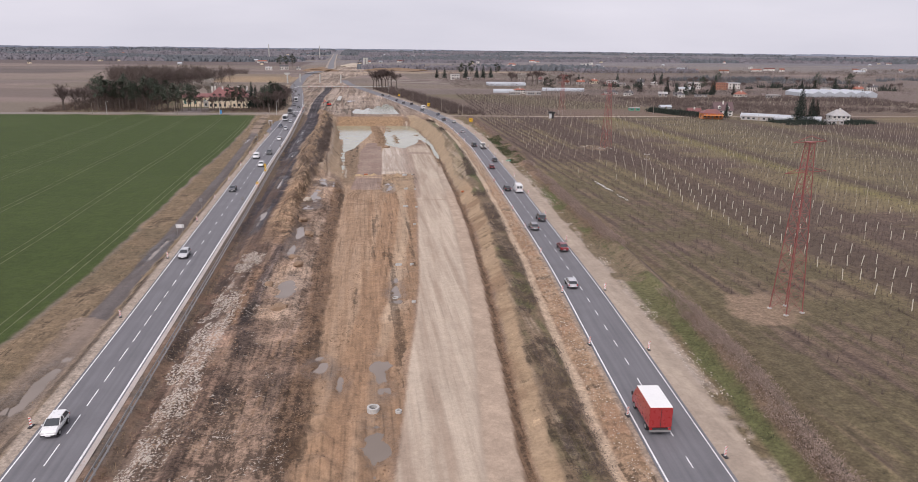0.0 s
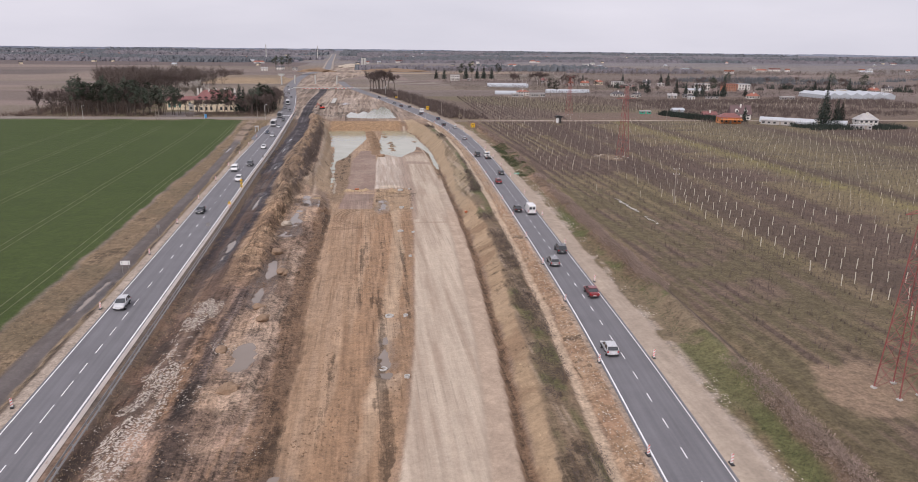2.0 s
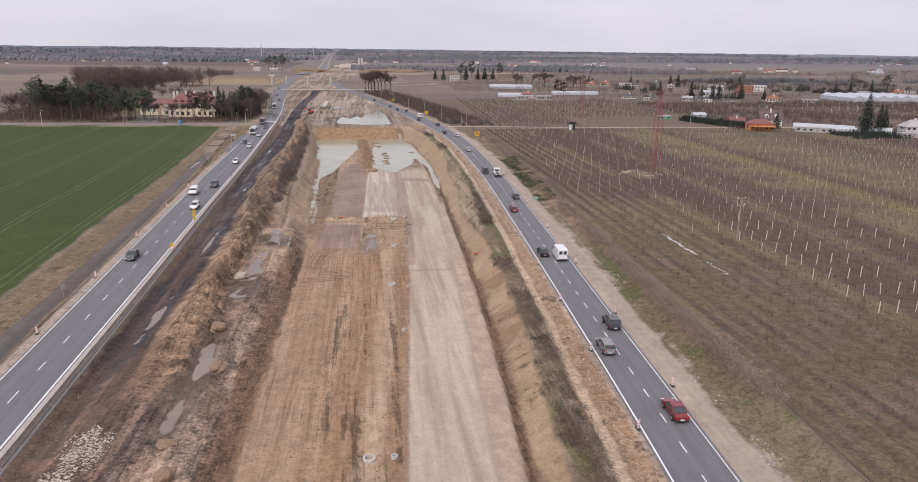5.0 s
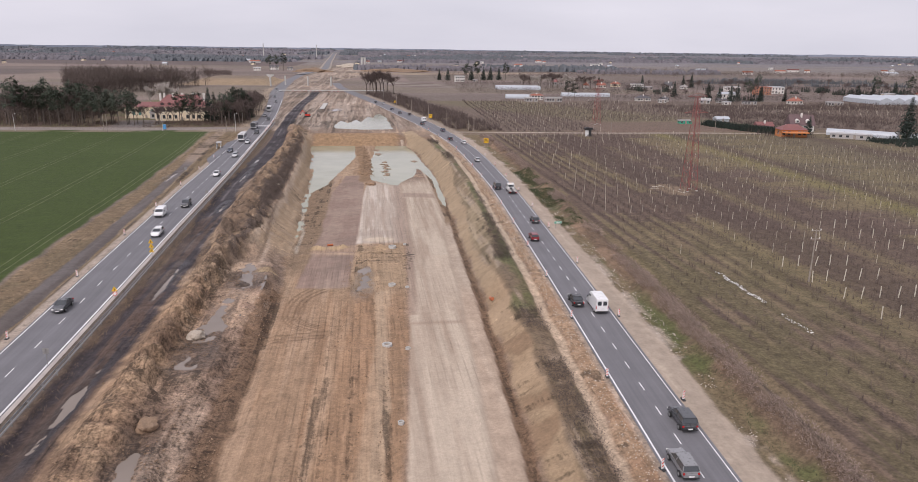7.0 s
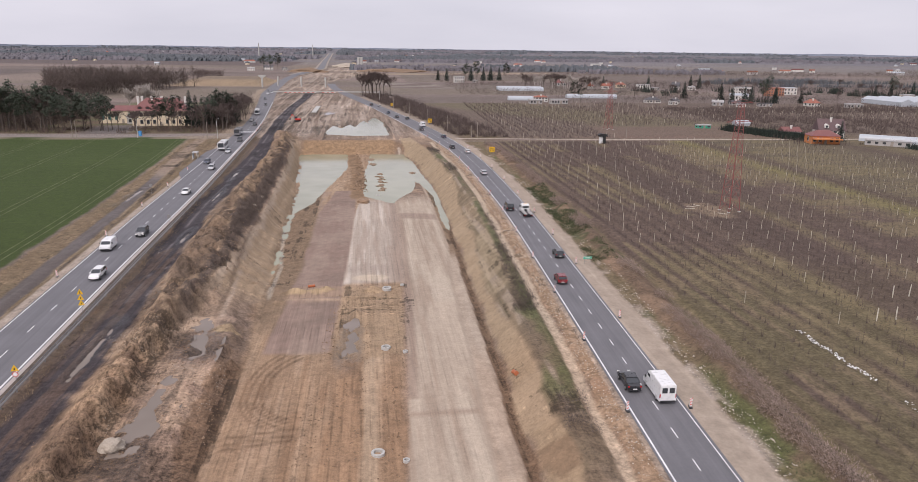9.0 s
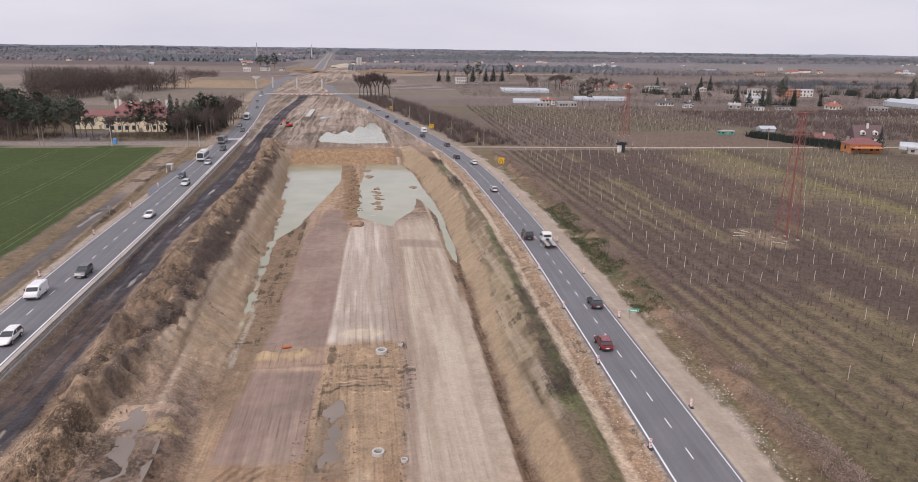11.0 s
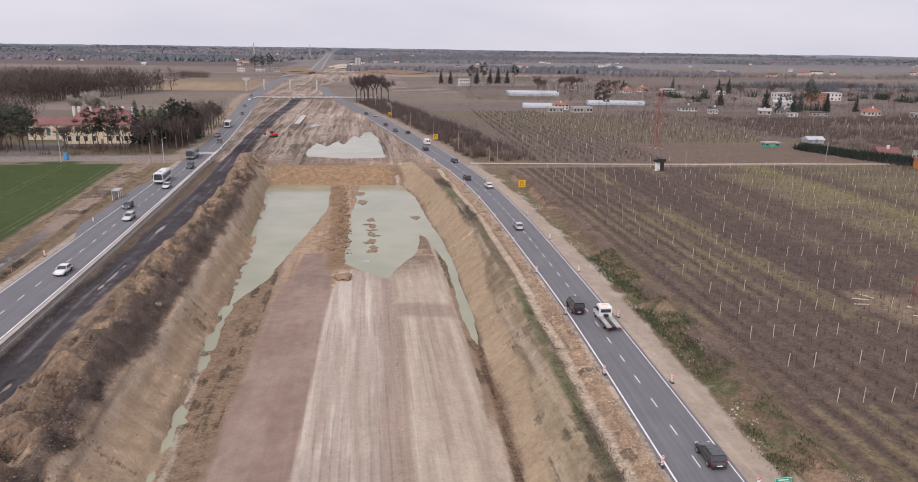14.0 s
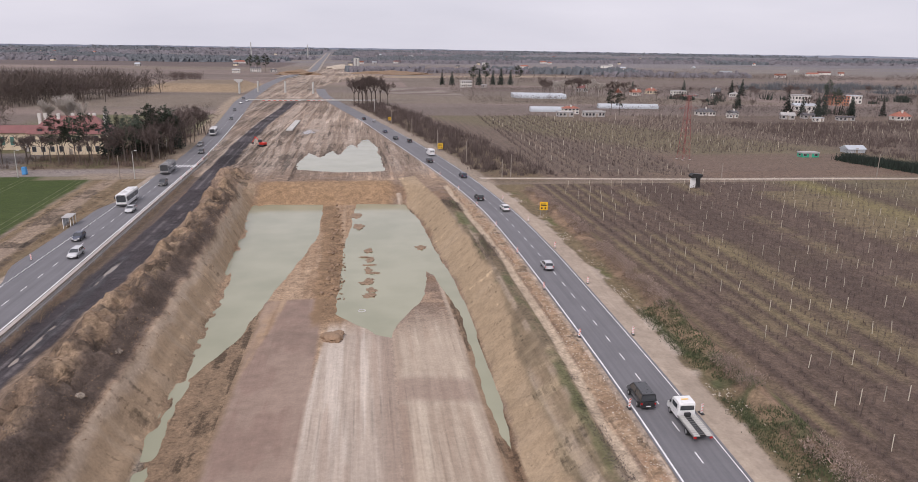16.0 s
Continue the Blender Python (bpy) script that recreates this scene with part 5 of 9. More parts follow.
for k in range(74):
    dash("lane_dash", MID_E, 179.2 - 24 * 5.8 - 1.0 + 5.8 * k, 2.0, 0.14, road_east)
y = 40.0
while y < 640:
    close = y < 112
    dash("lane_dash", MID_W, y, 4.0 if close else (3.0 if y < 150 else 2.4), 0.14, road_west, PAINT_YELLOW if close and int(y) % 3 == 0 else PAINT)
    y += 6.0 if y < 135 else 8.4 if y < 260 else 6.6


TRAMLINE = mat("pale_wheel_mark", (0.115, 0.125, 0.06), 0.95, vary=0.4, scale=0.8)
for off in (2.6, 4.3, 18.6, 20.3, 38, 39.8, 57, 58.8, 76, 77.8):
    verts, faces = [], []
    ys = np.arange(40, 442, 3.0)
    xs = FIELD(ys) - off
    for x, y, z in zip(xs, ys, height(xs, ys)):
        w = 0.10 + 0.05 * math.sin(y * 0.7 + off)
        verts += [(x - w, y, z + 0.03), (x + w, y, z + 0.03)]
    faces = [(2 * k, 2 * k + 1, 2 * k + 3, 2 * k + 2) for k in range(len(ys) - 1)]
    tagged(new("tramline", mesh_of("tramline", verts, faces, TRAMLINE)), "pale wheel mark through the green crop", "wheel mark", kind="structure")

# the finished highway running on to the horizon
HIGHWAY = line((1120, -84), (1250, -76), (1432, -67), (2061, -92), (3112, -125), (3400, -133))
ys = np.arange(1125, 3350, 22.0)
for name, off, half, material, label in (("highway", 0.0, 6.0, ASPHALT, "pale grey far highway running straight to the horizon"), ("highway_verge", -8.4, 2.2, mat("pale_gravel_verge", (0.30, 0.255, 0.21), 0.95, vary=0.3, scale=0.2), "pale earth verge beside the far highway"), ("highway_verge", 8.4, 2.2, bpy.data.materials["pale_gravel_verge"] if "pale_gravel_verge" in bpy.data.materials else ASPHALT, "pale earth verge beside the far highway")):
    verts = []
    for y in ys:
        x = float(HIGHWAY(y)) + off
        z = max(ground_z(x - half, y), ground_z(x + half, y), ground_z(x, y)) + 0.6
        verts += [(x - half, y, z), (x + half, y, z)]
    faces = [(2 * k, 2 * k + 1, 2 * k + 3, 2 * k + 2) for k in range(len(ys) - 1)]
    tagged(new(name, mesh_of(name, verts, faces, material)), label, "road", kind="structure")

# ---- water ----
def water_sheet(name, poly, level, grow, label):
    """A flat sheet a little wider than the hollow it fills."""
    cx, cy = sum(p[0] for p in poly) / len(poly), sum(p[1] for p in poly) / len(poly)
    bm = bm_new()
    x0, x1, y0, y1 = min(p[0] for p in poly) - grow, max(p[0] for p in poly) + grow, min(p[1] for p in poly) - grow, max(p[1] for p in poly) + grow
    vs = [bm.verts.new(v) for v in ((x0, y0, level), (x1, y0, level), (x1, y1, level), (x0, y1, level))]
    bm.faces.new(vs)
    ob = part(name, bm, WATER)
    return tagged(ob, label, "water", kind="structure")


water_sheet("water_pond_west", POND_LEFT, WATER_LEVEL, 4.0, "milky grey-green flood water in the excavation")
water_sheet("water_pond_east", POND_RIGHT, WATER_LEVEL + 0.004, 4.0, "milky grey-green flood water with mud islets")
water_sheet("water_pond_far", POND_FAR, -0.74, 1.0, "milky grey pond on the far works")
for px, py, sx, sy, _ in PUDDLES:
    lv = _ if _ else float(np.median(height(px + 0.25 * sx * np.array([-1, 0, 1, 0, 0]), py + 0.3 * sy * np.array([0, 0, 0, -1, 1])))) + 0.08
    turn = np.linspace(0, 2 * math.pi, 24, endpoint=False)
    lv = lv if _ else min(lv, float(np.percentile(height(px + 1.5 * sx * np.cos(turn), py + 1.25 * sy * np.sin(turn)), 8)) - 0.01)
    bm = bm_new()
    ring = [bm.verts.new((px + (1.7 if _ else 1.5) * sx * math.cos(a), py + (1.3 if _ else 1.25) * sy * math.sin(a), lv)) for a in np.linspace(0, 2 * math.pi, 24, endpoint=False)]
    bm.faces.new(ring)
    tagged(part("puddle", bm, PUDDLE), "shallow muddy rain puddle in the ruts", "puddle", group="puddles on the site", kind="structure")


# ---- vehicles ----
PAINTS = {}


def car_paint(name, color):
    if name not in PAINTS:
        m = mat(name + "_car_paint", color, 0.3, 0.0, vary=0.06, scale=0.5, spec=0.6)
        m.node_tree.nodes["Principled BSDF"].inputs["Coat Weight"].default_value = 0.5
        PAINTS[name] = m
    return PAINTS[name]


COLORS = {"white": (0.76, 0.76, 0.75), "silver": (0.52, 0.53, 0.54), "black": (0.018, 0.018, 0.02), "dark grey": (0.06, 0.062, 0.066), "red": (0.36, 0.03, 0.028),
          "dark red": (0.20, 0.018, 0.022), "dark blue": (0.028, 0.04, 0.075), "grey": (0.22, 0.22, 0.225)}

# outlines from the side: (along, up); body then glass house; roof length
CAR_SHAPES = {
    "hatchback": dict(L=4.0, W=1.74, body=[(-2.0, 0.32), (-2.0, 0.82), (-1.86, 0.98), (0.95, 0.98), (1.85, 0.80), (2.0, 0.62), (2.0, 0.30)], glass=[(-1.86, 0.97), (-1.52, 1.44), (0.12, 1.47), (0.98, 0.97)], roof=(-1.62, 0.16, 1.47)),
    "saloon": dict(L=4.6, W=1.78, body=[(-2.3, 0.32), (-2.3, 0.90), (-1.55, 0.98), (0.95, 0.97), (2.1, 0.80), (2.3, 0.60), (2.3, 0.30)], glass=[(-1.62, 0.97), (-0.95, 1.41), (0.25, 1.43), (1.05, 0.96)], roof=(-1.0, 0.30, 1.43)),
    "estate": dict(L=4.6, W=1.80, body=[(-2.3, 0.34), (-2.3, 0.86), (-2.2, 1.02), (1.0, 1.02), (2.1, 0.86), (2.3, 0.62), (2.3, 0.32)], glass=[(-2.2, 1.01), (-1.92, 1.50), (0.2, 1.52), (1.08, 1.01)], roof=(-2.0, 0.25, 1.52)),
    "off-roader": dict(L=4.5, W=1.88, body=[(-2.2, 0.42), (-2.25, 0.95), (-2.12, 1.12), (1.0, 1.12), (2.05, 1.0), (2.25, 0.75), (2.2, 0.40)], glass=[(-2.1, 1.11), (-1.86, 1.66), (0.2, 1.68), (0.98, 1.11)], roof=(-1.95, 0.26, 1.69)),
    "minivan": dict(L=4.8, W=1.92, body=[(-2.4, 0.36), (-2.4, 0.95), (-2.36, 1.12), (1.45, 1.12), (2.2, 0.95), (2.4, 0.66), (2.4, 0.34)], glass=[(-2.36, 1.11), (-2.22, 1.86), (0.72, 1.90), (1.52, 1.11)], roof=(-2.28, 0.80, 1.92)),
}


def wheel(parent, x, y, r, w=0.2):
    hub = part("wheel", rod(bm_new(), (x - w / 2 + 0.03, y, r), (x + w / 2 - 0.03, y, r), r * 0.5, sides=12), RIM, parent)
    part("tyre", rod(bm_new(), (x - w / 2, y, r), (x + w / 2, y, r), r, sides=14, caps=True), RUBBER, hub)
    part("rim", rod(bm_new(), (x - w / 2 - 0.01, y, r), (x + w / 2 + 0.01, y, r), r * 0.62, sides=12), RIM, hub)


def side_solid(outline, width, top_z0, top_z1, pinch):
    """A side outline drawn across the vehicle, drawn in towards the roof."""
    bm = bm_new()
    a = [bm.verts.new((-width / 2, y, z)) for y, z in outline]
    b = [bm.verts.new((width / 2, y, z)) for y, z in outline]
    bm.faces.new(a)
    bm.faces.new(b[::-1])
    for i in range(len(a)):
        j = (i + 1) % len(a)
        bm.faces.new((a[j], a[i], b[i], b[j]))
    for v in bm.verts:
        t = max(0, min(1, (v.co.z - top_z0) / (top_z1 - top_z0)))
        v.co.x *= 1 - pinch * t
    bmesh.ops.recalc_face_normals(bm, faces=bm.faces)
    return bm


def place_on(at, lane, y, away, z=FAR_Z + 0.015):
    """Pose of a vehicle on a road: lane from 0 (west edge) to 1 (east edge)."""
    left, right = at
    f = lambda v: float(left(v) + (right(v) - left(v)) * lane)
    d = math.degrees(math.atan2(f(y + 3) - f(y - 3), 6))
    return pose(f(y), y, z, 0, 0, -d if away else 180 - d)


def car(shape, colour, m):
    sh = CAR_SHAPES[shape]
    L, W = sh["L"], sh["W"]
    paint = car_paint(colour, COLORS[colour])
    ob = thing("car", f"{colour} {shape} car driving on the asphalt", "car", m, "cars on the roads")
    bm = side_solid(sh["body"], W, 0.55, 1.12, 0.06)
    for v in bm.verts:
        if abs(v.co.y) > L / 2 - 0.12:
            v.co.x *= 0.86
    bmesh.ops.bevel(bm, geom=list(bm.edges), offset=0.11, segments=3, affect="EDGES")
    part("body", bm, paint, ob)
    g = sh["glass"]
    bm = side_solid(g, W * 0.94, g[0][1], g[1][1], 0.2)
    bmesh.ops.bevel(bm, geom=list(bm.edges), offset=0.05, segments=2, affect="EDGES")
    part("window", bm, GLASS_DARK, ob)
    r0, r1, rz = sh["roof"]
    part("roof", box(bm_new(), -W * 0.375, r0, rz - 0.06, W * 0.375, r1, rz + 0.03, 0.03), paint, ob)
    for k, (gy, gz) in enumerate((g[1], g[2])):
        base = g[0] if k == 0 else g[3]
        for sx in (-1, 1):
            part("pillar", rod(bm_new(), (sx * W * 0.47, base[0], base[1]), (sx * W * 0.39, gy, gz), 0.045, sides=5), paint, ob)
    for sx in (-1, 1):
        part("pillar", rod(bm_new(), (sx * W * 0.472, -0.35, g[0][1]), (sx * W * 0.388, -0.45, rz - 0.02), 0.04, sides=5), paint, ob)
        part("headlight", box(bm_new(), sx * W * 0.36 - 0.17, L / 2 - 0.16, 0.60, sx * W * 0.36 + 0.17, L / 2 - 0.02, 0.76, 0.03), LAMP_CLEAR, ob)
        part("tail_light", box(bm_new(), sx * W * 0.40 - 0.12, -L / 2 - 0.015, 0.72, sx * W * 0.40 + 0.1, -L / 2 + 0.12, 0.92, 0.03), LAMP_RED, ob)
        part("mirror", box(bm_new(), sx * (W / 2 + 0.08) - 0.09, 0.72, 0.98, sx * (W / 2 + 0.08) + 0.09, 0.86, 1.12, 0.03), paint, ob)
        for wy in (L * 0.30, -L * 0.295):
            wheel(ob, sx * (W / 2 - 0.10), wy, 0.32)
    part("bumper", box(bm_new(), -W * 0.44, L / 2 - 0.06, 0.30, W * 0.44, L / 2 + 0.03, 0.46, 0.03), PLASTIC_DARK, ob)
    part("bumper", box(bm_new(), -W * 0.44, -L / 2 - 0.03, 0.30, W * 0.44, -L / 2 + 0.06, 0.46, 0.03), PLASTIC_DARK, ob)
    part("number_plate", box(bm_new(), -0.26, -L / 2 - 0.045, 0.50, 0.26, -L / 2 - 0.005, 0.61), SIGN_WHITE, ob)
    part("number_plate", box(bm_new(), -0.26, L / 2 + 0.005, 0.36, 0.26, L / 2 + 0.045, 0.47), SIGN_WHITE, ob)
    return ob


def van(colour, m, label, high=2.45, L=5.6):
    paint = car_paint(colour, COLORS[colour])
    W = 1.98
    ob = thing("van", label, "van", m, "vans on the roads")
    h = L / 2
    out = [(-h, 0.36), (-h, high - 0.08), (-h + 0.15, high), (h - 1.75, high), (h - 1.35, high - 0.18), (h - 0.78, 1.28), (h - 0.1, 1.05), (h, 0.75), (h, 0.34)]
    bm = side_solid(out, W, 1.2, high, 0.10)
    bmesh.ops.bevel(bm, geom=list(bm.edges), offset=0.06, segments=2, affect="EDGES")
    part("body", bm, paint, ob)
    bm = side_solid([(h - 1.30, high - 0.26), (h - 1.27, high - 0.20), (h - 0.72, 1.33), (h - 0.76, 1.27)], W * 0.86, 1.2, high, 0.08)
    part("windscreen", bm, GLASS_DARK, ob)
    for sx in (-1, 1):
        bm = box(bm_new(), sx * (W / 2 - 0.065) - 0.03, h - 2.1, 1.32, sx * (W / 2 - 0.065) + 0.03, h - 1.25, high - 0.45)
        part("side_window", bm, GLASS_DARK, ob)
        part("headlight", box(bm_new(), sx * W * 0.37 - 0.16, h - 0.22, 0.78, sx * W * 0.37 + 0.16, h - 0.03, 1.0, 0.03), LAMP_CLEAR, ob)
        part("tail_light", box(bm_new(), sx * W * 0.45 - 0.08, -h - 0.02, 0.85, sx * W * 0.45 + 0.05, -h + 0.1, 1.35, 0.03), LAMP_RED, ob)
        part("mirror", box(bm_new(), sx * (W / 2 + 0.14) - 0.1, h - 1.2, 1.3, sx * (W / 2 + 0.14) + 0.1, h - 1.05, 1.62, 0.03), PLASTIC_DARK, ob)
        for wy in (h - 0.95, -h + 1.1):
            wheel(ob, sx * (W / 2 - 0.12), wy, 0.34, 0.22)
        part("rear_window", box(bm_new(), sx * 0.42 - 0.3, -h - 0.02, 1.45, sx * 0.42 + 0.3, -h + 0.03, high - 0.35), GLASS_DARK, ob)
    part("bumper", box(bm_new(), -W * 0.46, h - 0.1, 0.32, W * 0.46, h + 0.04, 0.58, 0.03), PLASTIC_DARK, ob)
    part("bumper", box(bm_new(), -W * 0.46, -h - 0.05, 0.34, W * 0.46, -h + 0.06, 0.54, 0.03), PLASTIC_DARK, ob)
    return ob


def box_truck(m):
    red = car_paint("red", COLORS["red"])
    ob = thing("box_truck", "red box truck with a white roof on the asphalt", "truck", m, "trucks on the roads")
    part("cargo_box", box(bm_new(), -1.23, -3.6, 1.0, 1.23, 1.5, 3.35, 0.04), red, ob)
    part("box_roof", box(bm_new(), -1.21, -3.57, 3.345, 1.21, 1.47, 3.40, 0.02), SIGN_WHITE, ob, "white roof panel")
    part("chassis", box(bm_new(), -0.9, -3.6, 0.55, 0.9, 3.0, 0.95), PLASTIC_DARK, ob)
    bm = side_solid([(1.65, 0.5), (1.65, 2.2), (1.9, 2.45), (2.6, 2.45), (3.15, 1.55), (3.35, 1.3), (3.4, 0.45)], 2.1, 1.3, 2.45, 0.08)
    bmesh.ops.bevel(bm, geom=list(bm.edges), offset=0.05, segments=2, affect="EDGES")
    part("cab", bm, red, ob)
    part("windscreen", side_solid([(2.62, 2.36), (2.70, 2.40), (3.20, 1.60), (3.12, 1.55)], 1.85, 1.3, 2.45, 0.06), GLASS_DARK, ob)
    part("rear_bumper", box(bm_new(), -1.15, -3.66, 0.5, 1.15, -3.54, 0.75), GALV, ob)
    part("door_seam", box(bm_new(), -0.02, -3.63, 1.1, 0.02, -3.59, 3.25), PLASTIC_DARK, ob)
    for sx in (-1, 1):
        part("tail_light", box(bm_new(), sx * 1.0 - 0.15, -3.68, 0.8, sx * 1.0 + 0.15, -3.6, 0.94), LAMP_RED, ob)
        part("mirror", box(bm_new(), sx * 1.28 - 0.1, 2.65, 1.6, sx * 1.28 + 0.1, 2.8, 2.05, 0.03), PLASTIC_DARK, ob)
        part("headlight", box(bm_new(), sx * 0.8 - 0.16, 3.3, 0.75, sx * 0.8 + 0.16, 3.42, 0.95, 0.03), LAMP_CLEAR, ob)
        wheel(ob, sx * 0.92, 2.4, 0.42, 0.26)
        wheel(ob, sx * 0.95, -2.2, 0.42, 0.4)
    return ob


def tow_truck(m):
    white = car_paint("white", COLORS["white"])
    ob = thing("flatbed_truck", "white recovery truck with an empty grey flatbed", "truck", m, "trucks on the roads")
    bm = side_solid([(0.35, 0.5), (0.35, 2.15), (0.55, 2.3), (2.0, 2.3), (2.62, 1.4), (3.2, 1.12), (3.3, 0.45)], 2.0, 1.2, 2.3, 0.09)
    bmesh.ops.bevel(bm, geom=list(bm.edges), offset=0.06, segments=2, affect="EDGES")
    part("cab", bm, white, ob)
    part("windscreen", side_solid([(2.02, 2.2), (2.1, 2.25), (2.66, 1.46), (2.58, 1.40)], 1.75, 1.2, 2.3, 0.06), GLASS_DARK, ob)
    part("rear_window", box(bm_new(), -0.75, 0.30, 1.45, 0.75, 0.37, 1.95), GLASS_DARK, ob)
    part("light_bar", box(bm_new(), -0.4, 1.05, 2.3, 0.4, 1.18, 2.38, 0.02), SIGN_YELLOW, ob)
    part("chassis", box(bm_new(), -0.55, -3.4, 0.5, 0.55, 0.6, 0.8), PLASTIC_DARK, ob)
    for sx in (-1, 1):
        part("ramp", box(bm_new(), sx * 0.68 - 0.34, -3.9, 0.82, sx * 0.68 + 0.34, 0.15, 0.92, 0.02), CONCRETE, ob)
        part("side_rail", box(bm_new(), sx * 1.05 - 0.05, -3.85, 0.80, sx * 1.05 + 0.05, 0.15, 1.0, 0.02), GALV, ob)
        part("side_window", box(bm_new(), sx * 0.945 - 0.03, 0.75, 1.42, sx * 0.945 + 0.03, 1.95, 1.95), GLASS_DARK, ob)
        part("tail_light", box(bm_new(), sx * 0.85 - 0.15, -3.95, 0.6, sx * 0.85 + 0.15, -3.86, 0.76), LAMP_RED, ob)
        part("mirror", box(bm_new(), sx * 1.1 - 0.1, 2.1, 1.45, sx * 1.1 + 0.1, 2.25, 1.8, 0.03), PLASTIC_DARK, ob)
        wheel(ob, sx * 0.88, 2.4, 0.36, 0.24)
        wheel(ob, sx * 0.86, -2.1, 0.36, 0.36)
    part("winch", box(bm_new(), -0.35, -0.1, 0.9, 0.35, 0.25, 1.25, 0.05), PLASTIC_DARK, ob)
    for k in range(9):
        part("cross_bar", box(bm_new(), -1.0, -3.7 + 0.42 * k, 0.925, 1.0, -3.66 + 0.42 * k, 0.945), GALV, ob)
    return ob


def bus(colour, m):
    paint = car_paint(colour, COLORS[colour])
    ob = thing("bus", f"{colour} single-deck bus with a dark window band", "bus", m, "buses on the road")
    part("body", box(bm_new(), -1.25, -5.4, 0.4, 1.25, 5.4, 3.1, 0.12), paint, ob)
    part("windscreen", box(bm_new(), -1.08, 5.36, 1.25, 1.08, 5.43, 2.75, 0.02), GLASS_DARK, ob)
    part("destination_board", box(bm_new(), -0.9, 5.37, 2.78, 0.9, 5.435, 2.98), PLASTIC_DARK, ob)
    part("roof_hatch", box(bm_new(), -0.5, 1.5, 3.09, 0.5, 2.4, 3.2, 0.03), GREY_ROOF, ob)
    part("air_conditioner", box(bm_new(), -0.85, -3.4, 3.09, 0.85, -1.2, 3.3, 0.06), paint, ob)
    part("bumper", box(bm_new(), -1.2, 5.36, 0.38, 1.2, 5.46, 0.75, 0.03), PLASTIC_DARK, ob)
    for sx in (-1, 1):
        for k in range(6):
            part("side_window", box(bm_new(), sx * 1.235 - 0.03, -4.9 + 1.62 * k, 1.35, sx * 1.235 + 0.03, -3.36 + 1.62 * k, 2.55), GLASS_DARK, ob)
        part("headlight", box(bm_new(), sx * 0.95 - 0.18, 5.38, 0.8, sx * 0.95 + 0.18, 5.45, 1.0, 0.02), LAMP_CLEAR, ob)
        part("mirror", box(bm_new(), sx * 1.42 - 0.1, 5.4, 2.1, sx * 1.42 + 0.1, 5.55, 2.6, 0.03), PLASTIC_DARK, ob)
        wheel(ob, sx * 1.08, 3.1, 0.48, 0.3)
        wheel(ob, sx * 1.08, -2.9, 0.48, 0.4)
    return ob


WEST, EAST = (LL, LR), (RL, RR)
# traffic on the east road, driving away
box_truck(place_on(EAST, 0.27, 66, True))
for shape, colour, lane, y in (("hatchback", "silver", 0.26, 111), ("saloon", "dark red", 0.75, 133.5), ("estate", "grey", 0.25, 151), ("off-roader", "dark grey", 0.77, 159),
                               ("saloon", "black", 0.26, 196), ("hatchback", "dark red", 0.27, 234), ("hatchback", "dark grey", 0.74, 249),
                               ("minivan", "black", 0.22, 289.5), ("hatchback", "silver", 0.40, 339), ("hatchback", "white", 0.74, 386), ("estate", "black", 0.27, 399),
                               ("estate", "dark blue", 0.72, 432), ("saloon", "black", 0.27, 462), ("hatchback", "black", 0.72, 515), ("saloon", "dark grey", 0.3, 525), ("hatchback", "dark blue", 0.3, 550), ("hatchback", "silver", 0.7, 598), ("saloon", "black", 0.3, 610)):
    car(shape, colour, place_on(EAST, lane, y, True))
van("white", place_on(EAST, 0.72, 193.5, True), "white high-roofed panel van on the asphalt")
tow_truck(place_on(EAST, 0.72, 284, True))
van("white", place_on(EAST, 0.74, 478, True), "white panel van on the asphalt")
# traffic on the west road, coming towards
for shape, colour, lane, y in (("hatchback", "white", 0.26, 71), ("hatchback", "silver", 0.27, 135.5), ("saloon", "dark grey", 0.28, 201), ("estate", "white", 0.74, 244),
                               ("off-roader", "dark grey", 0.74, 272), ("saloon", "white", 0.73, 315),
                               ("estate", "silver", 0.73, 354), ("hatchback", "dark blue", 0.28, 366), ("saloon", "silver", 0.72, 391), ("off-roader", "dark grey", 0.72, 424), ("saloon", "black", 0.70, 486),
                               ("estate", "grey", 0.25, 506), ("hatchback", "black", 0.6, 610), ("saloon", "dark grey", 0.4, 664), ("hatchback", "white", 0.45, 720), ("saloon", "silver", 0.7, 740), ("hatchback", "dark grey", 0.3, 762)):
    car(shape, colour, place_on(WEST, lane, y, False))
van("white", place_on(WEST, 0.27, 262, False), "white passenger van with side windows", 2.0, 4.8)
bus("white", place_on(WEST, 0.27, 401, False))
bus("grey", place_on(WEST, 0.27, 446, False))
bus("white", place_on(WEST, 0.35, 543, False))


# ---- plants ----
rng = np.random.RandomState(11)


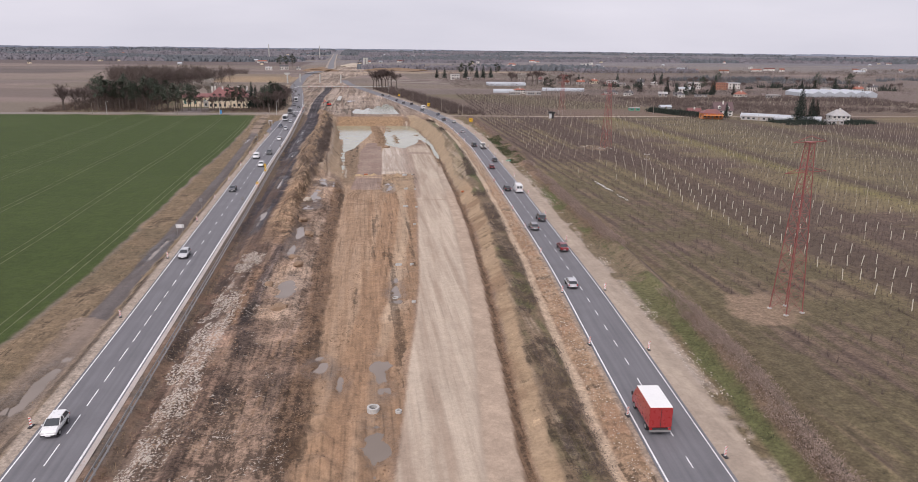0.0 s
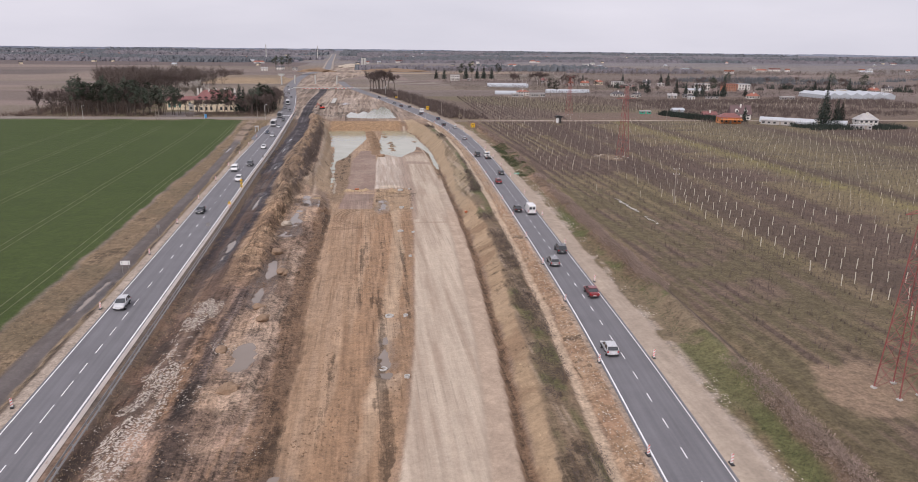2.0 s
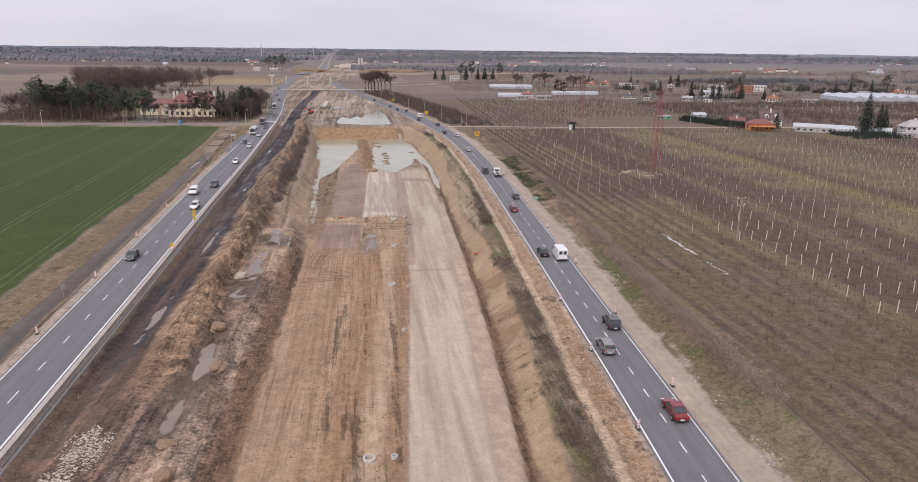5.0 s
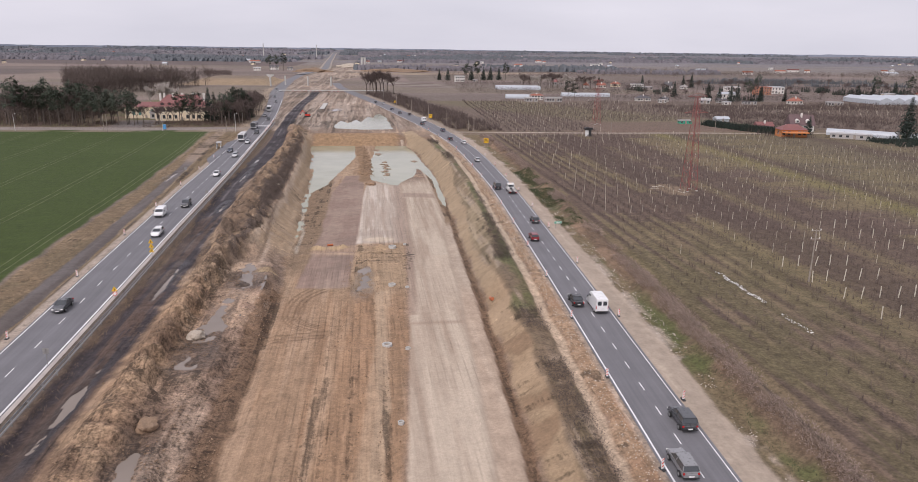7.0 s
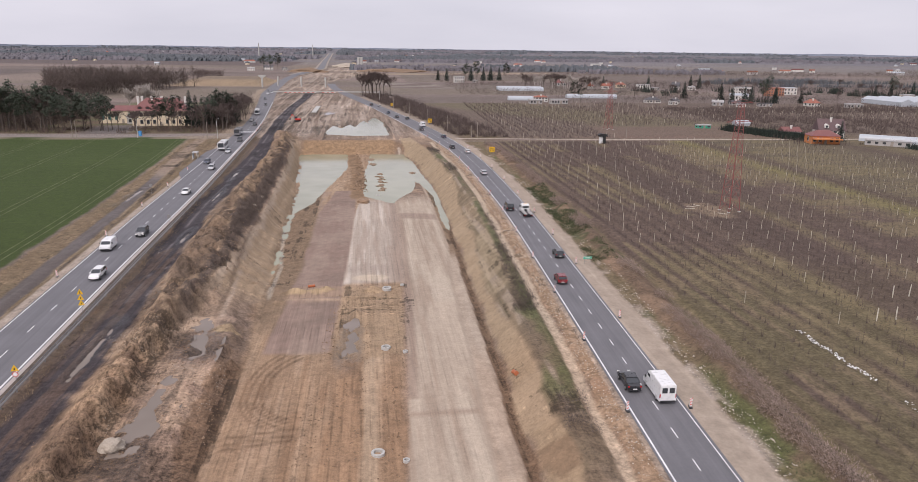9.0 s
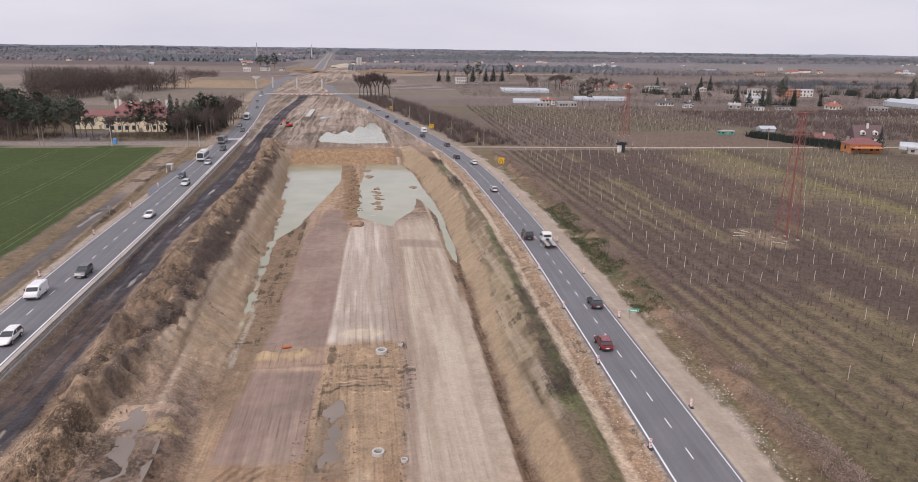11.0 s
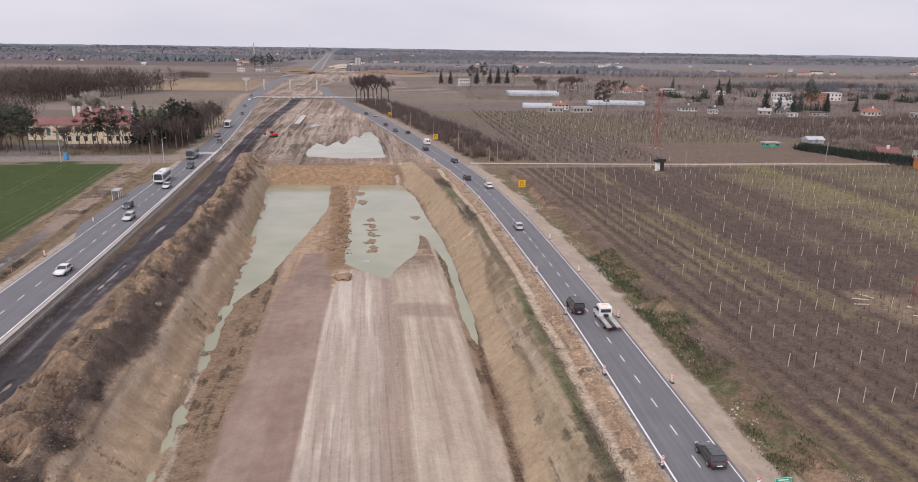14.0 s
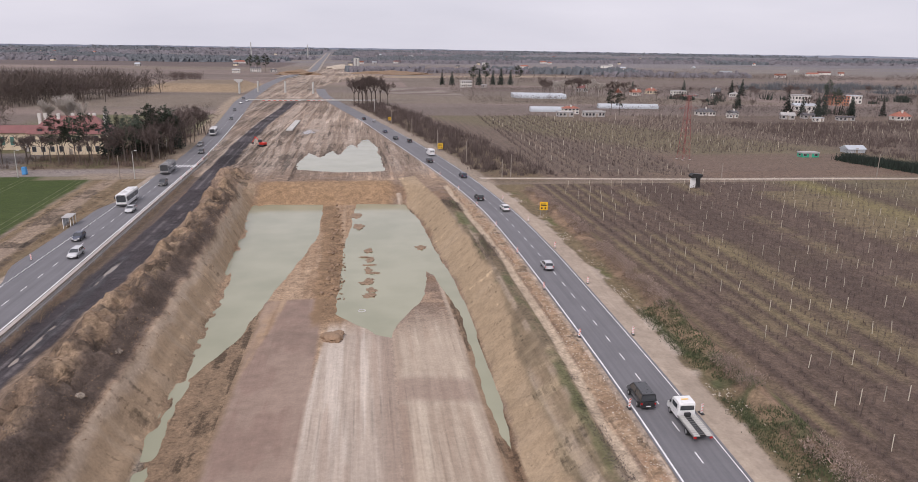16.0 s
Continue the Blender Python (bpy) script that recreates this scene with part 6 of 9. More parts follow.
def blades(name, roots, lengths, widths, lean, material, label, category, kind="stuff"):
    """Many thin upright twigs, each a tapered sliver."""
    n = len(roots)
    az = rng.rand(n) * 2 * math.pi
    ln = lean * rng.rand(n)
    tip = roots + np.stack([np.cos(az) * ln * lengths, np.sin(az) * ln * lengths, lengths * np.sqrt(np.maximum(0.05, 1 - ln ** 2))], -1)
    v = np.empty((n, 3, 3))
    turn = az + rng.rand(n) * math.pi
    side = np.stack([np.cos(turn) * widths, np.sin(turn) * widths, np.zeros(n)], -1)
    v[:, 0], v[:, 1], v[:, 2] = roots - side, roots + side, tip
    f = np.arange(n * 3).reshape(-1, 3)
    me = bpy.data.meshes.new(name)
    me.vertices.add(n * 3)
    me.vertices.foreach_set("co", v.astype(np.float32).ravel())
    me.loops.add(f.size)
    me.loops.foreach_set("vertex_index", f.astype(np.int32).ravel())
    me.polygons.add(len(f))
    me.polygons.foreach_set("loop_start", np.arange(0, f.size, 3, dtype=np.int32))
    me.update()
    me.materials.append(material)
    return tagged(new(name, me), label, category, kind=kind)


def scatter(n, x0, x1, y0, y1):
    return x0 + (x1 - x0) * rng.rand(n), y0 + (y1 - y0) * rng.rand(n)


def bushes(name, xs, ys, twigs, high, spread_r, material, label, category="brush", lean=0.7, thick=0.022):
    """Bare bushes: a bundle of twigs for each place."""
    n = len(xs)
    size = 0.55 + 0.9 * rng.rand(n)
    r = np.repeat(np.stack([xs, ys, height(xs, ys) - 0.05], -1), twigs, 0)
    s = np.repeat(size, twigs)
    r[:, :2] += rng.randn(n * twigs, 2) * (spread_r * s)[:, None]
    return blades(name, r, high * s * (0.5 + 0.7 * rng.rand(n * twigs)), thick * (0.7 + 0.8 * rng.rand(n * twigs)), lean, material, label, category)


# scrub on the lee side of the spoil ridge
SCRUB = mat("dark_scrub_twigs", (0.098, 0.075, 0.063), 0.95, vary=0.25, random_tint=0.4)
xs, ys = scatter(4600, -21.6, -13.0, 226, 438)
keep = (xs < TOPL(ys) - 0.5) & (fbm(xs, ys, 9, 3, 201) > np.interp(ys, [226, 262, 285], [0.02, -0.05, -0.35])) & (xs > -18.8 + 2.0 * fbm(xs, ys, 7, 2, 206) + np.interp(ys, [226, 262, 290, 360], [1.6, 1.0, -0.4, -1.6]))
scrub_places = (xs[keep], ys[keep])
xs, ys = scatter(500, -24, -15, 150, 260)
keep = (fbm(xs, ys, 7, 3, 202) > 0.12) & (ys > 205)
bushes("ridge_weeds", xs[keep], ys[keep], 18, 0.6, 0.5, BRUSH, "dry brown weeds on heaped soil")
# brush bank by the orchard
xs, ys = scatter(5200, -1.5, 2.0, 40, 410)
xs = xs + HEDGE(ys)
keep = (fbm(xs, ys, 11, 3, 203) > np.interp(ys, [40, 92, 104, 126, 136, 205, 240, 330], [-0.45, -0.4, 0.12, 0.08, -0.45, -0.4, 0.05, -0.1]))
bank_places = (xs[keep], ys[keep])
# green weeds on the bank
WEED = mat("dark_green_weeds", (0.062, 0.077, 0.034), 0.9, vary=0.3, random_tint=0.45)
xs, ys = scatter(2200, -4.4, 0.6, 246, 318)
xs = xs + HEDGE(ys)
keep = fbm(xs, ys, 8, 3, 207) > -0.15
bushes("bank_weeds", xs[keep], ys[keep], 14, 0.3, 0.4, WEED, "dark green weeds spreading over the bank", "weeds", lean=0.95, thick=0.05)
xs, ys = scatter(500, -3.8, -1.4, 60, 200)
xs = xs + HEDGE(ys)
bushes("bank_weeds", xs, ys, 12, 0.22, 0.4, WEED, "low green weeds beside the gravel shoulder", "weeds", lean=0.95, thick=0.04)
# verge brush between the haul track and the cutting
xs, ys = scatter(3600, -4.5, -0.9, 45, 400)
xs = xs + PALE(ys)
keep = (fbm(xs, ys, 12, 3, 204) > np.interp(ys, [60, 150, 210, 300], [-0.35, -0.1, 0.12, 0.16])) & (xs > TOPR(ys))
verge_places = (xs[keep], ys[keep])
# dry grass by the west road
xs, ys = scatter(9000, -62, -38.5, 60, 436)
keep = (xs > FIELD(ys) + 0.3) & (xs < LL(ys) - 2.2) & (np.abs(xs - OLD(ys)) > 1.7) & (fbm(xs, ys, 8, 3, 205) > -0.1)
DRY = mat("dry_grass_blades", (0.30, 0.22, 0.13), 0.95, vary=0.2, random_tint=0.35)
bushes("dry_grass", xs[keep], ys[keep], 6, 0.32, 0.4, DRY, "dry tan grass beside the old track", "grass")
xs, ys = scatter(1300, 2.4, 3.6, 60, 440)
xs = xs + LR(ys)
bushes("guardrail_grass", xs, ys, 6, 0.3, 0.3, DRY, "dry grass along the guardrail", "grass")

# orchard: rows of young trees
rows_x = np.arange(84.8 - 3.27 * 7, 330, 3.27)
ox, oy = [], []
for rx in rows_x:
    yy = np.arange(55, 418, 1.25 if rx < 130 else 2.2)
    oy.append(yy + 0.2 * rng.randn(len(yy)))
    ox.append(rx + 0.12 * rng.randn(len(yy)))
ox, oy = np.concatenate(ox), np.concatenate(oy)
keep = (ox > HEDGE(oy) + 5.2) & (rng.rand(len(ox)) > np.where((ox < 84) & (oy < 240), 0.55, 0.12)) & (np.hypot(ox - 65, oy - 97) > 7) & (oy < 428 - 0.075 * (ox - 56)) & (ox < 200 + 0.3 * oy) & ~((ox > 205) & (oy > 370))
bushes("orchard_trees", ox[keep], oy[keep], 8, 1.7, 0.14, TWIG, "rows of bare young fruit trees", "fruit trees", lean=0.34, thick=0.021)
ox, oy = [], []
for rx in np.arange(60, 420, 3.6):
    yy = np.arange(434, 640, 3.0)
    oy.append(yy + 0.3 * rng.randn(len(yy)))
    ox.append(rx + 0.035 * yy + 0.2 * rng.randn(len(yy)))
ox, oy = np.concatenate(ox), np.concatenate(oy)
keep = (ox > RR(oy) + 22) & (rng.rand(len(ox)) > 0.15) & ~((ox > 125) & (ox < 215) & (oy < 480)) & ~((np.abs(ox - 150) < 28) & (oy > 610)) & ~((ox > 205) & (oy > 595)) & ~((ox > 195) & (oy < 500))
bushes("far_orchard_trees", ox[keep], oy[keep], 8, 2.0, 0.35, TWIG, "bare orchard rows beyond the farm track", "fruit trees", lean=0.6, thick=0.06)
# old orchard beside the east road, beyond the farm track
xs, ys = scatter(420, 6, 30, 436, 720)
xs = xs + RR(ys)
bushes("old_orchard_trees", xs, ys, 46, 3.4, 0.9, TWIG, "dark old bare fruit trees beside the road", "fruit trees", lean=0.85, thick=0.07)


# orchard posts
def post_mesh(h, w, material):
    bm = bm_new()
    box(bm, -w / 2, -w / 2, -0.3, w / 2, w / 2, h)
    me = bpy.data.meshes.new("orchard_post")
    bm.to_mesh(me)
    bm.free()
    me.materials.append(material)
    return me


POST, STOUT = post_mesh(1.9, 0.07, THIN_POST), post_mesh(2.1, 0.115, CONCRETE_POST)
left_over = []
made = 0
for k in range(-6, 74):
    for j in range(-9, 40):
        px = 86.5 + 3.27 * k + 0.12 * rng.randn()
        py = 135.4 + 8.3 * j + 0.035 * max(0, j) ** 2 + 0.25 * rng.randn()
        stout = (0 <= k <= 4 or k in (9, 10)) and py < 216 + 3 * k
        gap = rng.rand()
        if px < HEDGE(py) + 8 or py > 424 - 0.075 * (px - 56) or px > 200 + 0.3 * py or (px > 205 and py > 370):
            continue
        if not stout and gap < (0.75 if k in (5, 6, 7, 8, 11, 12, 13) and py < 230 else 0.97 if k < 0 and py < 255 else 0.22):
            continue
        if stout and 70 < py or (made < 280 and rng.rand() < 0.4 and (px < 128 and py < 330 or py > 385 and px < 125)):
            ob = new("orchard_post", STOUT if stout else POST)
            ob.matrix_basis = pose(px, py, ground_z(px, py), 2.5 * rng.randn(), 2.5 * rng.randn(), 20 * rng.randn())
            tagged(ob, "pale concrete orchard support post", "post", "posts in the orchard")
            made += 1
        else:
            left_over.append((px, py))
for rx in np.arange(66, 420, 7.2):
    for py in np.arange(434, 640, 10.5):
        px = rx + 0.035 * py
        if px > RR(py) + 26 and rng.rand() > 0.2 and not (125 < px < 215 and py < 480) and not (px > 195 and py < 500) and not (px > 205 and py > 600):
            left_over.append((px, py + rng.randn()))
lo = np.array(left_over)
lz = height(lo[:, 0], lo[:, 1])
pv, pf = [], []
for k, (px, py) in enumerate(left_over):
    w, h, b = (0.035 if py < 425 else 0.05), 1.8 + 0.4 * rng.rand(), len(pv)
    for zz in (-0.2, h):
        pv += [(px - w, py - w, lz[k] + zz), (px + w, py - w, lz[k] + zz), (px + w, py + w, lz[k] + zz), (px - w, py + w, lz[k] + zz)]
    pf += [(b + 4, b + 5, b + 6, b + 7), (b, b + 1, b + 5, b + 4), (b + 1, b + 2, b + 6, b + 5), (b + 2, b + 3, b + 7, b + 6), (b + 3, b, b + 4, b + 7)]
tagged(new("orchard_posts", mesh_of("orchard_posts", pv, pf, THIN_POST)), "many pale concrete posts in orchard rows", "posts", kind="stuff")


# trees
def limb(verts, faces, a, b, r0, r1, sides=5):
    a, b = Vector(a), Vector(b)
    q = (b - a).to_track_quat("Z", "Y")
    base = len(verts)
    for p, r in ((a, r0), (b, r1)):
        for k in range(sides):
            t = 2 * math.pi * k / sides
            verts.append(p + q @ Vector((r * math.cos(t), r * math.sin(t), 0)))
    for k in range(sides):
        j = (k + 1) % sides
        faces.append((base + k, base + j, base + sides + j, base + sides + k))


def bare_tree_meshes(seed, h, bark, spread_k=1.0):
    rr_ = random.Random(seed)
    tv, tf, cv, cf = [], [], [], []
    top = Vector((rr_.uniform(-0.4, 0.4), rr_.uniform(-0.4, 0.4), h * 0.42))
    limb(tv, tf, (0, 0, -0.3), top, 0.022 * h * 0.9, 0.014 * h * 0.9, 7)

    def grow(p, d, length, r, depth):
        e = p + d * length
        limb(cv, cf, p, e, r, r * 0.6, 3)
        if depth >= 3:
            for _ in range(3):
                t = p + d * length * rr_.uniform(0.2, 1.0)
                o = (d + Vector((rr_.gauss(0, 0.7), rr_.gauss(0, 0.7), rr_.gauss(0.1, 0.5)))).normalized() * length * rr_.uniform(0.5, 1.0)
                w = o.orthogonal().normalized() * 0.045
                b_ = len(cv)
                cv.extend([t - w, t + w, t + o])
                cf.append((b_, b_ + 1, b_ + 2))
        if depth == 4:
            return
        for _ in range(4 if depth < 3 else 3):
            nd = (d + Vector((rr_.gauss(0, 0.5), rr_.gauss(0, 0.5), rr_.gauss(0.12, 0.35))) * spread_k).normalized()
            grow(p + d * length * rr_.uniform(0.45, 1.0), nd, length * rr_.uniform(0.55, 0.78), max(0.055, r * 0.6), depth + 1)

    for k in range(5):
        a = 2 * math.pi * k / 5 + rr_.random()
        d = Vector((math.cos(a) * 0.55 * spread_k, math.sin(a) * 0.55 * spread_k, 1)).normalized()
        grow(top * rr_.uniform(0.7, 1.0), d, h * 0.24, 0.009 * h, 1)
    return mesh_of("trunk", tv, tf, bark), mesh_of("crown", cv, cf, TWIG if bark is BARK else bark)


def needle_clump(cv, cf, c, r, rr_, n):
    for _ in range(n):
        d = Vector((rr_.gauss(0, 1), rr_.gauss(0, 1), rr_.gauss(0, 0.7)))
        p = c + d * r * 0.55
        s = r * rr_.uniform(0.22, 0.5)
        u = Vector((rr_.gauss(0, 1), rr_.gauss(0, 1), rr_.gauss(0, 0.5))).normalized()
        w = u.orthogonal().normalized()
        b = len(cv)
        cv.extend([p - u * s, p + w * s * 0.6, p + u * s, p - w * s * 0.6 + Vector((0, 0, -0.2 * s))])
        cf.append((b, b + 1, b + 2, b + 3))


def pine_meshes(seed, h):
    rr_ = random.Random(seed)
    tv, tf, cv, cf = [], [], [], []
    lean = Vector((rr_.uniform(-0.6, 0.6), rr_.uniform(-0.6, 0.6), 0))
    limb(tv, tf, (0, 0, -0.3), lean * 0.6 + Vector((0, 0, h * 0.6)), 0.26, 0.18, 7)
    limb(tv, tf, lean * 0.6 + Vector((0, 0, h * 0.6)), lean + Vector((0, 0, h * 0.95)), 0.18, 0.06, 6)
    for k in range(48):
        t = rr_.uniform(0.42, 1.0)
        a = rr_.random() * 6.28
        reach = h * 0.19 * (1.15 - abs(t - 0.68) * 1.9) * rr_.uniform(0.5, 1.1)
        base = lean * t + Vector((0, 0, h * t * 0.95))
        c = base + Vector((math.cos(a) * reach, math.sin(a) * reach, h * 0.03))
        limb(tv, tf, base, c, 0.06, 0.03, 3)
        needle_clump(cv, cf, c, h * 0.052, rr_, 20)
    return mesh_of("trunk", tv, tf, BARK), mesh_of("crown", cv, cf, PINE)


def spruce_meshes(seed, h):
    rr_ = random.Random(seed)
    tv, tf, cv, cf = [], [], [], []
    limb(tv, tf, (0, 0, -0.3), (0, 0, h * 0.97), 0.24, 0.03, 6)
    for k in range(34):
        t = k / 34
        z = h * (0.10 + 0.88 * t)
        reach = h * 0.19 * (1 - t) ** 0.85 + 0.15
        for j in range(6):
            a = j * 1.047 + k * 0.7 + rr_.uniform(-0.25, 0.25)
            e = reach * rr_.uniform(0.7, 1.1)
            for q in (0.45, 0.95):
                needle_clump(cv, cf, Vector((math.cos(a) * e * q, math.sin(a) * e * q, z - 0.28 * e * q)), 0.34 * reach + 0.2, rr_, 4)
    return mesh_of("trunk", tv, tf, BARK), mesh_of("crown", cv, cf, SPRUCE)


BARE = [bare_tree_meshes(30 + k, 17, BARK) for k in range(5)]
BIRCHES = [bare_tree_meshes(60 + k, 14, BIRCH, 0.6) for k in range(2)]
PINES = [pine_meshes(80 + k, 20) for k in range(4)]
SPRUCES = [spruce_meshes(90 + k, 16) for k in range(3)]


def tree(kind, x, y, scale, label, group):
    bank = {"bare": BARE, "birch": BIRCHES, "pine": PINES, "spruce": SPRUCES}[kind]
    tr_, cr_ = bank[rng.randint(len(bank))]
    ob = thing("tree", label, "tree", pose(x, y, ground_z(x, y), 0, 0, 360 * rng.rand()) @ Matrix.Scale(scale, 4), group)
    for nm, me in (("trunk", tr_), ("crown", cr_)):
        o = new(nm, me)
        o.parent = ob
    return ob


G = "trees of the manor grove"
for k in range(13):
    tree("pine", -124 - 46 * rng.rand(), 460 + 14 * rng.rand(), 0.85 + 0.3 * rng.rand(), "tall dark pine with a bare trunk", G)
for x, y in ((-107.5, 463), (-111, 467), (-115, 463), (-119, 466), (-123, 462), (-128, 465), (-132, 463), (-113, 471), (-121, 471), (-82, 468), (-79, 472), (-86, 465), (-66, 474), (-63, 470), (-60, 482), (-64, 490), (-58, 495), (-61, 505)):
    tree("pine", x, y, 0.75 + 0.15 * rng.rand(), "tall dark pine beside the manor", G)
for x, y, s in ((-74.5, 479, 1.15), (-72.5, 483, 1.0), (-67, 486, 0.95), (-63, 494, 0.85), (-65, 500, 0.95), (-57, 500, 0.8), (-69, 492, 0.9)):
    tree("spruce", x, y, s, "dark narrow spruce beside the manor", G)
for k in range(16):
    tree("bare", -160 - 50 * rng.rand(), 680 + 95 * rng.rand(), 0.8 + 0.35 * rng.rand(), "leafless grey-brown deciduous tree", G)
for k in range(30):
    tree("bare", -136 - 55 * rng.rand(), 462 + 80 * rng.rand(), 0.75 + 0.4 * rng.rand(), "leafless grey-brown deciduous tree", G)
for k in range(24):
    tree("bare", -54 - 12 * rng.rand() - 0.1 * k, 466 + 92 * rng.rand(), 0.65 + 0.3 * rng.rand(), "leafless grey-brown deciduous tree", G)
for x, y in ((-98, 470), (-94, 473), (-90, 468), (-100, 477), (-126, 470), (-119, 468), (-76, 466), (-72, 469), (-104, 466), (-108, 470), (-112, 466), (-96, 465), (-86, 470), (-80, 466), (-69, 466)):
    tree("bare", x, y, 0.5 + 0.2 * rng.rand(), "leafless tree in front of the manor", G)
for k in range(9):
    tree("birch", -128 + 17 * rng.rand(), 552 + 12 * rng.rand(), 1.0 + 0.3 * rng.rand(), "pale leafless birch with many thin stems", G)
for x, y, s in ((8, 706, 1.3), (14, 712, 1.4), (20, 704, 1.45), (26, 715, 1.3), (17, 722, 1.4), (11, 716, 1.2), (31, 708, 1.1), (23, 709, 1.4), (16, 703, 1.3)):
    tree("bare", x, y, s, "tall leafless roadside tree", "roadside trees")
H = "evergreens round the houses"
for x, y, s in ((262, 395, 1.3), (268, 393, 0.95), (274, 397, 0.85), (168, 644, 0.8), (172, 640, 0.7), (225, 415, 0.6), (310, 640, 0.9), (300, 632, 0.9), (292, 636, 0.8), (322, 645, 0.9), (330, 640, 0.8),
                (285, 641, 1.0), (338, 652, 0.8), (352, 640, 0.7), (278, 690, 0.9), (395, 760, 1.0), (402, 768, 0.9), (470, 690, 0.9), (480, 700, 1.0), (455, 690, 0.8), (500, 700, 1.0), (520, 705, 1.0), (310, 845, 0.9), (262, 850, 0.8), (360, 850, 0.9), (365, 840, 1.0),
                (140, 985, 1.2), (148, 990, 1.2), (158, 1000, 1.1), (168, 1005, 1.2), (180, 1010, 1.1), (132, 975, 1.1), (190, 1015, 1.1), (110, 985, 1.0), (100, 992, 0.9), (-150, 1300, 1.3), (-140, 1310, 1.3), (-128, 1305, 1.4)):
    tree("spruce" if y < 420 or rng.rand() < 0.75 else "pine", x, y, s, "dark evergreen tree by the houses", H)
# garden hedge by the road-side houses
t_ = rng.rand(420)
xs, ys = 195 + 17 * t_ + 1.6 * rng.randn(420), 461 - 44 * t_ ** 0.9 + 1.2 * rng.randn(420)
bushes("garden_hedge", xs, ys, 46, 2.6, 0.9, SPRUCE, "dark evergreen garden hedge", "hedge", lean=0.6, thick=0.12)
xs, ys = scatter(150, 240, 300, 372, 392)
bushes("garden_hedge", xs, ys, 40, 2.2, 1.0, SPRUCE, "dark evergreen bushes in front of the sheds", "hedge", lean=0.7, thick=0.1)


def crowns(name, xs, ys, tall, wide, twigs, thick, material, label, category="woods"):
    """Leafless trees seen from afar: a trunk sliver and a rounded cloud of short twigs each."""
    n = len(xs)
    size = 0.7 + 0.5 * rng.rand(n)
    base = np.stack([xs, ys, height(xs, ys)], -1)
    d = rng.randn(n * twigs, 3)
    d /= np.linalg.norm(d, axis=1)[:, None]
    rad = rng.rand(n * twigs) ** 0.45
    s_ = np.repeat(size, twigs)
    mid = np.repeat(base + np.stack([0 * size, 0 * size, tall * 0.54 * size], -1), twigs, 0)
    start = mid + d * (rad * s_)[:, None] * np.array([wide, wide, tall * 0.42])
    step = (d * 0.8 + np.array([0, 0, 0.5]) + 0.5 * rng.randn(n * twigs, 3)) * (0.13 * tall * s_)[:, None]
    side = np.cross(step, rng.randn(n * twigs, 3))
    side *= (thick / np.maximum(np.linalg.norm(side, axis=1), 1e-6))[:, None]
    v = np.stack([start - side, start + side, start + step], 1)
    tw = min(0.16, 0.012 * tall)
    tr = np.stack([base + [-tw, 0, -0.3], base + [tw, 0, -0.3], mid[::twigs]], 1)
    v = np.concatenate([v, tr]).reshape(-1, 3)
    f = np.arange(len(v)).reshape(-1, 3)
    return tagged(new(name, mesh_of(name, v.tolist(), f.tolist(), material)), label, category, kind="stuff")


BANK_TWIG = mat("bank_twigs", (0.27, 0.205, 0.168), 0.95, vary=0.3, random_tint=0.4)
crowns("verge_brush", *verge_places, 1.1, 0.65, 20, 0.042, SCRUB, "low dark brush on the grassy verge", "brush")
crowns("bank_brush", *bank_places, 1.35, 0.75, 22, 0.045, BANK_TWIG, "dry purple-brown brush on the bank beside the orchard", "brush")
crowns("ridge_scrub", *scrub_places, 1.5, 0.75, 34, 0.021, SCRUB, "dark leafless scrub on the spoil ridge", "brush")
xs, ys = scatter(1150, -285, -150, 655, 838)
keep = (fbm(xs, ys, 34, 3, 331) > -0.35) & (xs > -215 - 0.4 * (ys - 662)) & (xs < -150 - 0.3 * (835 - ys))
crowns("grove_thicket", xs[keep], ys[keep], 17.5, 4.0, 76, 0.15, SCRUB, "dense leafless wood behind the manor")
xs, ys = scatter(260, -192, -118, 470, 560)
keep = ~((xs > -140) & (ys > 476))
xs, ys = xs[keep], ys[keep]
crowns("grove_thicket", xs, ys, 13.5, 3.4, 80, 0.10, SCRUB, "dense leafless wood beside the manor")
xs, ys = scatter(60, -70, -54, 466, 560)
crowns("grove_thicket", xs, ys, 12, 3.0, 90, 0.07, TWIG, "dense leafless wood beside the road")
xs, ys = scatter(1500, -205, -50, 456, 575)
keep = ~((xs > -142) & (xs < -72) & (ys > 476) & (ys < 600)) & ~((xs > -120) & (xs < -102) & (ys < 490)) & ~((xs > -128) & (ys > 540)) & (xs < LL(ys) - 6)
bushes("grove_undergrowth", xs[keep], ys[keep], 26, 2.6, 1.3, BRUSH, "bare undergrowth below the grove", "undergrowth", thick=0.05)

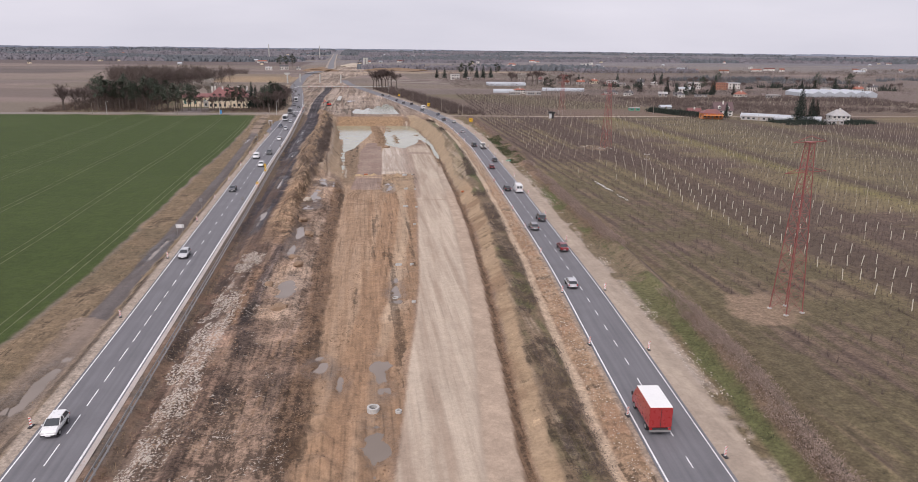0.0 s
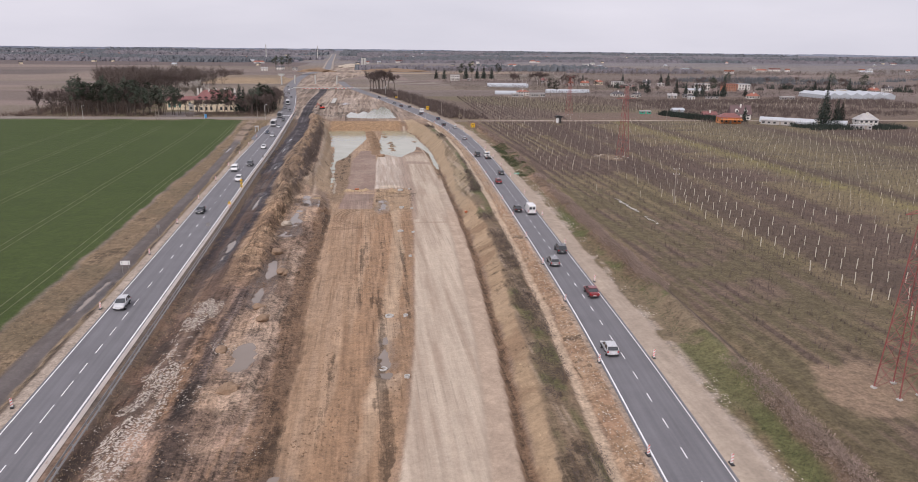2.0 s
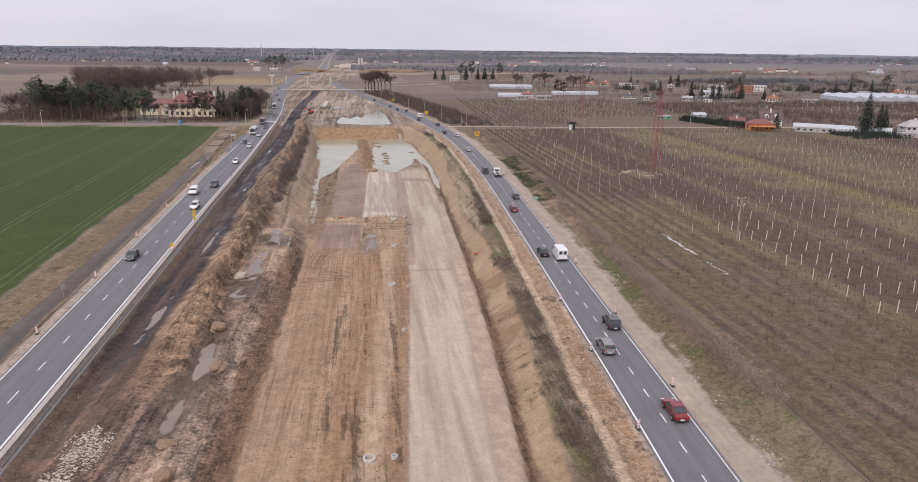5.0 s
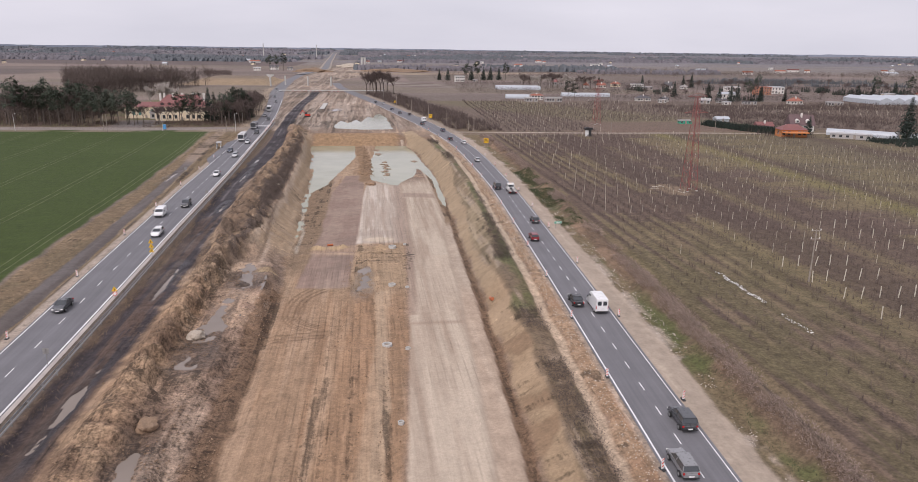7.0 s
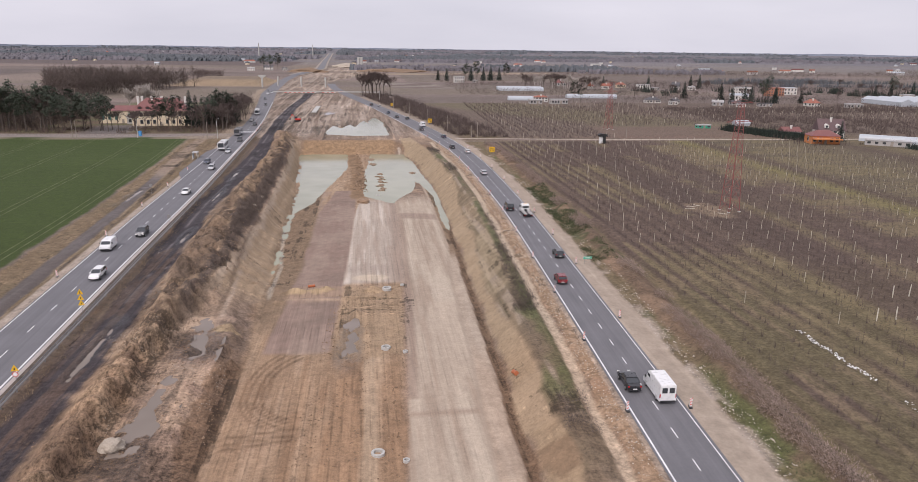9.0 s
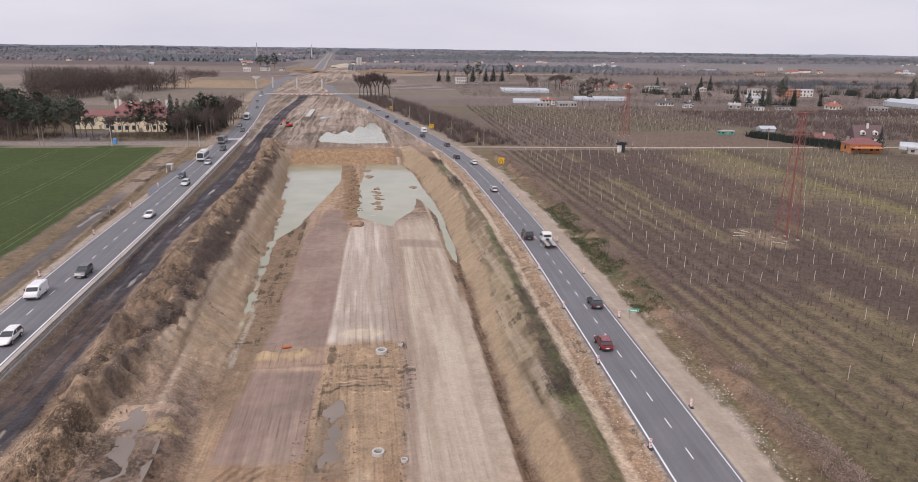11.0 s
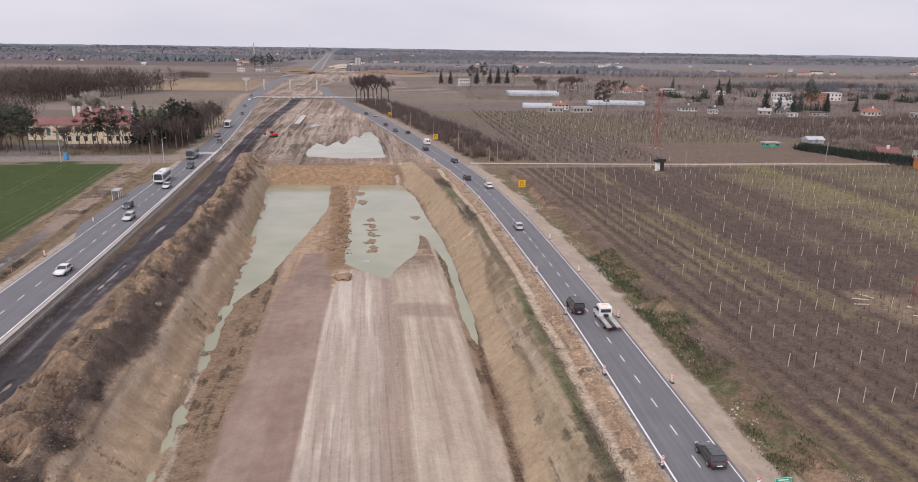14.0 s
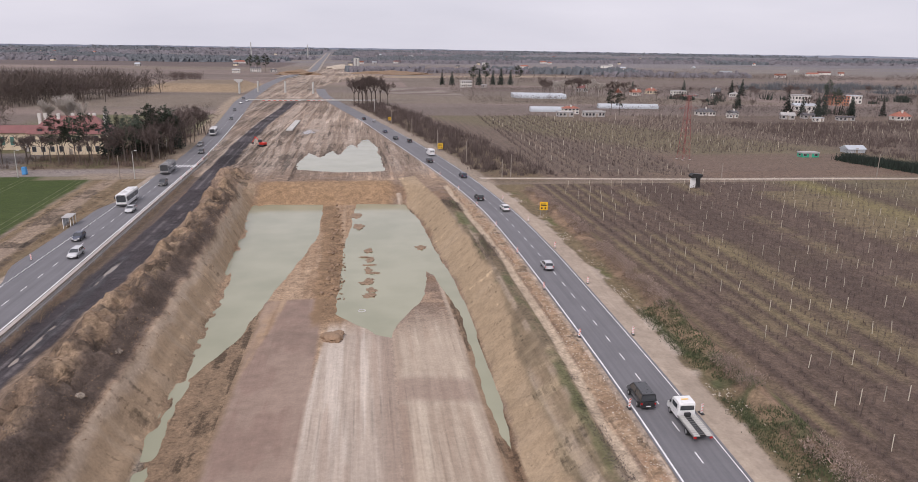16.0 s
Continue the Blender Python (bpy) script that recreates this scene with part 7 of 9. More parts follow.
# the last low wooded rise before the horizon, haze painted as its blue-grey colour
az = np.linspace(radians(48), radians(128), 500)
rim = 24 + 12 * fbm(az * 900, az * 0, 60, 4, 351) + 5 * fbm(az * 900, az * 0, 6, 3, 352)
rv, rf = [], []
for k, (a_, h_) in enumerate(zip(az, rim)):
    cx_, cy_ = 4680 * math.cos(a_), 100 + 4680 * math.sin(a_)
    rv += [(cx_, cy_, 0.0), (cx_, cy_, 22.0 + 0.35 * h_)]
rf = [(2 * k, 2 * k + 1, 2 * k + 3, 2 * k + 2) for k in range(len(az) - 1)]
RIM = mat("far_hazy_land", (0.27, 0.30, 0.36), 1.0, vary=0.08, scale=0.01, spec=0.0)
tagged(new("backdrop", mesh_of("backdrop", rv, rf, RIM)), "low wooded rise on the horizon in painted blue-grey haze", "backdrop", kind="structure")

# woods in the distance, aerial haze painted into their colours
n = 80000
ang = radians(90) - (rng.rand(n) * 1.34 - 0.54)
r = 1200 * (4100 / 1200) ** rng.rand(n)
wx, wy = r * np.cos(ang), 100 + r * np.sin(ang)
patch = fbm(wx * 0.22, wy * 1.25, 420, 4, 301)
need = np.interp(r, [1200, 1500, 1900, 2600, 3600, 4500], [0.30, 0.20, 0.10, 0.02, -0.06, -0.2])
field_w = (wx < -95) & (wy < 2010 + 0.1 * wx + 60 * fbm(wx, wy, 300, 2, 303))
on_road = (np.abs(wx - (LL(wy) + 5)) < 60 + 0.012 * wy) & (wy < 2300) | (wx > LL(wy)) & (wx < 95) & (wy < 1250)
keep = (patch > need) & (np.abs(wx - HIGHWAY(wy)) > 30) & ~field_w & ~on_road & ~((wx > 60) & (wx < 520) & (wy < 1250))
wx, wy, r, patch = wx[keep], wy[keep], r[keep], patch[keep]


def wood(name, wx, wy, r, material, label, tall):
    """Far trees: rounded crowns, uneven in size, a few to each clump."""
    n = len(wx)
    h = tall * (0.55 + 0.75 * rng.rand(n))
    w = (2.6 + 0.0018 * r) * (0.7 + 0.9 * rng.rand(n))
    base = np.stack([wx, wy, height(wx, wy)], -1)
    form = np.array([(1, 0, -0.05), (0, 1, -0.05), (-1, 0, -0.05), (0, -1, -0.05), (0.45, 0.45, 0.85), (-0.45, 0.45, 0.8), (-0.45, -0.45, 0.9), (0.45, -0.45, 0.8)])
    v = form[None] * (1 + 0.25 * rng.randn(n, 8, 1)) * np.stack([w, w, h], -1)[:, None]
    v[:, :4, 2] = -1.0
    v = v + base[:, None]
    quad = np.array([(0, 1, 5, 4), (1, 2, 6, 5), (2, 3, 7, 6), (3, 0, 4, 7), (4, 5, 6, 7)])
    f = (np.arange(n)[:, None, None] * 8 + quad[None]).reshape(-1, 4)
    return tagged(new(name, mesh_of(name, v.reshape(-1, 3).tolist(), f.tolist(), material, smooth=True)), label, "woods", kind="stuff")


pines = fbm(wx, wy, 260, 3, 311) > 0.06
wood("distant_bare_woods", wx[~pines], wy[~pines], r[~pines], HAZED_WOOD, "leafless woods towards the horizon, greyed by painted haze", 6.5)
wood("distant_pine_woods", wx[pines], wy[pines], r[pines], HAZED_PINE, "pine woods towards the horizon, blued by painted haze", 8.5)
# scrub, shelter belts and orchards between the houses
xs, ys = scatter(9000, 95, 620, 640, 1000)
keep = fbm(xs * 0.5, ys * 1.6, 70, 3, 321) > 0.03
crowns("mid_orchard_scrub", xs[keep], ys[keep], 4.2, 2.2, 12, 0.1, TWIG, "bare orchards and scrub between the houses", "scrub")
xs, ys = scatter(2600, 200, 460, 445, 620)
keep = (fbm(xs * 0.6, ys * 1.3, 50, 3, 322) > 0.02) & (xs > 215) & ~((xs > 205) & (xs < 320) & (ys > 600))
bushes("field_scrub", xs[keep], ys[keep], 14, 2.6, 1.3, TWIG, "purple-brown scrub on the fallow fields", "scrub", thick=0.08)
xs, ys = scatter(7000, 95, 1250, 1000, 1600)
keep = (fbm(xs * 0.4, ys * 1.5, 110, 3, 324) > 0.02) & (ys > 0.9 * xs)
crowns("far_shelter_belts", xs[keep], ys[keep], 7, 3.6, 12, 0.24, TWIG, "bare shelter belts beyond the houses", "woods")
xs, ys = scatter(1600, 430, 1000, 880, 1050)
keep = (fbm(xs * 0.4, ys * 1.5, 70, 3, 325) > 0.05)
bushes("dark_shelter_belt", xs[keep], ys[keep], 14, 6, 3.0, HAZED_PINE, "dark pine belt beyond the houses", "woods", thick=0.35)
for k in range(30):
    tree("birch" if k % 2 else "bare", 170 + 75 * rng.rand(), 815 + 40 * rng.rand(), 0.8 + 0.3 * rng.rand(), "pale leafless tree in the shelter belt", "shelter belt trees")
for k in range(40):
    tree("bare", 230 + 350 * rng.rand(), 660 + 240 * rng.rand(), 0.5 + 0.3 * rng.rand(), "leafless garden tree by the houses", "garden trees")
xs, ys = scatter(140, -200, -168, 1035, 1075)
crowns("field_copse", xs, ys, 9, 3, 26, 0.16, TWIG, "leafless copse at the edge of the ploughed field", "copse")

# gardens round the houses: bare trees and evergreen clumps
xs, ys = scatter(1500, 215, 600, 605, 930)
keep = fbm(xs * 0.8, ys * 1.2, 45, 3, 341) > 0.06
crowns("garden_tree_tops", xs[keep], ys[keep], 6.5, 2.6, 18, 0.11, TWIG, "bare garden trees between the houses", "garden trees")
xs, ys = scatter(420, 270, 600, 610, 800)
keep = fbm(xs * 0.8, ys * 1.2, 38, 3, 342) > 0.14
bushes("garden_evergreens", xs[keep], ys[keep], 30, 5.5, 1.7, SPRUCE, "dark evergreen clumps between the houses", "garden trees", lean=0.45, thick=0.35)
xs, ys = scatter(120, 200, 300, 398, 446)
keep = fbm(xs, ys, 22, 3, 343) > 0.0
bushes("garden_shrubs", xs[keep], ys[keep], 22, 2.6, 1.0, TWIG, "bare shrubs round the houses by the farm track", "garden trees", thick=0.06)


# ---- roadside furniture ----
def guardrail(y0, y1, step=4.0):
    """Double-sided steel barrier on posts along the west road."""
    at = lambda y: LR(y) + 2.35
    ob = thing("guardrail", "galvanised double steel guardrail on short posts", "guardrail", None)
    ys = np.arange(y0, y1 + 0.1, 2.0)
    for off in (-0.24, 0.24):
        verts, faces = [], []
        for y in ys:
            x, z = float(at(y)) + off, ground_z(float(at(y)), y)
            for dx, dz in ((-0.04, 0.50), (0.04, 0.56), (-0.03, 0.64), (0.04, 0.72), (-0.04, 0.78)):
                verts.append((x + dx * (1 if off > 0 else -1), y, 0.1 + dz))
        for i in range(len(ys) - 1):
            for k in range(4):
                p = i * 5 + k
                faces.append((p, p + 1, p + 6, p + 5))
        me = mesh_of("rail", verts, faces, GALV)
        o = new("rail", me)
        o.parent = ob
    pm = bpy.data.meshes.new("post")
    bm = box(bm_new(), -0.06, -0.05, -0.7, 0.06, 0.05, 0.76)
    box(bm, -0.24, -0.04, 0.58, 0.24, 0.04, 0.70)
    bm.to_mesh(pm)
    bm.free()
    pm.materials.append(GALV)
    for y in np.arange(y0, y1, step):
        o = new("post", pm)
        o.parent = ob
        o.matrix_basis = pose(float(at(y)), y, 0.1)
    return ob


guardrail(46, 470)


def striped_board():
    """Red and white traffic guide board on a rubber foot."""
    ob = thing("guide_board", "red and white striped traffic guide board on a rubber foot", "traffic board", None, "guide boards along the roads")
    part("foot", box(bm_new(), -0.2, -0.4, 0.0, 0.2, 0.4, 0.12, 0.03), PLASTIC_DARK, ob)
    part("board", box(bm_new(), -0.14, -0.025, 0.12, 0.14, 0.025, 1.2, 0.015), SIGN_WHITE, ob)
    for side in (-1, 1):
        for k in range(3):
            bm = bm_new()
            z = 0.24 + 0.36 * k
            a = [bm.verts.new((px, side * 0.031, pz)) for px, pz in ((-0.125, z), (0.125, z + 0.16), (0.125, z + 0.28), (-0.125, z + 0.12))]
            bm.faces.new(a if side < 0 else a[::-1])
            part("stripe", bm, SIGN_RED, ob)
    return ob


first = striped_board()
spots = [(float(RL(y)) - 0.45, y) for y in (46.5, 67, 86.5, 108, 131, 151, 170.5, 190, 209.5, 229, 248.5, 268, 288, 308, 328, 349, 370, 391, 412, 435)]
spots += [(float(RR(y)) + 0.75, y) for y in (58, 84, 108.5, 140, 164, 190, 217, 244, 265, 286, 308, 330, 352, 374, 398)]
spots += [(float(LL(y)) - 1.3, y) for y in (72, 104, 135, 165, 190, 217, 245, 272, 300, 326, 352)]
spots += [(float(LR(y)) + 1.2, y) for y in (432, 440, 448, 458, 468, 480, 492, 505)]
for k, (x, y) in enumerate(spots):
    m = pose(x, y, FAR_Z - 0.06 if x > 0 else 0.1, 2 * rng.randn(), 2 * rng.randn(), 8 * rng.randn())
    if k == 0:
        first.matrix_basis = m
    else:
        copy_thing(first, m)


def bars(parent, x0, x1, z0, z1, y, rows, material):
    """Plain bars in place of writing that cannot be read."""
    for k in range(rows):
        za = z0 + (z1 - z0) * (k + 0.2) / rows
        zb = z0 + (z1 - z0) * (k + 0.75) / rows
        part("writing_bar", box(bm_new(), x0, y - 0.01, za, x1 - (x1 - x0) * 0.15 * (k % 2), y + 0.01, zb), material, parent)


def yellow_board(x, y, yaw, size=2.0, legs=1.1):
    ob = thing("direction_board", "large yellow square temporary road sign on steel legs", "road sign", pose(x, y, ground_z(x, y), 0, 0, yaw), "yellow temporary signs")
    part("panel", box(bm_new(), -size / 2, -0.03, legs, size / 2, 0.03, legs + size, 0.02), SIGN_YELLOW, ob)
    for sx in (-1, 1):
        part("leg", rod(bm_new(), (sx * size * 0.35, 0.06, -0.1), (sx * size * 0.35, 0.06, legs + size * 0.9), 0.045), GALV, ob)
    bars(ob, -size * 0.36, size * 0.36, legs + size * 0.5, legs + size * 0.85, -0.05, 2, SIGN_BLACK)
    for sx in (-0.25, 0.2):
        part("pictogram", box(bm_new(), sx * size - 0.2 * size / 2, -0.05, legs + size * 0.15, sx * size + 0.2 * size / 2, -0.03, legs + size * 0.34), SIGN_BLACK, ob)
    return ob


yellow_board(57.4, 382, 0)
yellow_board(43.6, 489, 0, 2.0, 1.2)
yellow_board(28.0, 598, 0, 1.6, 1.2)


def triangle_stack(x, y, n):
    """Warning triangles one above another on a post."""
    ob = thing("warning_sign", f"yellow triangular warning signs stacked on one post" if n > 1 else "yellow warning sign with a round plate below", "road sign", pose(x, y, 0.1, 0, 0, 0), "warning signs")
    part("post", rod(bm_new(), (0, 0.05, -0.3), (0, 0.05, 1.0 + 0.85 * n), 0.04), GALV, ob)
    for k in range(n):
        z = 1.25 + 0.85 * k
        bm = prism(bm_new(), [(-0.48, z), (0.48, z), (0, z + 0.82)], -0.03, 0.0)
        tri = part("triangle", bm, SIGN_YELLOW, ob)
        part("pictogram", prism(bm_new(), [(-0.10, z + 0.15), (0.10, z + 0.15), (0.03, z + 0.48), (-0.03, z + 0.48)], -0.045, -0.03), SIGN_BLACK, tri)
        part("pictogram", prism(bm_new(), [(-0.10, z + 0.15), (0.10, z + 0.15), (0.03, z + 0.48), (-0.03, z + 0.48)], 0.0, 0.015), SIGN_BLACK, tri)
    if n == 1:
        part("round_plate", rod(bm_new(), (0, -0.03, 0.85), (0, 0.0, 0.85), 0.35, sides=20), SIGN_RED, ob)
        part("plate_face", rod(bm_new(), (0, -0.045, 0.85), (0, -0.03, 0.85), 0.26, sides=20), SIGN_WHITE, ob)
    return ob


triangle_stack(-32.6, 227, 3)
triangle_stack(-32.0, 205, 1)


def town_sign(x, y):
    ob = thing("place_sign", "green place-name sign on two steel posts", "road sign", pose(x, y, ground_z(x, y)))
    part("panel", box(bm_new(), -0.85, -0.025, 1.15, 0.85, 0.025, 1.65, 0.02), SIGN_GREEN, ob)
    part("border", box(bm_new(), -0.82, -0.032, 1.18, 0.82, -0.026, 1.62), SIGN_WHITE, ob)
    part("panel", box(bm_new(), -0.78, -0.04, 1.22, 0.78, -0.033, 1.58), SIGN_GREEN, ob)
    part("writing_bar", box(bm_new(), -0.5, -0.047, 1.34, 0.5, -0.041, 1.47), SIGN_WHITE, ob)
    for sx in (-0.55, 0.55):
        part("post", rod(bm_new(), (sx, 0.05, -0.2), (sx, 0.05, 1.6), 0.035), GALV, ob)
    return ob


town_sign(50.6, 243.5)


def back_board(x, y, w, h, legs, yaw=180):
    ob = thing("information_board", "white roadside board on two legs seen from behind", "road sign", pose(x, y, ground_z(x, y), 0, 0, yaw), "boards along the west road")
    part("panel", box(bm_new(), -w / 2, -0.03, legs, w / 2, 0.03, legs + h, 0.02), SIGN_WHITE, ob)
    for sx in (-1, 1):
        part("leg", rod(bm_new(), (sx * w * 0.33, 0.06, -0.2), (sx * w * 0.33, 0.06, legs + h), 0.04), GALV, ob)
    return ob


back_board(-41.6, 155.5, 1.7, 0.8, 1.6)
for x, y, h in ((-42.4, 180, 1.0), (-48.2, 318, 0.9), (-32.2, 181, 1.0), (-34.0, 281, 0.9)):
    ob = thing("small_sign", "grey back of a small roadside sign on a post", "road sign", pose(x, y, 0.0, 0, 0, 180), "boards along the west road")
    part("post", rod(bm_new(), (0, 0, -0.3), (0, 0, 2.4), 0.035), GALV, ob)
    part("panel", box(bm_new(), -0.38, -0.05, 1.6, 0.38, -0.02, 1.6 + h * 0.8, 0.02), GALV, ob)


def pole(x, y, h, label, lamp=False, arms=0, group="poles"):
    ob = thing("utility_pole", label, "pole", pose(x, y, ground_z(x, y), 0, 0, 0), group)
    part("shaft", rod(bm_new(), (0, 0, -0.3), (0, 0, h), 0.17, 0.09, 8), WOOD_POLE if not lamp else CONCRETE, ob)
    if lamp:
        part("lamp_arm", rod(bm_new(), (0, 0, h), (0.9, 0, h + 0.25), 0.04), GALV, ob)
        part("lamp_head", box(bm_new(), 0.7, -0.15, h + 0.18, 1.35, 0.15, h + 0.32, 0.05), SIGN_WHITE, ob)
    for k in range(arms):
        part("crossarm", box(bm_new(), -0.9, -0.06, h - 0.3 - 1.5 * k, 0.9, 0.06, h - 0.16 - 1.5 * k), WOOD_POLE, ob)
        for sx in (-0.8, 0.8):
            part("insulator", rod(bm_new(), (sx, 0, h - 0.16 - 1.5 * k), (sx, 0, h + 0.12 - 1.5 * k), 0.09, 0.06, 8), SIGN_WHITE, ob)
    return ob


pole(86.1, 204, 9.7, "concrete power pole with two crossarms and insulators", arms=2)
for x, y, h, lamp in ((-53.8, 436.5, 8.2, True), (-58.0, 436.5, 7.0, False), (57.2, 433.5, 5.6, False), (60.0, 433.5, 7.2, False), (49.5, 459, 8.0, False), (42.8, 492, 8.0, False), (35.8, 536, 8.0, False), (28.5, 585, 8.0, False), (21.0, 655, 8.0, True),
                      (-88, 440.5, 8.0, True), (-112, 438, 8.0, False), (-113.5, 438, 8.0, False), (-152, 438, 7.5, True), (-160, 438, 7.0, False), (-57, 475, 7, False), (-61, 500, 7, True), (182, 427, 7.5, False), (128, 428, 5.0, False)):
    pole(x, y, h, "grey roadside street-lamp pole" if lamp else "bare weathered utility pole", lamp)


def bus_shelter(x, y, yaw):
    ob = thing("bus_shelter", "white steel-framed glass bus shelter", "bus shelter", pose(x, y, ground_z(x, y), 0, 0, yaw))
    for sx in (-1.9, 0, 1.9):
        for sy in (-0.75, 0.75):
            part("post", box(bm_new(), sx - 0.05, sy - 0.05, -0.1, sx + 0.05, sy + 0.05, 2.3), SIGN_WHITE, ob)
    part("roof", box(bm_new(), -2.15, -1.0, 2.3, 2.15, 1.0, 2.42, 0.04), GREY_ROOF, ob)
    for sx in (-1.9, 0):
        part("pane", box(bm_new(), sx + 0.06, 0.74, 0.3, sx + 1.84, 0.76, 2.1), FOIL, ob)
    for sz in (0.9, 1.7):
        part("rail", box(bm_new(), -1.9, 0.72, sz, 1.9, 0.78, sz + 0.07), SIGN_WHITE, ob)
    part("bench", box(bm_new(), -1.6, 0.2, 0.42, 1.6, 0.6, 0.5, 0.02), WOOD_POLE, ob)
    return ob


bus_shelter(-50.2, 379, 95)
wc = thing("portable_toilet", "bright blue plastic portable toilet cabin", "portable toilet", pose(-88.5, 446, ground_z(-88.5, 446)))
part("cabin", box(bm_new(), -0.6, -0.6, 0.1, 0.6, 0.6, 2.1, 0.05), SIGN_BLUE, wc)
part("roof", box(bm_new(), -0.65, -0.65, 2.1, 0.65, 0.65, 2.35, 0.1), SIGN_BLUE, wc)
part("door", box(bm_new(), -0.42, -0.64, 0.2, 0.42, -0.60, 1.95, 0.01), SIGN_BLUE, wc)

# zebra crossing, bay markings and hatching on the west road
for k in range(8):
    x = float(LL(458)) + 0.6 + k * 1.0
    o = new("zebra_bar", mesh_of("zebra_bar", [(x, 455, FAR_Z + 0.012), (x + 0.5, 455, FAR_Z + 0.012), (x + 0.5, 459.5, FAR_Z + 0.012), (x, 459.5, FAR_Z + 0.012)], [(0, 1, 2, 3)], PAINT))
    o.parent = road_west
bay = tagged(new("bus_bay", ribbon("bus_bay", lambda y: LL(y) - 0.3 - 3.0 * float(smooth(336, 350, y) * (1 - smooth(392, 408, y))), lambda y: LL(y) - 0.3, 334, 410, FAR_Z - 0.004, ASPHALT)), "grey asphalt bus bay beside the road", "bus bay", kind="structure")
for k in range(26):
    dash("bay_dash", lambda y: LL(y) - 0.05, 338 + 2.6 * k, 1.4, 0.3, bay)
for k in range(46):
    yk = 372 + 1.9 * k
    x = float(LR(yk))
    o = new("hatch_bar", mesh_of("hatch_bar", [(x - 0.1, yk, FAR_Z + 0.014), (x + 0.75, yk + 0.9, FAR_Z + 0.014), (x + 0.75, yk + 1.35, FAR_Z + 0.014), (x - 0.1, yk + 0.45, FAR_Z + 0.014)], [(0, 1, 2, 3)], PAINT))
    o.parent = road_west


# ---- pylons ----
def pylon(x, y, h=28.2, base=1.7):
    ob = thing("lattice_pylon", "dull red lattice steel pylon on concrete feet", "pylon", pose(x, y, ground_z(x, y), 0, 0, 14), "red pylons in the orchard")
    half = lambda z: base + (0.42 - base) * min(1, z / h)
    levels = [0.0]
    while levels[-1] < h - 1.2:
        levels.append(min(h - 1.0, levels[-1] + 1.15 + 1.15 * half(levels[-1])))
    corner = ((-1, -1), (1, -1), (1, 1), (-1, 1))
    for cx, cy in corner:
        bm = rod(bm_new(), (cx * half(0), cy * half(0), 0), (cx * half(levels[-1]), cy * half(levels[-1]), levels[-1]), 0.085, 0.06, sides=4)
        part("leg", bm, RED_STEEL, ob)
        part("footing", box(bm_new(), cx * base - 0.3, cy * base - 0.3, -0.4, cx * base + 0.3, cy * base + 0.3, 0.2, 0.05), CONCRETE, ob, "pale concrete footing")
    for a, b in zip(levels, levels[1:]):
        for k in range(4):
            (ax, ay), (bx, by) = corner[k], corner[(k + 1) % 4]
            part("brace", rod(bm_new(), (ax * half(a), ay * half(a), a), (bx * half(b), by * half(b), b), 0.032, sides=4, caps=False), RED_STEEL, ob)
            part("brace", rod(bm_new(), (bx * half(a), by * half(a), a), (ax * half(b), ay * half(b), b), 0.032, sides=4, caps=False), RED_STEEL, ob)
            part("girt", rod(bm_new(), (ax * half(b), ay * half(b), b), (bx * half(b), by * half(b), b), 0.03, sides=4, caps=False), RED_STEEL, ob)
    part("cap_plate", box(bm_new(), -0.6, -0.6, h - 1.05, 0.6, 0.6, h - 0.95), RED_STEEL, ob)
    for z, r in ((h - 1.0, 3.4), (h - 5.6, 4.2)):
        bm = bm_new()
        rod(bm, (-r, 0, z), (r, 0, z), 0.06, sides=4)
        rod(bm, (-r, 0, z), (0, 0, z + 0.9), 0.05, sides=4)
        rod(bm, (r, 0, z), (0, 0, z + 0.9), 0.05, sides=4)
        part("crossarm", bm, RED_STEEL, ob)
    return ob


pylon(66.4, 96.6)
pylon(101.6, 285.5)
pylon(133.2, 467.0, 24.5)
for x, y, yaw in ((93.0, 291.0, 60), (95.5, 292.5, 20), (91.5, 288.5, 75), (97.5, 283.0, 40)):
    ob = new("orchard_post", STOUT)
    ob.matrix_basis = pose(x, y, ground_z(x, y) + 0.12, 88, 0, yaw)
    tagged(ob, "pale concrete post lying on bare soil", "post", "posts in the orchard")

ad = thing("advertising_stand", "white advertising stand with a black top beside the farm track", "advertising stand", pose(111.5, 413, ground_z(111.5, 413), 0, 0, 10))
part("panel", box(bm_new(), -1.5, -0.3, 0.0, 0.1, 0.3, 3.0, 0.03), SIGN_WHITE, ad, "white panel")
part("panel", box(bm_new(), 0.15, -0.9, 0.0, 1.2, 0.6, 3.0, 0.03), SIGN_BLACK, ad, "black panel")
part("crown", prism(bm_new(), [(-1.7, 3.0), (1.8, 3.0), (2.0, 3.9), (-1.2, 4.3), (-2.0, 3.7)], -0.8, 0.8), SIGN_BLACK, ad, "black crown")


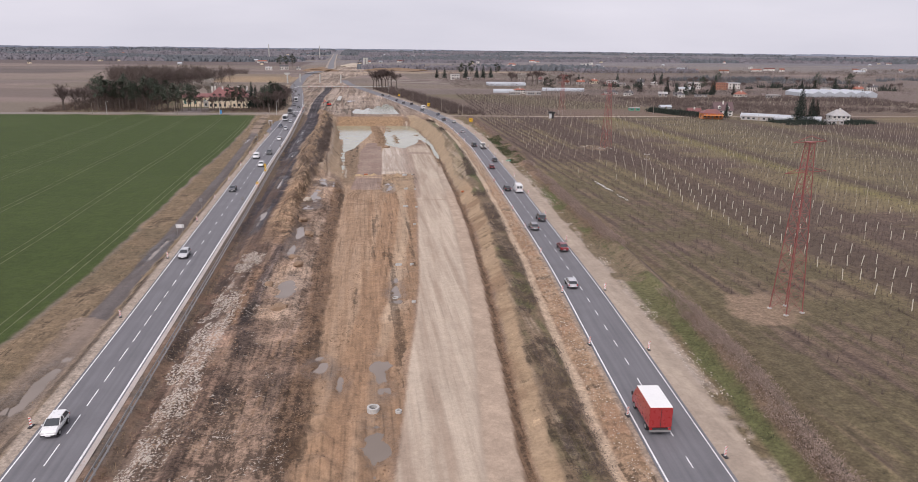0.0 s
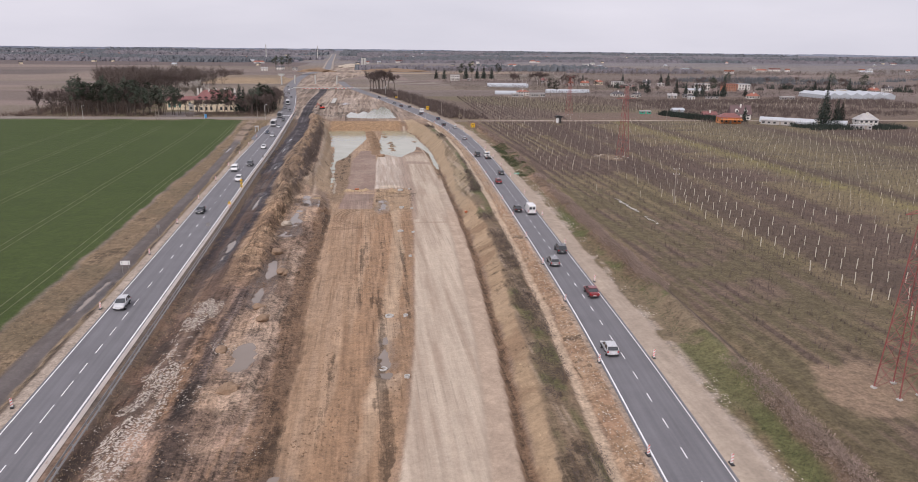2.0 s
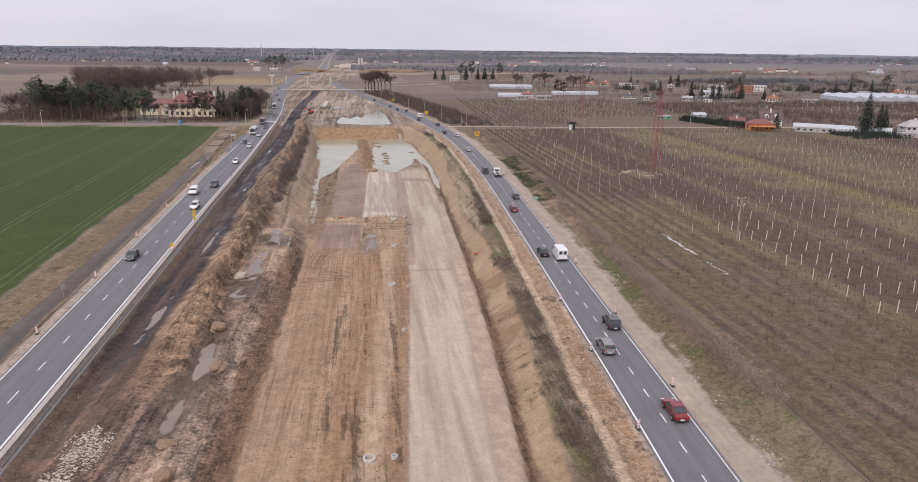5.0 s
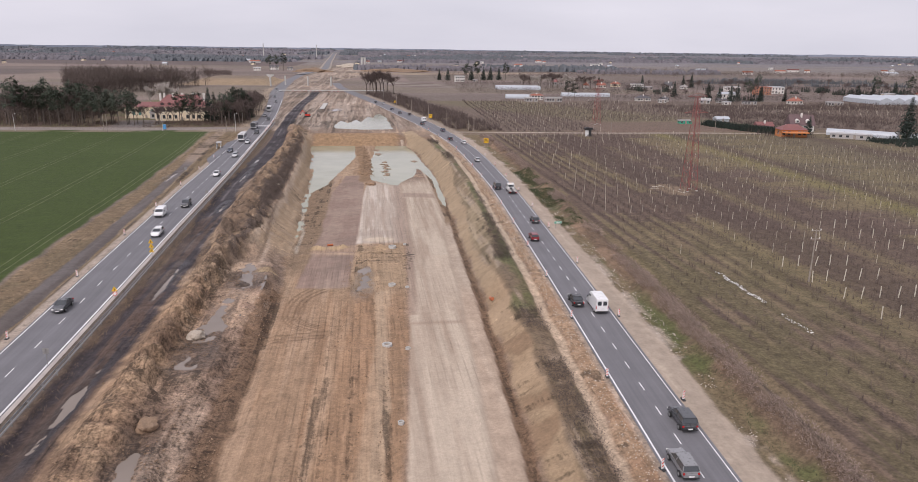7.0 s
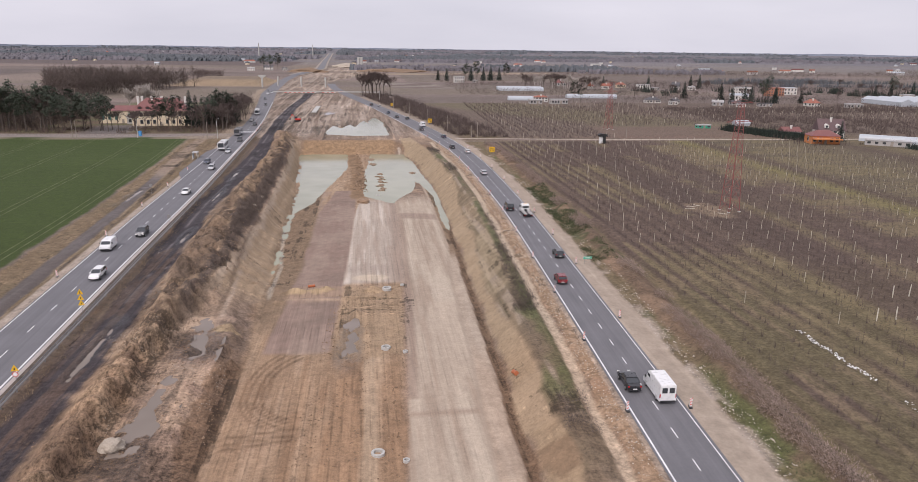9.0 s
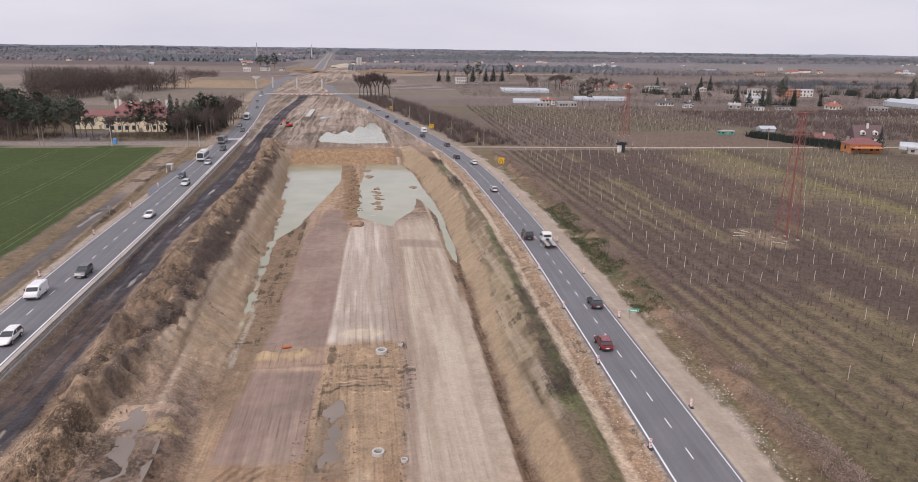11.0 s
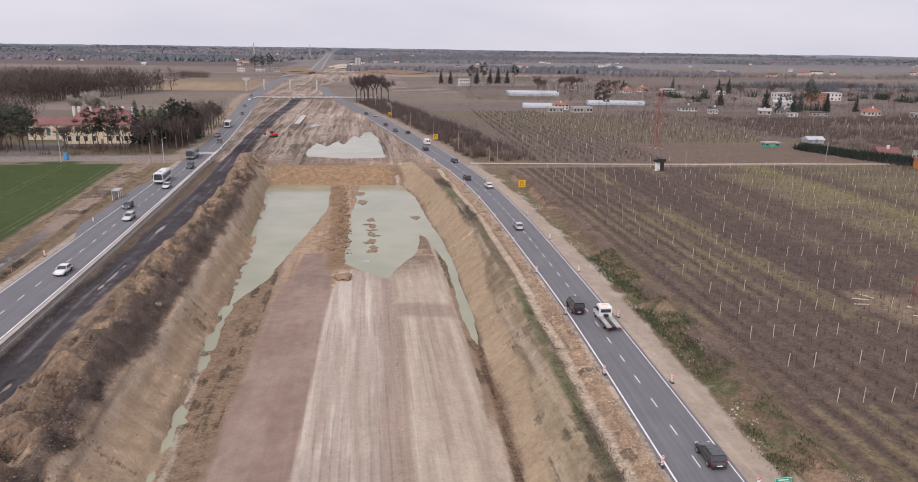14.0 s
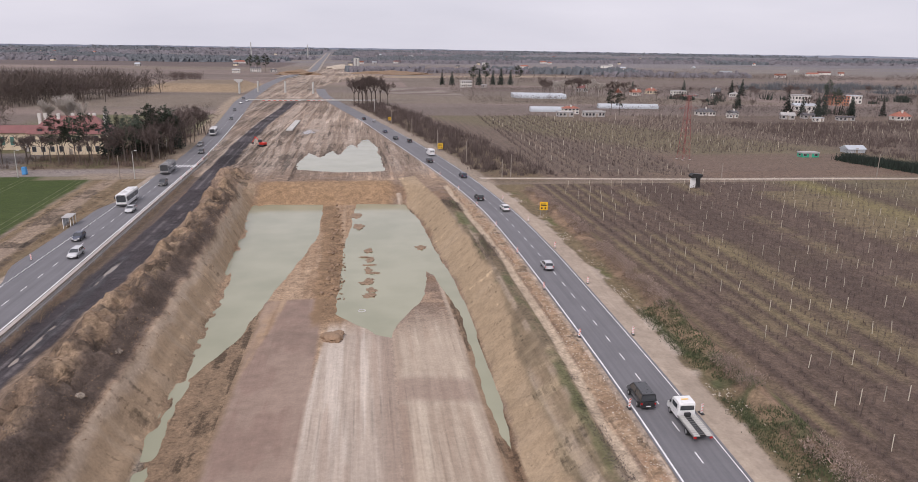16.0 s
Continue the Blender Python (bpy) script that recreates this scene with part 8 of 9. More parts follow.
# ---- manholes, pipes, stones on the works ----
def manhole(x, y, r, h, pale=True):
    z = ground_z(x, y)
    ob = thing("manhole", "pale concrete manhole ring standing out of the earth", "manhole", pose(x, y, z, 0, 0, 0), "manholes on the works")
    bm = bm_new()
    outer0, outer1, inner1, inner0 = [], [], [], []
    for k in range(20):
        a = 2 * math.pi * k / 20
        c, s_ = math.cos(a), math.sin(a)
        outer0.append(bm.verts.new((r * c, r * s_, -0.6)))
        outer1.append(bm.verts.new((r * 0.97 * c, r * 0.97 * s_, h)))
        inner1.append(bm.verts.new((r * 0.62 * c, r * 0.62 * s_, h)))
        inner0.append(bm.verts.new((r * 0.6 * c, r * 0.6 * s_, h - 0.5)))
    for k in range(20):
        j = (k + 1) % 20
        bm.faces.new((outer0[k], outer0[j], outer1[j], outer1[k]))
        bm.faces.new((outer1[k], outer1[j], inner1[j], inner1[k]))
        bm.faces.new((inner1[k], inner1[j], inner0[j], inner0[k]))
    part("ring", bm, CONCRETE, ob)
    part("opening", rod(bm_new(), (0, 0, h - 0.42), (0, 0, h - 0.38), r * 0.61, sides=20), PLASTIC_DARK, ob)
    return ob


for x, y, r, h in ((0.0, 73.0, 0.75, 0.45), (5.7, 131, 0.7, 0.3), (10.4, 189, 0.75, 0.3), (12.1, 217, 0.7, 0.35), (13.1, 243.5, 0.85, 0.5), (13.3, 334, 0.75, 0.55), (4.2, 112, 0.6, 0.25)):
    manhole(x, y, r, h, y > 200)
for x, y in ((3.5, 72), (7.8, 109), (8.9, 131), (11.9, 166), (13.9, 187), (15.4, 215), (16.6, 246)):
    manhole(x - 0.6, y, 0.38, 0.3)
pipe = part("drain_pipe", rod(bm_new(), (-1.2, 246.6, ground_z(-1, 246.6) + 0.2), (0.0, 247.0, ground_z(0, 247) + 0.2), 0.25, sides=16), PVC_ORANGE, None)
tagged(pipe, "short orange plastic drain pipe on the sand", "pipe")
pipe = part("drain_pipe", rod(bm_new(), (28.6, 204, ground_z(28.6, 204) + 0.3), (28.4, 205, ground_z(28.4, 205) + 0.3), 0.3, sides=14), PVC_ORANGE, None)
tagged(pipe, "orange plastic pipe end on the slope", "pipe")


def rock(x, y, size, seed, material, label, category="boulder", flat=0.7):
    bm = bm_new()
    bmesh.ops.create_icosphere(bm, subdivisions=3, radius=1.0)
    for v in bm.verts:
        k = 1 + 0.38 * noise.noise(v.co * 1.4 + Vector((seed * 3.1, 0, 0))) + 0.16 * noise.noise(v.co * 4 + Vector((0, seed, 0)))
        v.co = Vector((v.co.x * k, v.co.y * k * 0.85, v.co.z * k * flat)) * size
    ob = part(category, bm, material)
    ob.matrix_basis = pose(x, y, ground_z(x, y) + size * flat * 0.35, 0, 0, seed * 57)
    return tagged(ob, label, category, "loose stones on the works")


rock(-16.4, 190, 1.25, 3, STONE, "large pale grey boulder beside the puddle")
rock(-17.6, 296, 0.55, 5, STONE, "pale boulder on the edge of the cutting")
rock(-17.7, 309, 0.45, 6, STONE, "pale boulder on the edge of the cutting")
rock(-15.7, 165, 1.3, 8, CLAY, "dark heap of lumpy clay", "clay_heap", 0.6)
for k, (x, y, s_) in enumerate(((-14.5, 106, 1.3), (-13.2, 152, 1.2), (-14.8, 134, 1.0), (-13.4, 128, 1.1), (-17.5, 118, 0.9), (8.8, 321, 1.6), (9.6, 322.5, 1.2), (7.9, 322, 1.0))):
    rock(x, y, s_, 20 + k, CLAY, "brown heap of lumpy clay on the wet ground", "clay_heap", 0.55)


def clods(name, xs, ys, size, material, label, category="rubble"):
    """Many loose irregular lumps lying on the ground."""
    n = len(xs)
    zs = height(xs, ys)
    s_ = size * (0.4 + 1.2 * rng.rand(n) ** 2)
    base = np.array([(1, 0, 0), (0.2, 1, 0.1), (-1, 0.1, 0), (0, -1, -0.1), (0.1, 0.1, 0.75), (0, 0, -0.5)])
    tri = np.array([(0, 1, 4), (1, 2, 4), (2, 3, 4), (3, 0, 4), (1, 0, 5), (2, 1, 5), (3, 2, 5), (0, 3, 5)])
    v = base[None] * (1 + 0.35 * rng.randn(n, 6, 1)) * s_[:, None, None]
    a = rng.rand(n) * 6.28
    c, s2 = np.cos(a)[:, None], np.sin(a)[:, None]
    v = np.stack([v[..., 0] * c - v[..., 1] * s2, v[..., 0] * s2 + v[..., 1] * c, v[..., 2]], -1)
    v += np.stack([xs, ys, zs + 0.15 * s_], -1)[:, None]
    f = (np.arange(n)[:, None, None] * 6 + tri[None]).reshape(-1, 3)
    me = bpy.data.meshes.new(name)
    me.vertices.add(n * 6)
    me.vertices.foreach_set("co", v.astype(np.float32).ravel())
    me.loops.add(f.size)
    me.loops.foreach_set("vertex_index", f.astype(np.int32).ravel())
    me.polygons.add(len(f))
    me.polygons.foreach_set("loop_start", np.arange(0, f.size, 3, dtype=np.int32))
    me.update()
    me.materials.append(material)
    return tagged(new(name, me), label, category, kind="stuff")


xs, ys = scatter(7000, -25.0, -20.5, 45, 137)
keep = fbm(xs, ys, 5, 3, 401) > -0.12
clods("white_stones", xs[keep], ys[keep], 0.085, RUBBLE, "pale broken stone strewn along the mud")
xs, ys = scatter(16000, -29.5, -8.0, 50, 262)
keep = (fbm(xs, ys, 6, 3, 402) > 0.0) & ~((xs < -23) & (ys > 140))
clods("mud_clods", xs[keep], ys[keep], 0.10, CLAY, "loose brown clods of churned mud")
xs, ys = scatter(9000, -24.5, -14.5, 150, 440)
keep = (fbm(xs, ys, 6, 3, 403) > -0.1) & ((ys > 212) | (rng.rand(len(xs)) < 0.15))
clods("ridge_clods", xs[keep], ys[keep], 0.11, CLAY, "loose clods on the heaped soil")
xs, ys = scatter(12000, -13.0, -0.6, 50, 246)
ss = xs.copy()
xs = xs + SEAM(ys)
keep = ((np.abs(ss + 11.4) < 1.3) | (np.abs(ss + 8.4) < 0.9) | (np.abs(ss + 1.9) < 1.3) | (np.abs(ss + 6) < 0.6)) & (fbm(xs, ys, 5, 3, 404) > -0.2)
clods("median_clods", xs[keep], ys[keep], 0.09, CLAY, "loose clods of churned earth in the middle strip")
xs, ys = scatter(7000, 0.9, 4.0, 45, 440)
xs = xs + PALE(ys)
keep = (xs < RL(ys) - 0.8)
clods("bank_stones", xs[keep], ys[keep], 0.07, RUBBLE, "small stones on the road bank")
xs, ys = scatter(5000, 4.2, 7.0, 45, 412)
xs = xs + RR(ys)
keep = fbm(xs, ys, 6, 3, 405) > 0.0
clods("shoulder_rubble", xs[keep], ys[keep], 0.09, RUBBLE, "broken pale rubble at the shoulder's edge")
for n_, y0, y1 in ((330, 194.5, 210.5), (60, 181.5, 189.5)):
    xs, ys = scatter(n_, -0.55, 0.55, y0, y1)
    keep = np.abs(xs - 0.3 * np.sin(ys)) < 0.45
    clods("concrete_pieces", xs[keep] + 72.0, ys[keep], 0.11, SIGN_WHITE, "white broken concrete laid in a line on the grass")
xs, ys = scatter(900, 6.0, 17.0, 340, 420)
keep = (np.abs(xs - (SEAM(ys) - 9.8)) < 2.4)
clods("tongue_clods", xs[keep], ys[keep], 0.35, CLAY, "clods on the earth tongue between the ponds")
islets = [(14.8 + 0.6 * math.sin(2.1 * k) + 0.3 * math.sin(5.3 * k), 341.5 + 3.1 * k + 0.8 * math.sin(3.7 * k), 0.8 + 0.5 * abs(math.sin(1.7 * k + 1)), 1.15 + 0.6 * math.sin(2.9 * k)) for k in range(10)]
for k, (x, y, w, l) in enumerate(islets + [(12.6, 392, 1.4, 2.6), (11.4, 404, 1.6, 3.0), (26.6, 372, 1.2, 2.0)]):
    bm = bm_new()
    bmesh.ops.create_icosphere(bm, subdivisions=3, radius=1.0)
    for v in bm.verts:
        q = 1 + 0.7 * noise.noise(v.co * 1.8 + Vector((1.7 * k, 0, 0))) + 0.3 * noise.noise(v.co * 5 + Vector((0, k, 0)))
        v.co = Vector((v.co.x * w * q, v.co.y * l * q, v.co.z * 0.2 * q))
    ob = part("mud_islet", bm, MUDFLAT)
    ob.matrix_basis = pose(x, y, WATER_LEVEL - 0.02)
    tagged(ob, "brown mud islet standing out of the flood water", "mud islet", "islets in the pond")


# ---- buildings ----
MG = "manor buildings"


def house(x, y, w, d, eave, ridge, wall, roof, label, yaw=0.0, style="gable", storeys=1, bays=4, glass=None, chimneys=1, category="house", group="houses beyond the orchard"):
    """A house with walls, roof, windows with sills, a door and chimneys. w runs along its front."""
    glass = glass or GLASS_DARK
    if group != MG:
        w, d, eave, ridge = w * 0.58, d * 0.64, eave * 0.74, ridge * 0.74
    ob = thing("house" if category == "house" else category.replace(" ", "_"), label, category, pose(x, y, ground_z(x, y) - 0.1, 0, 0, yaw), group)
    part("wall", box(bm_new(), -w / 2, -d / 2, -0.5, w / 2, d / 2, eave), wall, ob)
    o = 0.45
    bm = bm_new()
    if style == "flat":
        box(bm, -w / 2 - 0.2, -d / 2 - 0.2, eave, w / 2 + 0.2, d / 2 + 0.2, max(ridge, eave + 0.3))
    else:
        inset = d / 2 if style == "hip" else 0.0
        a = [bm.verts.new(v) for v in ((-w / 2 - o, -d / 2 - o, eave - 0.1), (w / 2 + o, -d / 2 - o, eave - 0.1), (w / 2 + o, d / 2 + o, eave - 0.1), (-w / 2 - o, d / 2 + o, eave - 0.1))]
        r = [bm.verts.new((-w / 2 - o + inset, 0, ridge)), bm.verts.new((w / 2 + o - inset, 0, ridge))]
        bm.faces.new((a[0], a[1], r[1], r[0]))
        bm.faces.new((a[2], a[3], r[0], r[1]))
        bm.faces.new((a[1], a[2], r[1]))
        bm.faces.new((a[3], a[0], r[0]))
        bm.faces.new(a[::-1])
    part("roof", bm, roof, ob)
    sh = (eave - 0.3) / storeys
    for s_ in range(storeys):
        for k in range(bays):
            for side in (-1, 1):
                cx = -w / 2 + w * (k + 0.5) / bays
                ww, z0 = min(0.65, w / bays * 0.3), 0.35 + s_ * sh + sh * 0.25
                if s_ == 0 and k == bays // 2 and side < 0:
                    part("door", box(bm_new(), cx - 0.55, -d / 2 - 0.06, 0.0, cx + 0.55, -d / 2 + 0.02, 2.1), WOOD_POLE, ob)
                    continue
                fr_ = part("window", box(bm_new(), cx - ww - 0.08, side * d / 2 - 0.05, z0 - 0.08, cx + ww + 0.08, side * d / 2 + 0.05, z0 + sh * 0.5 + 0.08), FRAME_GREY, ob)
                part("pane", box(bm_new(), cx - ww, side * d / 2 - 0.07, z0, cx + ww, side * d / 2 + 0.07, z0 + sh * 0.5), glass, fr_)
        for side in (-1, 1):
            for k in range(max(1, int(d / 4.5))):
                cy = -d / 2 + d * (k + 0.5) / max(1, int(d / 4.5))
                z0 = 0.35 + s_ * sh + sh * 0.25
                fr_ = part("window", box(bm_new(), side * w / 2 - 0.05, cy - 0.7, z0 - 0.08, side * w / 2 + 0.05, cy + 0.7, z0 + sh * 0.5 + 0.08), FRAME_GREY, ob)
                part("pane", box(bm_new(), side * w / 2 - 0.07, cy - 0.6, z0, side * w / 2 + 0.07, cy + 0.6, z0 + sh * 0.5), glass, fr_)
    for k in range(chimneys if style != "flat" else 0):
        cx = -w / 2 + w * (k + 1) / (chimneys + 1)
        part("chimney", box(bm_new(), cx - 0.4, -1.3, eave, cx + 0.4, -0.5, ridge + 0.8), WHITE_WALL, ob)
    return ob


# the manor by the side road
main = house(-90.5, 492.5, 27, 13, 7.6, 13.4, CREAM_WALL, RED_ROOF, "cream two-storey manor with a dull red hipped roof", 2, "hip", 2, 9, chimneys=0, group=MG)
for cx, cy in ((-11.6, 0.8), (-9.6, 0.8), (-4.6, -1.0), (-0.4, 1.0), (5.0, 1.0), (7.0, 0.8), (11.0, -0.5)):
    part("chimney", box(bm_new(), cx - 0.5, cy - 0.4, 9.0, cx + 0.5, cy + 0.4, 14.2, 0.04), WHITE_WALL, main, "white chimney stack")
for cx in (-9.5, -5.8, -1.9, 1.9, 5.8, 9.5):
    dm = part("dormer", prism(bm_new(), [(cx - 1.2, 7.9), (cx + 1.2, 7.9), (cx + 1.2, 9.3), (cx, 10.0), (cx - 1.2, 9.3)], -5.8, -2.5), RED_ROOF, main)
    part("pane", box(bm_new(), cx - 0.8, -5.86, 8.2, cx + 0.8, -5.8, 9.2), GLASS_DARK, dm)
house(-114, 505, 19, 12, 6.4, 8.6, CREAM_WALL, RED_ROOF, "cream hall with tall green-tinted windows and red roof", 2, "gable", 1, 6, GLASS_GREEN, 0, group=MG)
house(-106, 497, 6, 5, 3.4, 4.2, GREY_WALL, GREY_ROOF, "grey low entrance annex of the manor", 2, "flat", 1, 2, chimneys=0, group=MG)
goal = thing("football_goal", "white football goal on the pitch behind the manor", "football goal", pose(-84, 600, 0))
for sx in (-2.5, 2.5):
    part("post", rod(bm_new(), (sx, 0, 0), (sx, 0, 2.2), 0.07), SIGN_WHITE, goal)
part("crossbar", rod(bm_new(), (-2.5, 0, 2.2), (2.5, 0, 2.2), 0.07), SIGN_WHITE, goal)

# farms and houses
house(121, 955, 20, 12, 9.5, 10.0, WHITE_WALL, GREY_ROOF, "plain white two-storey cubic building", 5, "flat", 2, 5, chimneys=0)
house(140, 953, 9, 8, 4.2, 4.6, GREY_WALL, GREY_ROOF, "low grey annex with flat roof", 5, "flat", 1, 2, chimneys=0)
house(144, 652, 17, 9, 5.0, 6.6, WHITE_WALL, TILE_ROOF, "cream farmhouse with an orange tiled roof", 4, "hip", 2, 4)
house(136, 636, 16, 8, 3.6, 4.2, GREY_WALL, GREY_ROOF, "grey farm shed with a flat pale roof", 4, "flat", 1, 4, chimneys=0, category="farm shed")
house(153, 633, 22, 9, 4.2, 4.8, GREY_WALL, GREY_ROOF, "long grey farm shed with a pale roof", 4, "flat", 1, 6, chimneys=0, category="farm shed")
house(226, 890, 20, 11, 5, 9.0, GREY_WALL, RED_ROOF, "house with a large red roof", -5, "hip", 1, 5)
house(244, 838, 13, 10, 4, 8.5, WHITE_WALL, TILE_ROOF, "white house with a steep orange roof", 70, "gable", 2, 3)
house(262, 842, 15, 9, 4, 7.5, WHITE_WALL, TILE_ROOF, "white house with an orange roof", 10, "gable", 1, 4)
house(287, 866, 17, 9, 4.5, 7.5, CREAM_WALL, TILE_ROOF, "yellow house with a terracotta roof", 0, "hip", 1, 4)
house(299, 832, 22, 10, 6.5, 7.0, WHITE_WALL, GREY_ROOF, "white flat-roofed modern house", 0, "flat", 2, 5, chimneys=0)
house(305, 815, 13, 8, 4, 4.4, GREY_WALL, GREY_ROOF, "grey garage block with flat roof", 0, "flat", 1, 3, chimneys=0)
house(335, 832, 13, 12, 4.5, 10.0, WHITE_WALL, DARK_ROOF, "white house with a dark roof of solar panels", -35, "gable", 2, 4)
house(350, 826, 12, 8, 4.0, 5.5, WHITE_WALL, GREY_ROOF, "white bungalow with grey hipped roof", 0, "hip", 1, 4)
house(231, 645, 19, 11, 3.4, 6.2, WHITE_WALL, DARK_ROOF, "white bungalow with a dark hipped roof", 0, "hip", 1, 5)
house(247, 640, 11, 8, 3.2, 5.2, WHITE_WALL, DARK_ROOF, "white outbuilding with a dark roof", 30, "gable", 1, 3, category="outbuilding")
house(240, 627, 10, 5, 3.0, 3.4, WHITE_WALL, GREY_ROOF, "white caravan-like shed with flat roof", 0, "flat", 1, 3, chimneys=0, category="outbuilding")
house(272, 620, 13, 8, 3.6, 5.8, GREY_WALL, GREY_ROOF, "shed with a pale grey roof", -20, "gable", 1, 3, category="outbuilding")
house(288, 624, 12, 7, 3.4, 5.0, GREY_WALL, DARK_ROOF, "grey shed with a dark roof", 0, "gable", 1, 3, category="outbuilding")
house(283, 606, 10, 5, 3.0, 3.4, WHITE_WALL, FOIL, "white flat-roofed garden shed", 0, "flat", 1, 2, chimneys=0, category="outbuilding")
house(305, 612, 18, 6, 2.8, 3.4, GREY_WALL, DARK_ROOF, "long open shed with dark roof", 0, "flat", 1, 4, chimneys=0, category="outbuilding")
house(322, 680, 24, 14, 5.5, 7.5, WHITE_WALL, FOIL, "white hall with a bright roof", -15, "gable", 1, 5, chimneys=0, category="hall")
house(387, 735, 26, 14, 9.5, 10.2, BRICK_WALL, TILE_ROOF, "unplastered orange brick two-storey building", -5, "flat", 3, 6, chimneys=0)
house(362, 746, 22, 16, 9.0, 9.8, WHITE_WALL, GREY_ROOF, "pale hall beside the brick building", -5, "flat", 2, 5, chimneys=0, category="hall")
house(412, 752, 22, 14, 8.5, 9.2, WHITE_WALL, FOIL, "white hall with a bright roof", -5, "flat", 2, 4, chimneys=0, category="hall")
house(347, 618, 17, 10, 3.6, 7.2, WHITE_WALL, TILE_ROOF, "white house with an orange-red roof", 0, "hip", 1, 4)
house(370, 602, 20, 8, 3.6, 4.2, GREY_WALL, GREY_ROOF, "grey farm shed with flat roof", -8, "flat", 1, 5, chimneys=0, category="farm shed")
house(466, 666, 15, 10, 7.0, 8.4, CREAM_WALL, GREY_ROOF, "cream two-storey house with flat roof", 0, "flat", 2, 4, chimneys=0)
house(520, 690, 15, 10, 5.0, 8.4, WHITE_WALL, TILE_ROOF, "house with a reddish roof", 0, "gable", 1, 4)
house(560, 720, 16, 10, 6.0, 8.4, WHITE_WALL, DARK_ROOF, "white house with a dark roof", 0, "gable", 2, 4)
orange_house = house(211.8, 409, 21, 12, 5.0, 8.0, ORANGE_WALL, RED_ROOF, "bright orange house with a dull red hipped roof", -10, "hip", 1, 5, chimneys=0, group="houses by the farm track")
part("balcony", box(bm_new(), -6.0, -6.6, 2.2, 6.0, -3.9, 2.7, 0.05), ORANGE_WALL, orange_house, "orange balcony front")
brown_house = house(231.6, 433, 20, 13, 4.6, 11.6, WHITE_WALL, BROWN_ROOF, "white house with a steep brown roof and two dormers", -14, "gable", 2, 4, group="houses by the farm track")
for cx in (-2.6, 2.6):
    dm = part("dormer", prism(bm_new(), [(cx - 0.9, 4.6), (cx + 0.9, 4.6), (cx + 0.9, 5.8), (cx, 6.5), (cx - 0.9, 5.8)], -4.2, -1.0), WHITE_WALL, brown_house)
    part("pane", box(bm_new(), cx - 0.5, -4.25, 4.75, cx + 0.5, -4.2, 5.75), GLASS_DARK, dm)
house(214, 437, 14, 9, 3.4, 6.0, GREY_WALL, RED_ROOF, "low house with a red roof", -8, "gable", 1, 4, group="houses by the farm track")
house(237, 400, 30, 9, 3.0, 3.4, GREY_WALL, GREY_ROOF, "long grey flat-roofed shed", -35, "flat", 1, 6, chimneys=0, category="farm shed", group="houses by the farm track")
house(281, 386, 18, 12, 6.0, 10.5, WHITE_WALL, GREY_ROOF, "white villa with a grey hipped roof", -10, "hip", 2, 4, group="houses by the farm track")
house(272, 377, 16, 8, 2.8, 3.2, GREY_WALL, GREY_ROOF, "grey garage beside the villa", -10, "flat", 1, 4, chimneys=0, category="outbuilding", group="houses by the farm track")
house(262, 398, 8, 6, 3.0, 4.8, CREAM_WALL, GREY_ROOF, "small cream shed with grey roof", 10, "gable", 1, 2, chimneys=0, category="outbuilding", group="houses by the farm track")
house(214, 482, 13, 8, 2.4, 4.2, FOIL, FOIL, "small greenhouse with a pale roof", 0, "gable", 1, 5, FOIL, 0, category="greenhouse", group="greenhouses")
house(186, 470, 12, 5, 2.2, 2.8, SIGN_GREEN, GREY_ROOF, "green low shed with a grey roof", 0, "flat", 1, 3, chimneys=0, category="outbuilding")
house(-168, 1290, 19, 9, 6.0, 8.5, WHITE_WALL, GREY_ROOF, "white cottage with a grey roof", 0, "gable", 2, 4, group="houses beyond the works")
house(-146, 1330, 26, 10, 8.0, 11.0, WHITE_WALL, DARK_ROOF, "white farmhouse with a dark roof", 0, "gable", 2, 5, group="houses beyond the works")
house(-120, 1330, 14, 9, 5.0, 7.0, WHITE_WALL, DARK_ROOF, "white outbuilding with a dark roof", 0, "gable", 1, 3, category="outbuilding", group="houses beyond the works")
hr = random.Random(5)
for k in range(130):
    a = hr.uniform(-0.56, 0.75)
    r = hr.uniform(1350, 3300)
    hx, hy = r * math.sin(a), 150 + r * math.cos(a)
    if abs(hx - float(LL(hy))) < 40:
        continue
    wall_, roof_ = hr.choice(((WHITE_WALL, GREY_ROOF), (WHITE_WALL, TILE_ROOF), (CREAM_WALL, DARK_ROOF), (WHITE_WALL, RED_ROOF), (GREY_WALL, FOIL)))
    big = 1.0 + (hr.random() < 0.25) * 1.5
    house(hx, hy, hr.uniform(11, 18) * big, hr.uniform(9, 12), 5.5, 9.0, wall_, roof_, "small pale house in the distance", hr.uniform(-30, 30), hr.choice(("gable", "hip", "flat")), 1, 2, chimneys=0, group="houses in the distance")


